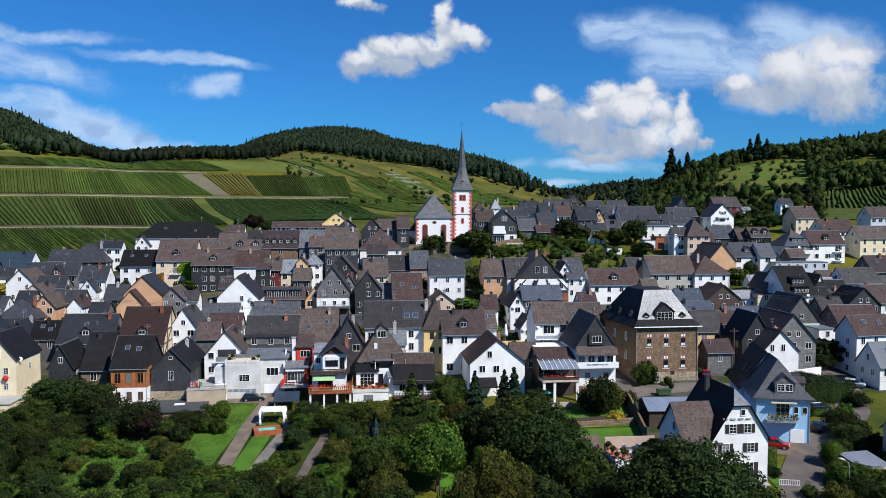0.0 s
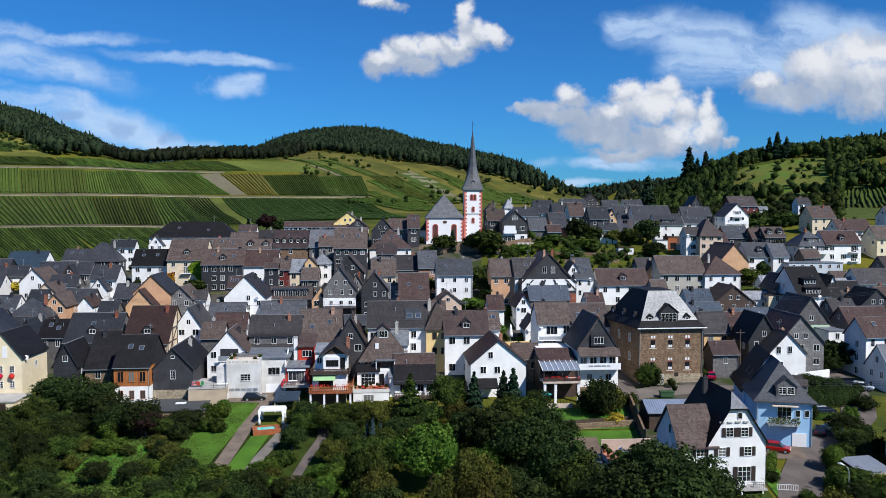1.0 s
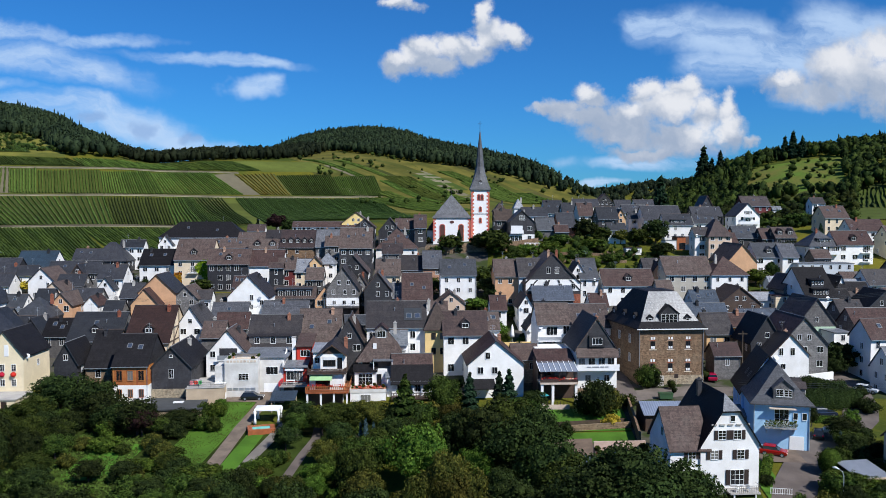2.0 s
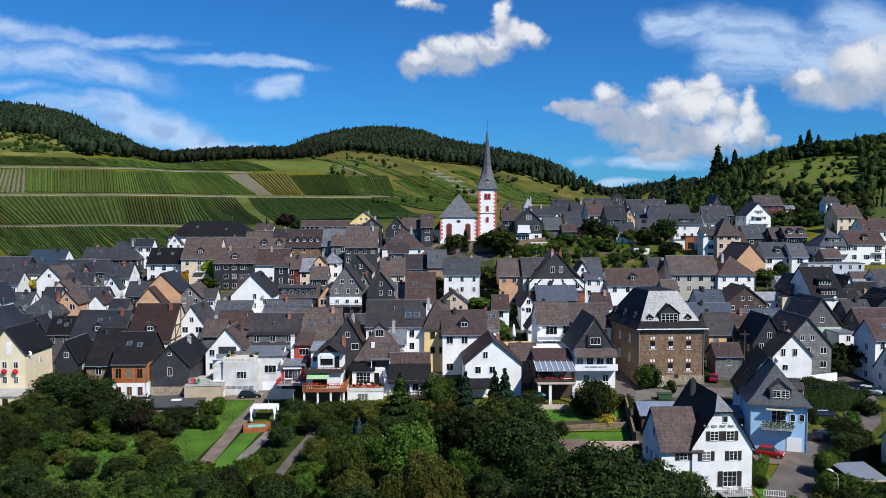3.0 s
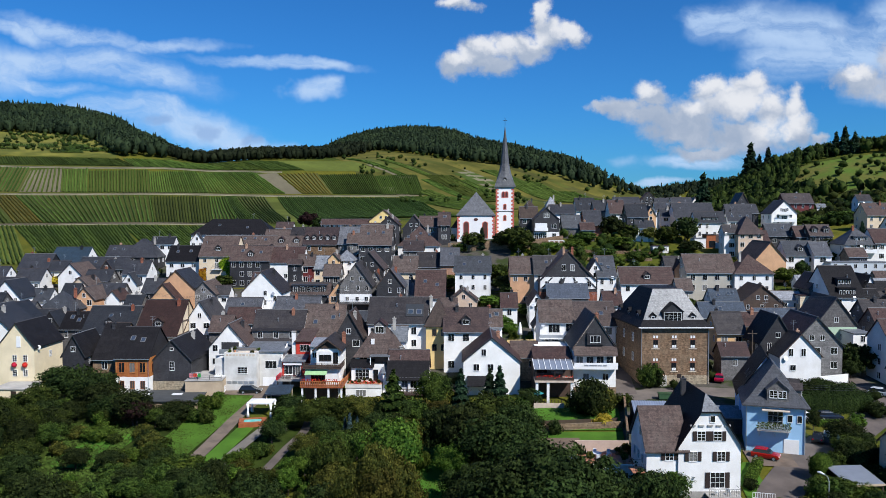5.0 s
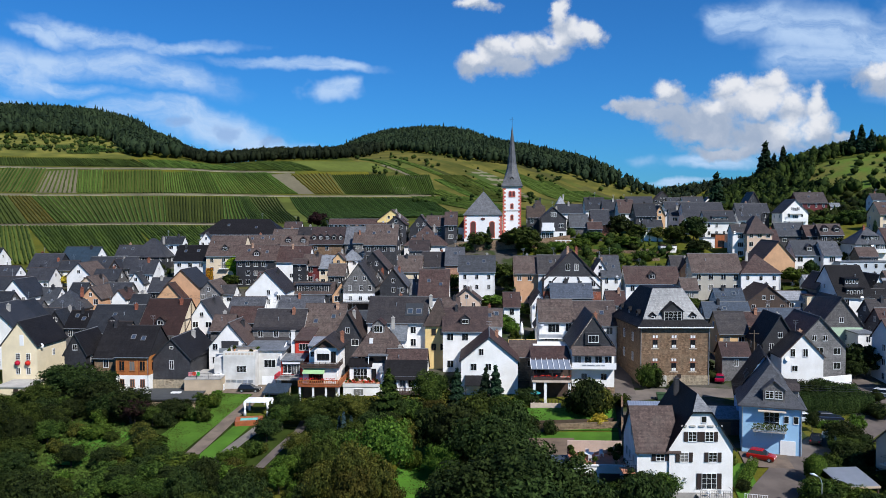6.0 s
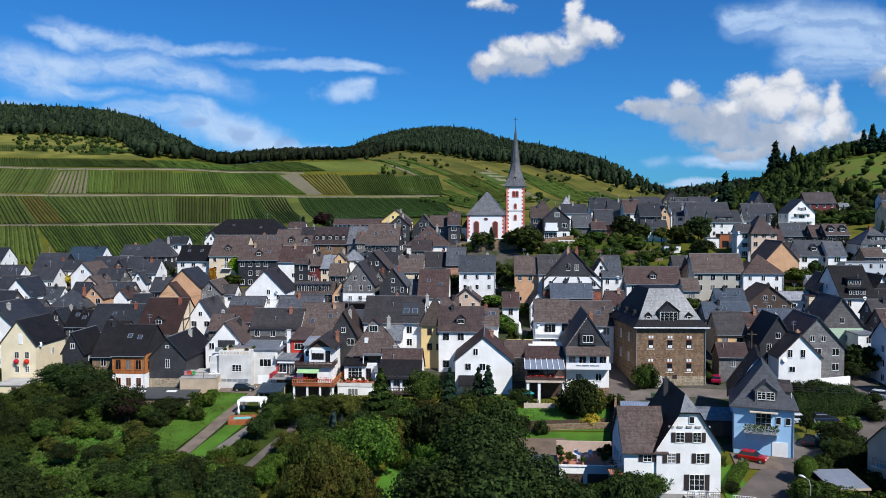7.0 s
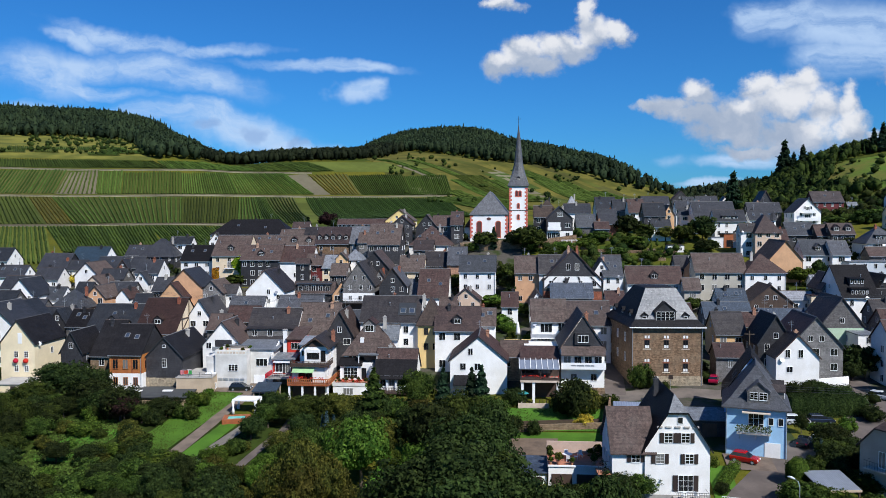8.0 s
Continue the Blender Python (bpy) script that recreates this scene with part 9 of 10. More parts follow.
for low, high, leaf, soil, gap in (((-120, -45), (-118, -42.6), "vinedark", EARTHY, 1.9), ((-45, -22.5), (-42.6, -24.5), "vinelight", BARE, 2.6), ((-22.5, -9), (-24.5, -10), "vinelight", GRASSY, 1.5), ((-8.5, 26), (-9.5, 26), "vine", GRASSY, 1.7), ((26, 60), (26, 56), "vinelight", GRASSY, 1.5),
                                   ((60, 109), (56, 94), "vinelight", OLIVE, 1.9), ((109, 120), (94, 110), None, BARE, 1), ((120, 141), (110, 139), "vinegold", EARTHY, 2.0), ((141, 176), (139, 180), "vinedark", DEEP, 1.3), ((176, 206), (180, 214), "vine", DEEP, 1.3)):
    parcel(low, high, (506, 506), (542, 546), leaf, soil, gap)
for low, high, leaf, soil, s1, gap in (((-120, 18), (-120, 8), "vinedark", DEEP, 570, 1.6), ((18, 76), (10, 64), "vinelight", GRASSY, 571, 2.0), ((76, 103), (64, 92), "vine", OLIVE, 576, 1.8), ((103, 131), (92, 116), "vinedark", GRASSY, 580, 1.4), ((131, 188), (116, 176), None, OLIVE, 585, 1)):
    parcel(low, high, (551, 553), (s1, s1), leaf, soil, gap)
for u0, u1, s0, s1, leaf, soil in ((205, 245, 440, 500, "vine", GRASSY), (190, 215, 565, 600, None, OLIVE), (240, 262, 480, 545, "vinelight", GRASSY), (268, 290, 470, 530, None, OLIVE), (300, 330, 480, 535, "vinelight", GRASSY), (335, 352, 470, 515, "vine", GRASSY)):
    parcel((u0, u1), (u0 - 20, u1 - 20), (s0, s0), (s1, s1), leaf, soil)

# narrow old plots that climb the meadow beside the vineyards
plots = random.Random(21)
for k in range(26):
    u0, s0 = plots.uniform(172, 350), plots.uniform(470, 560)
    if s0 + 26 < lower_edge(u0):
        wide, deep = plots.uniform(5, 14), plots.uniform(24, 60)
        parcel((u0, u0 + wide), (u0 - deep * 0.45, u0 + wide - deep * 0.45), (s0, s0), (s0 + deep, s0 + deep), plots.choice((None, None, None, "vinelight")), plots.choice((OLIVE, GRASSY, EARTHY, BARE, DEEP)))
for k in range(10):
    u0, s0 = plots.uniform(-130, -10), plots.uniform(585, 640)
    wide, deep = plots.uniform(12, 30), plots.uniform(12, 26)
    parcel((u0, u0 + wide), (u0 - deep * 0.18, u0 + wide - deep * 0.18), (s0, s0), (s0 + deep, s0 + deep), plots.choice((None, "vinelight", "vine")), plots.choice((OLIVE, GRASSY, EARTHY)))


def strip(name, points, width, lift, mat, label, category="road"):
    """A road or path that lies on the land along points."""
    pts = []
    for (x0, y0), (x1, y1) in zip(points, points[1:]):
        k = max(1, int(math.hypot(x1 - x0, y1 - y0) / 2.5))
        pts += [(x0 + (x1 - x0) * i / k, y0 + (y1 - y0) * i / k) for i in range(k)]
    pts.append(points[-1])
    v = []
    for i, p in enumerate(pts):
        way = (Vector(pts[min(i + 1, len(pts) - 1)]) - Vector(pts[max(i - 1, 0)])).normalized()
        for o in (-width / 2, -width / 6, width / 6, width / 2):
            x, y = p[0] + way.y * o, p[1] - way.x * o
            v.append((x, y, float(ground(x, y)) + lift))
    f = [(4 * i + k, 4 * i + k + 1, 4 * i + k + 5, 4 * i + k + 4) for i in range(len(pts) - 1) for k in range(3)]
    return tagged(new(name, mesh_data(name, v, f, mat)), label, category, kind="structure")


for track, w, u0, u1 in ((lower_track, 3.0, -150, 62), (lambda u: 501, 2.6, -150, 206), (lambda u: 548, 1.6, -150, 120)):
    def way_at(u, off=0.0):
        return land_place(u, float(track(u)) + off + 1.5 * math.sin(u * 0.04))
    strip("vineyard_track", [way_at(u) for u in range(u0, u1, 12)], w, 0.2, TRACK, "pale gravel track between the vineyards", "track")
    n = Shape()
    for u in range(u0, u1 - 6, 6):
        (x0, y0), (x1, y1) = way_at(u, w / 2 + 0.6), way_at(u + 6, w / 2 + 0.6)
        a, b = float(ground(x0, y0)), float(ground(x1, y1))
        n.add([(x0, y0, a - 0.3), (x1, y1, b - 0.3), (x1, y1, b + 0.75), (x0, y0, a + 0.75), (x0, y0 + 0.5, a - 0.3), (x1, y1 + 0.5, b - 0.3), (x1, y1 + 0.5, b + 0.75), (x0, y0 + 0.5, a + 0.75)],
              [(0, 1, 2, 3), (3, 2, 6, 7), (5, 4, 7, 6)])
    tagged(new("retaining_wall", n.data("retaining_wall", DRY_STONE)), "low pale dry stone wall below the vines", "wall", kind="structure")

strip("lane", [(43.4, 98), (48.4, 111), (51.8, 117.2), (56.4, 124.4), (60.2, 129.6), (65.4, 133.6), (69.2, 138.6), (72.4, 146), (74.4, 153), (74.6, 160), (73, 167), (74, 176)], 5.6, 0.15, ASPHALT, "worn asphalt lane climbing into the village")
strip("lane", [(29.5, 148), (36, 150.5), (44, 152.8), (53, 152.5)], 5.4, 0.05, ASPHALT, "worn asphalt square before the stone house")
strip("lane", [(31.5, 150), (31, 165), (27, 182), (20, 200)], 4.0, 0.055, ASPHALT, "narrow asphalt village street")
strip("lane", [(-110, 199), (-92, 197), (-60, 182)], 5.0, 0.05, ASPHALT, "narrow asphalt village street")
strip("path", [(-36.2, 110), (-36.5, 119), (-37.2, 132), (-36.8, 148)], 2.4, 0.18, GRAVEL, "gravel garden track beside the lawn", "path")
PAVED = material("grey_paving", (0.17, 0.15, 0.125), 0.9, 0.15, 4, 0.4, 0.2)
strip("path", [(-31.4, 110), (-31.2, 120), (-30.2, 132), (-29.5, 142)], 1.9, 0.18, PAVED, "paved garden path", "path")
strip("path", [(-24.2, 106), (-23.8, 114), (-23.6, 121), (-23.1, 128), (-24.0, 134)], 1.5, 0.18, ASPHALT, "dark narrow garden path", "path")
for xs, ys in (((-45.6, -38.4), (115, 145)), ((-58, -50), (110, 124)), ((-35.2, -32.3), (112, 129)), ((-3.2, 4.0), (100, 124)), ((12.5, 29.4), (131.8, 142.0)), ((9, 16), (118, 131)), ((15.5, 29.4), (119, 131.2)), ((43.6, 46.8), (106, 120))):
    tagged(sheet("lawn", np.linspace(*xs, 12), np.linspace(*ys, 16), 0.13, LAWN, 0.03), "bright green mown garden lawn", "lawn", kind="structure")
SCRUB = material("dark_undergrowth", (0.030, 0.040, 0.010), 0.95, 0.35, 0.8, 0.08, 0.8, tint=(0.055, 0.062, 0.014), spec=0.1)
GOLDEN = material("dry_hill_meadow", (0.122, 0.110, 0.022), 0.95, 0.4, 0.35, 0.045, 0.5, tint=(0.060, 0.070, 0.014), spec=0.1)


def drape(name, corners, mat, lift, words):
    """A four-cornered sheet laid over the land."""
    (ax, ay), (bx, by), (cx, cy), (dx, dy) = corners
    A, B = np.meshgrid(np.linspace(0, 1, 24), np.linspace(0, 1, 24))
    X = (ax * (1 - A) + dx * A) * (1 - B) + (bx * (1 - A) + cx * A) * B
    Y = (ay * (1 - A) + dy * A) * (1 - B) + (by * (1 - A) + cy * A) * B
    k = (np.arange(23)[:, None] * 24 + np.arange(23)[None, :]).ravel()
    me = bulk_mesh(name, np.stack([X, Y, ground(X, Y) + lift], -1).reshape(-1, 3), np.stack([k, k + 1, k + 25, k + 24], 1), mat, 4)
    me.polygons.foreach_set("use_smooth", np.ones(len(me.polygons), bool))
    return tagged(new(name, me), words, "meadow", kind="structure")


GLADE_GRASS = material("patchy_glade_grass", (0.046, 0.070, 0.010), 0.95, 0.45, 0.6, 0.06, 0.9, tint=(0.100, 0.082, 0.022), spec=0.1)
drape("meadow", [(136, 430), (153, 478), (205, 470), (174, 398)], GLADE_GRASS, 0.14, "sunlit dry meadow in a clearing of the hillside wood")
drape("meadow", SLOPE_FIELD, GRASSY, 0.30, "bright green meadow on the hill foot")
parcel((321, 345), (358, 377), (230, 190), (256, 222), "vine", GRASSY, 1.1, 0.3, label="rows of vines on the foot of the wooded hill")
tagged(sheet("undergrowth", np.linspace(88, 300, 60), np.linspace(322, 415, 36), 0.10, SCRUB, 0.3), "dark undergrowth on the terraced hill foot", "ground", kind="structure")
for name, us, s0, s1 in (("meadow", np.linspace(168, 400, 60), lambda u: 430 + 0 * u, lambda u: lower_edge(u) + 12), ("meadow", np.linspace(-180, 6, 40), lambda u: 574 + 0 * u, lambda u: lower_edge(u) + 12)):
    U, B = np.meshgrid(us, np.linspace(0, 1, 40))
    X, Y = land_place(U, s0(U) + (s1(U) - s0(U)) * B)
    cells = (np.arange(39)[:, None] * len(us) + np.arange(len(us) - 1)[None, :]).ravel()
    me = bulk_mesh(name, np.stack([X, Y, ground(X, Y) + 0.09], -1).reshape(-1, 3), np.stack([cells, cells + 1, cells + len(us) + 1, cells + len(us)], 1), GOLDEN, 4)
    me.polygons.foreach_set("use_smooth", np.ones(len(me.polygons), bool))
    tagged(new(name, me), "dry golden green meadow on the hill", "meadow", kind="structure")
tagged(sheet("yard", np.linspace(29.5, 58, 14), np.linspace(126, 152, 14), 0.03, VILLAGE_GROUND), "trodden yards between the houses", "ground", kind="structure")
tagged(sheet("pavement", np.arange(-135, 112, 3.0), np.arange(150, 226, 3.0), 0.035, VILLAGE_GROUND), "trodden village ground with paving and weeds", "ground", kind="structure")
tagged(sheet("pavement", np.arange(-135, 5, 3.0), np.arange(226, 300, 3.0), 0.035, VILLAGE_GROUND), "trodden village ground with paving and weeds", "ground", kind="structure")
tagged(sheet("meadow", np.linspace(-68, -20, 30), np.linspace(90, 131, 26), 0.03, ROUGH_GRASS, 0.02), "rough tall grass in the orchard clearing", "meadow", kind="structure")
tagged(sheet("yard", np.linspace(15, 22.5, 8), np.linspace(119.5, 128.5, 8), 0.2, SOIL), "bare earth garden yard", "yard", kind="structure")
tagged(sheet("meadow", np.linspace(12, 43, 16), np.linspace(92, 111, 10), 0.04, ROUGH_GRASS, 0.02), "rough grass below the garages", "meadow", kind="structure")
tagged(sheet("yard", np.linspace(-46, -33, 8), np.linspace(143.5, 150, 6), 0.2, GRAVEL), "gravel parking yard before the houses", "yard", kind="structure")
tagged(sheet("yard", np.linspace(46.5, 53, 6), np.linspace(119, 124.5, 6), 0.16, GRAVEL), "gravel parking space before the blue house", "yard", kind="structure")

# ---- trees and bushes ----
tree("dark", -72.6, 136.7, 11.4, 7.5, 9.5)
tree("dark", -65.4, 135.0, 11.2, 7.0, 8.3)
tree("oak", -73.9, 130.3, 10.7, 5.5, 6.0)
tree("dark", -53.8, 127.8, 10.3, 6.5, 6.8)
tree("light", -58.4, 126.6, 10.2, 3.0, 3.9)
tree("olive", -45.0, 118.6, 9.5, 2.6, 3.6)
tree("dark", -47.0, 131.1, 10.7, 3.4, 5.5)
tree("oak", -43.4, 130.5, 10.6, 2.6, 2.9)
tree("light", -43.4, 136.6, 11.4, 2.6, 3.3)
tree("dark", -46.8, 127.0, 10.2, 3.0, 3.5)
tree("dark", -26.7, 132.1, 10.8, 5.0, 5.4)
tree("oak", -22.4, 129.7, 10.5, 5.0, 5.7)
tree("oak", -18.4, 132.2, 10.8, 5.0, 6.0)
tree("olive", -14.8, 132.7, 10.9, 5.0, 5.8)
tree("cypress", -12.5, 122.8, 9.9, 5.0, 1.6)
shrub("oak", -5.6, 135.2, 11.2, 3.8, 5.0)
shrub("dark", -11.2, 135.4, 11.2, 3.6, 4.2)
tree("oak", -2.4, 138.3, 11.6, 7.6, 6.2)
tree("spruce", 2.2, 137.6, 11.5, 8.6, 3.6)
tree("spruce", 7.4, 136.7, 11.5, 9.0, 2.9)
tree("spruce", 9.1, 136.4, 11.5, 9.5, 3.3)
tree("oak", 10.9, 130.9, 10.9, 6.5, 6.5)
tree("dark", 15.1, 128.8, 10.8, 4.0, 3.7)
shrub("dark", 24.6, 138.5, 12.2, 6.6, 5.6)
shrub("olive", 26.0, 139.4, 12.3, 5.2, 4.6)
shrub("dark", 22.6, 139.6, 12.3, 4.2, 4.0)
shrub("oak", 36.0, 154.4, 14.0, 4.4, 4.4)
shrub("dark", 37.4, 154.8, 14.0, 3.6, 3.2)
tree("dark", 62.6, 148.0, 13.6, 4.2, 5.1)
tree("dark", 65.8, 146.9, 13.5, 4.6, 5.6)
tree("dark", 68.4, 146.7, 13.5, 4.4, 5.0)
tree("dark", 65.3, 150.4, 13.8, 4.0, 5.1)
tree("dark", 61.9, 128.2, 11.9, 4.0, 5.2)
tree("oak", 61.0, 124.0, 11.5, 3.2, 5.0)
tree("oak", 54.6, 115.6, 10.7, 3.4, 3.1)
tree("oak", 53.3, 108.8, 10.0, 3.0, 4.3)
for kind, x, y, h, w in (("dark", 30.4, 92.4, 10.8, 6.0), ("dark", 24.4, 90.0, 10.8, 7.0), ("dark", 28.0, 95.0, 7.4, 5.0),
                        ("dark", 13.2, 119.0, 9.4, 7.0), ("dark", 14.4, 106.0, 9.6, 8.6), ("oak", 9.0, 121.0, 10.2, 8.4), ("dark", 10.4, 112.6, 10.0, 9.0), ("oak", 16.2, 99.6, 9.2, 8.0), ("dark", 5.4, 118.0, 9.6, 8.6)):
    tree(kind, x, y, float(ground(x, y)), h, w)


def tall_tree(kind, x, y, h, w, words):
    """A tall tree whose crown is a dome of several leafy boughs."""
    SEED[0] += 1
    luck = random.Random(SEED[0])
    z = float(ground(x, y))
    t = thing("tree", pose(x, y, z), words, "tree", "trees")
    part("trunk", TRUNKS[1], t, Matrix.Diagonal((h * 0.7, h * 0.7, h, 1)))
    spots = [(0.0, 0.0, h - 6.0)] + [(w * 0.22 * math.cos(a), w * 0.22 * math.sin(a), h - 7.2 - luck.uniform(0, 0.8)) for a in (0.3, 1.9, 3.4, 5.0)]
    spots += [(w * 0.37 * math.cos(a), w * 0.37 * math.sin(a), h - 9.4 - luck.uniform(0, 1.2)) for a in (0.9, 1.9, 2.9, 4.0, 5.1, 6.1)]
    for k, (cx, cy, cz) in enumerate(spots):
        part("crown", CROWNS[kind, 1, k % 4], t, pose(cx, cy, cz, 0, 0, luck.uniform(0, 360)) @ Matrix.Diagonal((w * 0.5, w * 0.5, 6.0, 1)))
    return t


tall_tree("dark", 18.6, 64.4, 26.3, 14.0, "tall dark green broad-leaved tree on the slope")
tall_tree("olive", 2.8, 72.4, 22.4, 8.6, "tall olive green tree with browning leaves on the slope")
tree("oak", 28.5, 106.7, 9.3, 2.8, 3.5)
tree("dark", 31.3, 108.1, 9.6, 4.2, 5.0)
tree("oak", 34.2, 107.9, 9.7, 3.8, 4.6)
tree("olive", 29.1, 118.4, 10.5, 2.8, 3.3)
tree("dark", 77.6, 165.2, 15.5, 6.0, 5.6)
tree("dark", 75.6, 165.5, 15.5, 6.0, 4.9)
tree("oak", 5.0, 261.0, 34.1, 8.5, 10.4)
tree("dark", 0.2, 263.4, 35.0, 6.0, 6.4)
tree("oak", -9.8, 263.1, 34.6, 6.0, 7.6)
tree("spruce", -6.8, 263.6, 34.9, 7.5, 3.0)
tree("oak", -13.9, 262.4, 34.2, 3.0, 4.9)
tree("copper", -88.5, 327.7, 39.7, 8.0, 8.3)
tree("spruce", -92.0, 313.6, 37.8, 8.0, 3.7)
tree("dark", -79.1, 313.2, 39.4, 6.0, 5.1)
tree("dark", 36.7, 280.2, 38.0, 8.0, 8.0)
tree("oak", 42.6, 279.5, 37.6, 5.4, 6.4)
tree("olive", 49.3, 279.7, 37.2, 5.0, 6.6)
tree("oak", 27.5, 271.3, 36.8, 4.0, 7.7)
tree("light", 38.6, 268.6, 35.3, 4.0, 7.6)
tree("oak", 55.0, 277.9, 36.6, 6.0, 6.4)
tree("dark", 61.4, 279.7, 36.8, 8.8, 8.4)
tree("dark", 61.0, 265.3, 33.7, 4.5, 7.4)
tree("light", 16.1, 262.7, 34.6, 3.1, 6.4)
tree("light", 23.6, 266.2, 35.5, 3.0, 7.5)
tree("oak", 32.5, 260.1, 33.0, 3.0, 7.3)
tree("oak", 43.1, 257.9, 32.0, 3.0, 7.2)
tree("oak", 12.5, 258.1, 33.0, 3.0, 6.3)
tree("oak", 1.2, 232.3, 26.1, 6.0, 6.7)
tree("dark", 3.4, 223.9, 24.4, 5.0, 6.4)
tree("olive", -12.1, 224.5, 24.5, 5.0, 5.8)
tree("light", -86.5, 242.0, 27.2, 5.0, 4.4)
tree("gold", -133.6, 218.8, 24.4, 4.0, 5.8)
tree("oak", -33.2, 212.1, 22.2, 3.5, 6.2)
tree("oak", -81.4, 225.8, 24.4, 4.0, 5.8)
tree("light", 1.1, 209.8, 21.8, 3.5, 6.6)
tree("dark", 6.0, 218.1, 23.3, 5.0, 6.2)
tree("light", 5.1, 193.0, 19.1, 3.2, 5.0)
tree("oak", 10.3, 202.3, 20.5, 3.5, 5.8)
tree("oak", 50.8, 209.0, 21.6, 4.0, 5.0)
tree("light", 82.0, 235.9, 26.7, 5.0, 7.1)
tree("dark", 87.9, 240.2, 27.6, 6.0, 3.9)
tree("oak", 106.0, 464.0, 49.1, 7.0, 11.0)
tree("oak", 98.9, 326.9, 41.7, 4.0, 6.8)
tree("oak", 111.7, 323.0, 41.7, 4.0, 8.9)
tree("oak", 126.3, 325.9, 42.9, 5.0, 8.9)
tree("spruce", 124.6, 298.3, 39.4, 5.0, 4.0)
tree("dark", 102.1, 270.0, 34.6, 5.0, 7.4)
tree("oak", 102.0, 247.0, 29.0, 3.0, 5.0)
tree("oak", 79.5, 219.2, 23.5, 4.0, 6.0)
tree("dark", 14.0, 143.8, 12.6, 3.0, 4.1)
tree("light", -1.0, 115.6, 9.2, 3.0, 2.5)
tree("light", -3.6, 109.0, 8.5, 10.4, 8.4)
tree("light", -36.1, 110.6, 8.7, 2.4, 6.7)
tree("oak", -30.7, 108.3, 8.4, 2.6, 5.7)
tree("oak", -39.4, 110.2, 8.6, 2.2, 5.0)
tree("light", -27.5, 108.7, 8.5, 2.4, 4.9)
tree("olive", -23.7, 107.6, 8.3, 2.4, 4.8)
tree("light", -45.0, 114.0, 9.0, 2.0, 3.5)
tree("olive", -46.7, 111.3, 8.7, 1.8, 3.4)
tree("olive", -25.9, 118.6, 9.5, 1.6, 2.0)
tree("light", -28.0, 116.7, 9.3, 1.6, 2.3)
tree("oak", 57.1, 117.4, 10.9, 3.0, 3.0)
tree("oak", 55.0, 108.8, 10.0, 3.0, 4.2)
tree("dark", 63.0, 126.9, 11.7, 3.0, 4.9)
tree("dark", 60.2, 121.1, 11.2, 2.6, 3.9)
tree("dark", 64.0, 121.9, 11.3, 2.6, 3.9)
tree("light", 66.4, 135.8, 12.6, 2.4, 2.6)
tree("dark", 71.7, 141.5, 13.1, 2.6, 3.6)
tree("oak", 63.4, 115.1, 10.6, 2.4, 4.4)
tree("light", 57.8, 109.3, 10.0, 2.4, 3.5)
tree("dark", 48.0, 164.8, 15.4, 2.4, 2.7)
tree("oak", 30.6, 143.6, 13.0, 2.2, 3.3)
tree("gold", 26.5, 134.0, 11.9, 2.0, 2.8)
tree("dark", 18.6, 130.3, 11.1, 2.4, 2.2)
tree("light", 28.5, 156.1, 14.3, 2.4, 2.1)
tree("oak", 5.7, 261.7, 34.4, 3.0, 5.5)
tree("light", 21.2, 201.9, 20.4, 3.0, 4.2)
tree("light", 7.2, 189.1, 18.6, 2.6, 4.0)
tree("light", 8.6, 184.6, 17.8, 1.8, 2.4)
shrub("light", 12.4, 183.0, 17.6, 1.6, 2.2)
shrub("oak", 13.2, 184.6, 17.8, 2.2, 2.2)
shrub("olive", 8.2, 181.4, 17.4, 1.3, 1.6)
tree("dark", 74.8, 162.8, 15.1, 4.0, 4.2)
tree("light", 71.1, 148.1, 13.6, 2.4, 2.9)
tree("oak", -41.3, 130.0, 10.6, 2.6, 2.6)
tree("oak", -43.6, 116.7, 9.3, 2.4, 4.5)
tree("light", -56.1, 121.3, 9.7, 2.4, 4.8)
tree("light", -48.2, 113.1, 8.9, 1.8, 4.4)
tree("light", -28.5, 114.2, 9.0, 2.4, 3.4)
tree("olive", -21.2, 107.0, 8.3, 2.6, 3.2)
tree("thuja", -8.6, 132.0, 10.8, 10.0, 5.4)
tree("cypress", -13.8, 123.1, 9.9, 5.5, 1.1)
tree("cypress", -14.8, 123.9, 9.9, 4.6, 1.1)

# ---- firs on the near hill ----
for x, y, top in ((133.9, 505.9, 90), (143.6, 503.5, 87), (138.6, 504.8, 83), (176.4, 485.7, 94), (180.6, 484.3, 97), (185.4, 482.6, 94), (97, 452, 69)):
    g = float(ground(x, y))
    tree("spruce", x, y, g, top - g, 5)


# ---- ivy, hedges, flowers ----
def leaf_patch(name, centres, outward, sizes, leaf, seed, label, category):
    v, f = card_mesh(np.asarray(centres, float), np.asarray(outward, float), np.asarray(sizes, float), np.random.default_rng(seed))
    return tagged(new(name, bulk_mesh(name, v, f, leaf, 3)), label, category, kind="stuff")


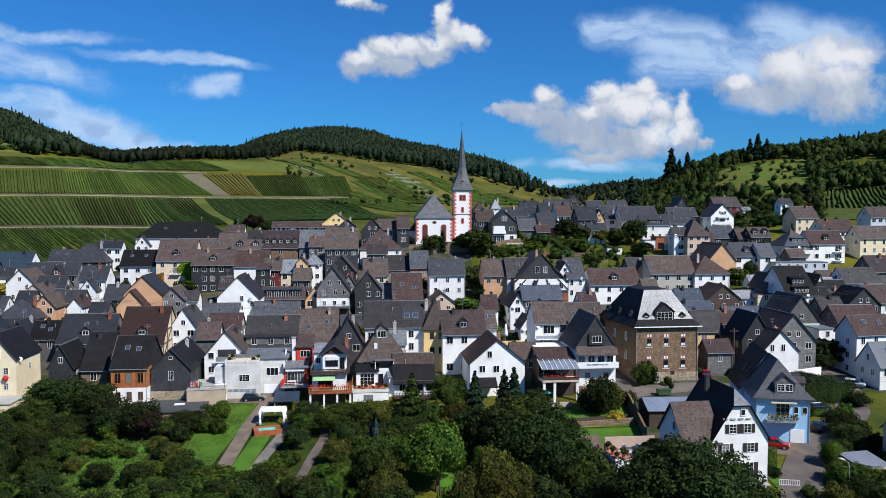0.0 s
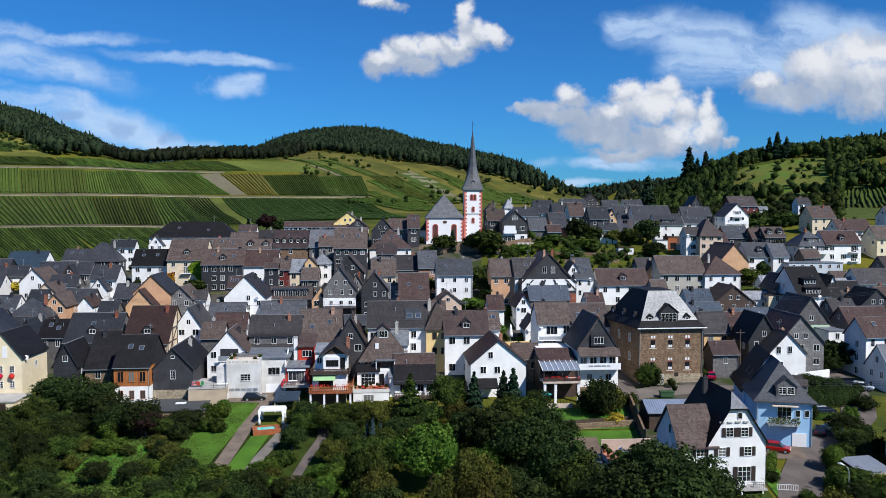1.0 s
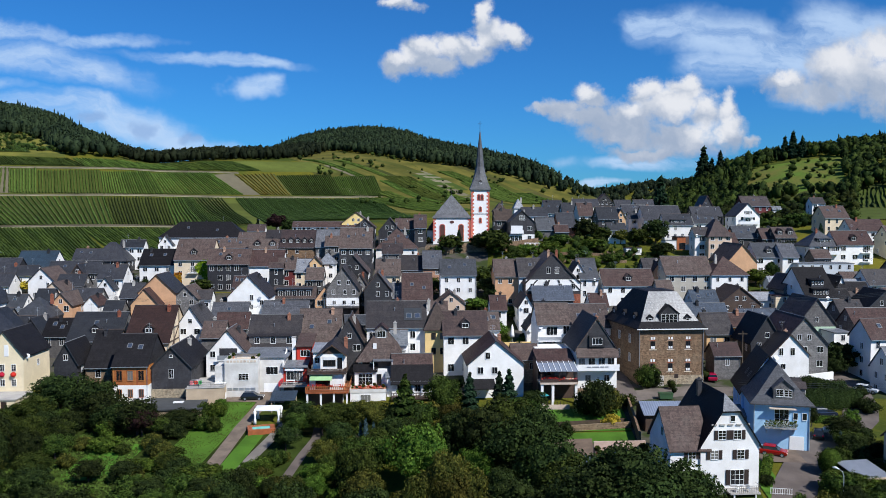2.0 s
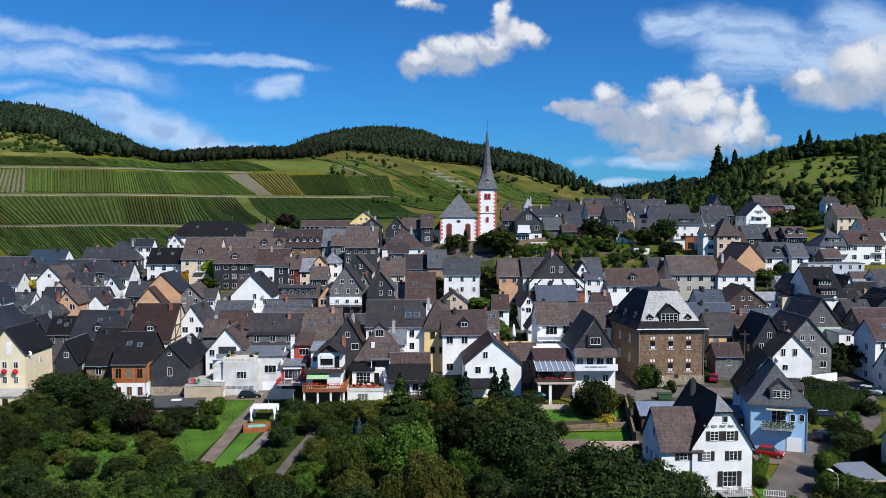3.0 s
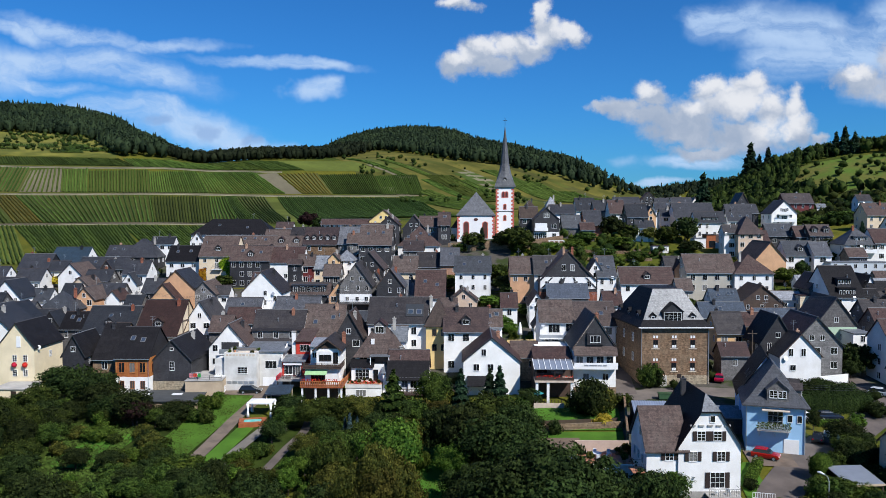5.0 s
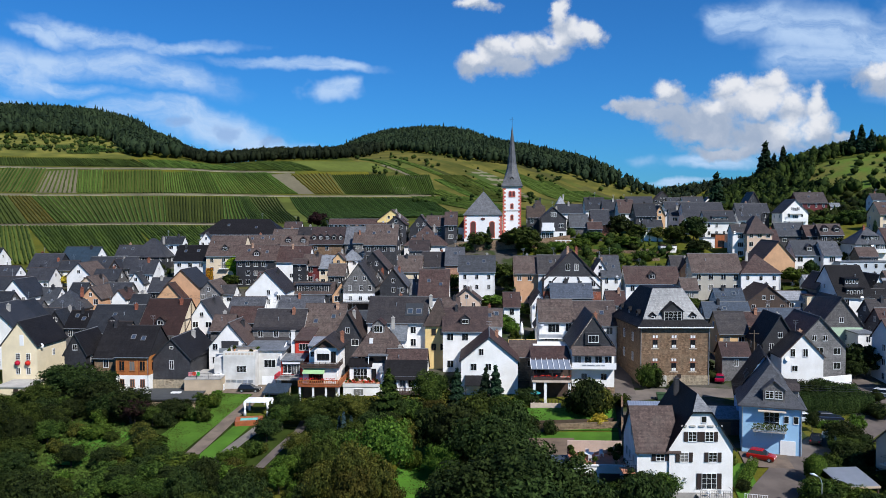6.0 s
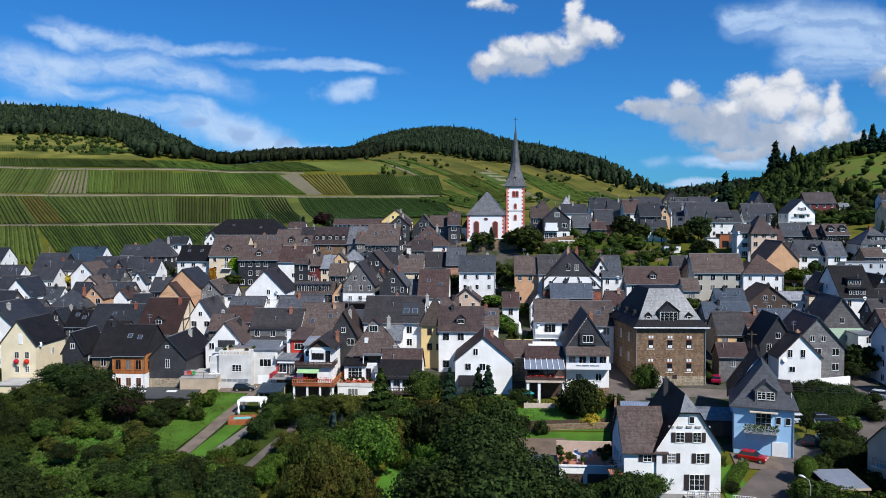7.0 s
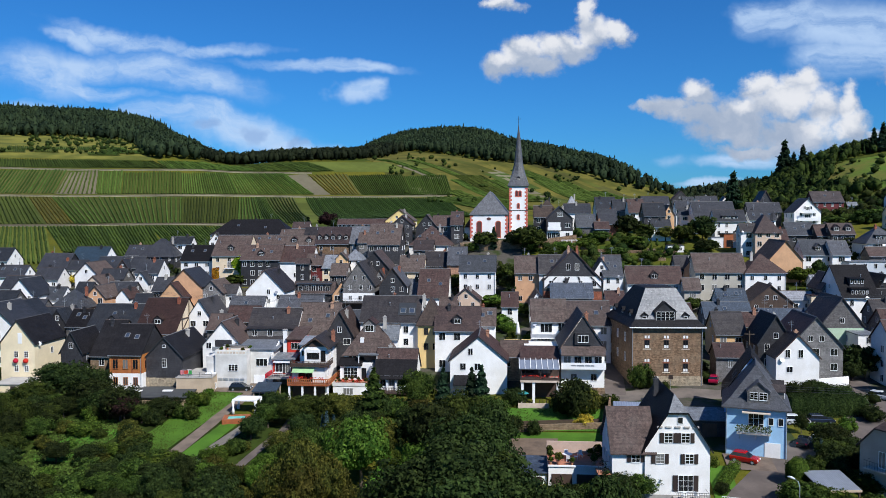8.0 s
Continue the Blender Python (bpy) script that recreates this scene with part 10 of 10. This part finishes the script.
rng = np.random.default_rng(12)
IVY = leaf_material("ivy_leaves", (0.10, 0.15, 0.008), (0.18, 0.22, 0.012))
m = ivy_house.matrix_basis
pts, outs = [], []
for _ in range(1500):
    x, z = rng.uniform(0.8, 5.9), rng.uniform(0, 8.6)
    if x > 2.2 + 1.6 * math.sin(z * 0.8) or z < 2.5:
        pts.append(m @ Vector((x, -0.15 - rng.uniform(0, 0.2), z)))
        outs.append((0, -1, 0.3))
for _ in range(1200):
    pts.append(m @ Vector((5.8, rng.uniform(0, 11), rng.uniform(0, 8.8))))
    outs.append((1, 0, 0.3))
autumn = [(m @ Vector((rng.uniform(-5.6, -3.4), -0.2 - rng.uniform(0, 0.3), rng.uniform(0, 4.6)))) for _ in range(700)]
leaf_patch("ivy", autumn, [(0, -1, 0.3)] * len(autumn), rng.uniform(0.12, 0.32, len(autumn)), leaf_material("autumn_leaves", (0.30, 0.09, 0.01), (0.36, 0.20, 0.015)), 4, "orange autumn creeper on a cream house front", "ivy")
leaf_patch("ivy", pts, outs, rng.uniform(0.15, 0.4, len(pts)), IVY, 2, "yellow-green ivy climbing over a house front", "ivy")


def hedge(x0, y0, x1, y1, w, h, kind="light", label="clipped green garden hedge"):
    """A clipped hedge: a dense box of leaf sprays over a solid heart."""
    rg = np.random.default_rng(int(x0 * 10 + y0))
    length = math.hypot(x1 - x0, y1 - y0)
    ux, uy = (x1 - x0) / length, (y1 - y0) / length
    k = int(length * (w + 2 * h) * 60)
    pieces = []
    a = rg.uniform(0, length, k)
    side = rg.integers(0, 3, k)
    o = np.where(side == 0, -w / 2, np.where(side == 1, w / 2, rg.uniform(-w / 2, w / 2, k)))
    z = np.where(side == 2, h, rg.uniform(0, h, k))
    x, y = x0 + ux * a - uy * o, y0 + uy * a + ux * o
    c = np.stack([x, y, ground(x, y) + z + rg.normal(0, 0.05, k)], 1)
    n = np.stack([np.where(side == 2, 0, -uy * np.sign(o)), np.where(side == 2, 0, ux * np.sign(o)), np.where(side == 2, 1.0, 0.2)], 1)
    pieces.append(card_mesh(c, n, rg.uniform(0.07, 0.15, k), rg))
    for s in np.arange(0.3, length, 0.6):
        cx, cy = x0 + ux * s, y0 + uy * s
        pieces.append(ball((cx, cy, float(ground(cx, cy)) + h * 0.45), (w * 0.48, w * 0.48, h * 0.5), rg, 7, 4, 0.05))
    v, f = join(pieces)
    return tagged(new("hedge", bulk_mesh("hedge", v, f, LEAVES[kind], 3)), label, "hedge", "hedges")


hedge(44.6, 112.0, 47.6, 119.5, 1.3, 1.2)
hedge(45.2, 119.6, 42.6, 120.2, 1.3, 1.2)
hedge(60.5, 136.2, 65.0, 136.6, 1.0, 1.0)


def topiary(x, y, w, h):
    """A clipped rounded bush of dense fine leaves."""
    rg = np.random.default_rng(int(x * 10 + y))
    z = float(ground(x, y))
    d = rg.normal(0, 1, (2600, 3))
    d[:, 2] += 0.25
    d /= np.linalg.norm(d, axis=1)[:, None]
    lump = 1 + 0.06 * np.sin(d[:, :1] * 5 + d[:, 1:2] * 4) + rg.normal(0, 0.025, (len(d), 1))
    c = d * (w / 2, w / 2, h / 2) * lump + (x, y, z + h / 2)
    v, f = join([ball((x, y, z + h / 2), (w * 0.46, w * 0.46, h * 0.48), rg, 12, 9, 0.02), card_mesh(c, d, rg.uniform(0.06, 0.13, len(c)), rg)])
    return tagged(new("bush", bulk_mesh("bush", v, f, LEAVES["light"], 3)), "clipped rounded light green bush beside the lane", "bush", "clipped bushes")


topiary(54.6, 114.9, 2.9, 3.9)
topiary(53.2, 110.2, 3.1, 3.0)
topiary(56.0, 109.6, 2.8, 2.6)
topiary(56.8, 118.2, 2.2, 2.4)
for kind, x, y, h, w in (("dark", 60.6, 121.8, 3.6, 3.6), ("bluefir", 59.6, 123.6, 3.4, 3.4), ("dark", 62.0, 123.6, 3.2, 3.4), ("olive", 62.6, 128.4, 3.4, 3.6), ("dark", 64.0, 126.0, 3.0, 3.2), ("dark", 60.4, 118.4, 3.0, 3.2),
                        ("oak", 62.0, 108.2, 2.6, 3.0), ("dark", 59.2, 106.8, 2.8, 3.2), ("oak", 56.6, 104.6, 2.6, 3.2), ("dark", 53.4, 104.4, 3.4, 3.6), ("olive", 49.6, 102.6, 3.0, 3.6),
                        ("oak", 47.0, 105.0, 1.8, 2.2), ("dark", 44.6, 111.2, 1.6, 1.8), ("dark", 59.4, 134.2, 3.2, 2.0), 
                        ("dark", 31.2, 103.4, 5.0, 6.0), ("dark", 26.0, 101.6, 4.4, 5.2), ("oak", 32.4, 97.0, 4.0, 4.4), ("oak", 22.6, 102.0, 3.0, 3.6), ("oak", 18.6, 101.6, 3.4, 3.8), ("dark", 15.2, 104.6, 3.6, 4.2), ("light", 19.6, 107.4, 2.0, 2.2), ("dark", 25.6, 107.2, 2.4, 2.8), ("oak", 31.0, 113.2, 3.6, 3.4), ("dark", 75.4, 166.0, 5.0, 4.6)):
    tree(kind, x, y, float(ground(x, y)), h, w)
hedge(59.5, 142.6, 71.5, 144.6, 2.4, 3.4, "dark", "tall dark green hedge beside the lane")
pts = []
for hx, hy, hz, wide in ((-24.4, 141.7, 16.0, 7.2), (18.3, 144.7, 17.4, 6.6), (-17.3, 145.9, 15.0, 5.2)):
    for _ in range(90 if hx < 0 else 50):
        pts.append((hx + rng.uniform(-wide / 2, wide / 2), hy + rng.uniform(-0.3, 0.3), hz + rng.uniform(0, 0.5)))
leaf_patch("flowers", pts, [(0, -1, 0.5)] * len(pts), rng.uniform(0.08, 0.18, len(pts)), PETALS, 3, "red geraniums along the balcony rails", "flowers")

PLANT = [bulk_mesh("plant", *broad_crown(90 + k, 260, 0.11), LEAVES[kind], 3) for k, kind in enumerate(("light", "oak", "olive"))]
POT = Shape().tube([(0, 0, 0), (0, 0, 0.32), (0, 0, 0.36)], [0.13, 0.2, 0.21], 10).data("pot", TERRACOTTA)


def flower_pot(place, size, k):
    p = thing("flower_pot", place @ Matrix.Diagonal((size, size, size, 1)), "terracotta flower pot with a green plant", "flower pot", "flower pots")
    part("pot", POT, p)
    part("plant", PLANT[k % 3], p, pose(0, 0, 0.2) @ Matrix.Diagonal((0.8, 0.8, 0.9, 1)))


for k, (x, y) in enumerate(((-5.2, -5.0), (-4.4, -5.1), (-3.2, -4.6), (-1.8, -5.1), (-0.6, -4.9), (0.6, -5.1), (0.7, -4.2), (-5.2, -3.4), (-2.4, -3.2), (0.4, -3.0), (-3.9, -4.1), (-1.1, -3.9))):
    flower_pot(terrace_house.matrix_basis @ pose(x, y, 1.77), 0.55 + 0.2 * (k % 3), k)
for k, (x, y) in enumerate(((-2.5, 0.6), (-2.4, 2.6), (-1.4, 0.5), (0.4, 0.5), (3.4, 0.6), (4.4, 4.6), (3.2, 4.9), (-2.4, 4.8))):
    flower_pot(gar.matrix_basis @ pose(x, y, 3.7), 1.0 + 0.3 * (k % 3), k)
for k, (x, y) in enumerate(((-2.9, 2.0), (-2.8, 5.2), (1.8, 1.0), (2.3, 4.0))):
    flower_pot(block.matrix_basis @ pose(x, y, 7.58), 1.1, k)
pts = [bl.matrix_basis @ Vector((rng.uniform(-2.8, 2.0), -1.5 - rng.uniform(0, 0.25), 5.7 + rng.uniform(-0.5, 0.45))) for _ in range(260)]
leaf_patch("climber", pts, [(0, -1, 0.4)] * len(pts), rng.uniform(0.06, 0.15, len(pts)), LEAVES["light"], 6, "green plants hanging over the balcony rail", "plants")

# ---- tall grass in the clearing and tufts on the lawns ----
def tufts(count, xs, ys, size, leaf, seed, label, keep=lambda x, y: True):
    rg = np.random.default_rng(seed)
    x, y = rg.uniform(*xs, count), rg.uniform(*ys, count)
    ok = np.array([keep(a, b) for a, b in zip(x, y)])
    thick = np.sin(x * 0.9) * np.sin(y * 0.7 + x * 0.3) + rg.normal(0, 0.5, count) > -0.1
    x, y = x[ok & thick], y[ok & thick]
    c = np.stack([x, y, ground(x, y) + size * 0.5 + 0.1], 1)
    out = np.stack([rg.normal(0, 0.6, len(x)), -0.6 + rg.normal(0, 0.5, len(x)), np.full(len(x), 0.7)], 1)
    return leaf_patch("tall_grass", c, out, rg.uniform(0.5, 1.4, len(x)) * size, leaf, seed, label, "grass")


tufts(16000, (-67, -28), (96, 128), 0.24, LEAVES["vine"], 31, "uneven tall grass in the clearing", lambda x, y: not (-50 < x < -29 and y > 115))
tufts(5000, (-67, -28), (96, 128), 0.2, LEAVES["vinelight"], 32, "pale seeding grass in the clearing", lambda x, y: not (-50 < x < -29 and y > 115))
tufts(5000, (-45.5, -38.6), (116, 144), 0.10, LEAVES["vinelight"], 33, "short grass tufts on the lawn")
tufts(2500, (12.5, 29.4), (132, 142), 0.10, LEAVES["vine"], 34, "short grass tufts on the lawn")
tufts(2500, (-3, 4), (100, 124), 0.14, LEAVES["vinelight"], 35, "short grass tufts on the lawn")

# ---- cables, pole, street lamp, parasols ----
def cable(a, b, sag, label="thin black overhead cable"):
    p = [Vector(a).lerp(Vector(b), i / 14) - Vector((0, 0, sag * 4 * (i / 14) * (1 - i / 14))) for i in range(15)]
    tagged(new("cable", Shape().tube(p, 0.022, 4).data("cable", DARK_METAL)), label, "cable", "overhead cables")


for k in range(3):
    cable((46.6, 132.0, 20.6 - 0.35 * k), (104.0, 140.0, 21.0 - 0.35 * k), 1.2)
    cable((-92.0, 186.0, 27.5 + 0.3 * k), (-20.0, 178.0, 27.0 + 0.3 * k), 1.6)
    cable((50.5, 172.0, 29.4 + 0.35 * k), (112.0, 190.0, 31.0 + 0.35 * k), 1.4)
pole = thing("utility_pole", pose(56.6, 163.0, float(ground(56.6, 163.0))), "dark wooden utility pole between the houses", "pole")
part("shaft", Shape().tube([(0, 0, -0.5), (0, 0, 9.0)], [0.16, 0.11], 8).data("shaft", BARK), pole)
box_part("crossarm", pole, -0.9, 0.9, -0.06, 0.06, 8.3, 8.45, BARK)
lamp = thing("street_lamp", pose(52.9, 106.4, float(ground(52.9, 106.4)) - 0.9), "grey street lamp on a bent steel pole", "lamp")
part("pole", Shape().tube([(0, 0, -0.3), (0, 0, 4.6), (-0.15, 0.1, 5.2), (-0.6, 0.3, 5.5)], 0.06, 8).data("pole", GREY_METAL), lamp)
part("lamp_head", Shape().tube([(-0.5, 0.25, 5.45), (-0.9, 0.45, 5.6), (-1.3, 0.6, 5.62)], [0.08, 0.16, 0.06], 8).data("lamp_head", WHITE_PAINT, True), lamp)
for x, y, turn in ((10.2, 182.6, 0), (14.2, 183.4, 20)):
    u = thing("parasol", pose(x, y, float(ground(x, y)) + 0.1) @ Matrix.Diagonal((1.6, 1.6, 1.35, 1)), "closed white garden parasol on a terrace", "parasol")
    part("canopy", Shape().tube([(0, 0, 1.0), (0, 0, 1.5), (0, 0, 2.8), (0, 0, 3.2)], [0.34, 0.3, 0.16, 0.04], 10).data("canopy", WHITE_PAINT, True), u)
    part("pole", Shape().tube([(0, 0, 0), (0, 0, 1.1)], 0.04, 6).data("pole", GREY_METAL), u)
TEAL = material("teal_cloth", (0.02, 0.20, 0.20), 0.8, 0.1)
u = thing("parasol", pose(15.4, 143.6, float(ground(15.4, 143.6)) + 0.2), "small teal parasol on the veranda terrace", "parasol")
part("canopy", Shape().tube([(0, 0, 2.0), (0, 0, 2.5)], [1.1, 0.05], 8).data("canopy", TEAL), u)
part("pole", Shape().tube([(0, 0, 0), (0, 0, 2.1)], 0.03, 6).data("pole", GREY_METAL), u)
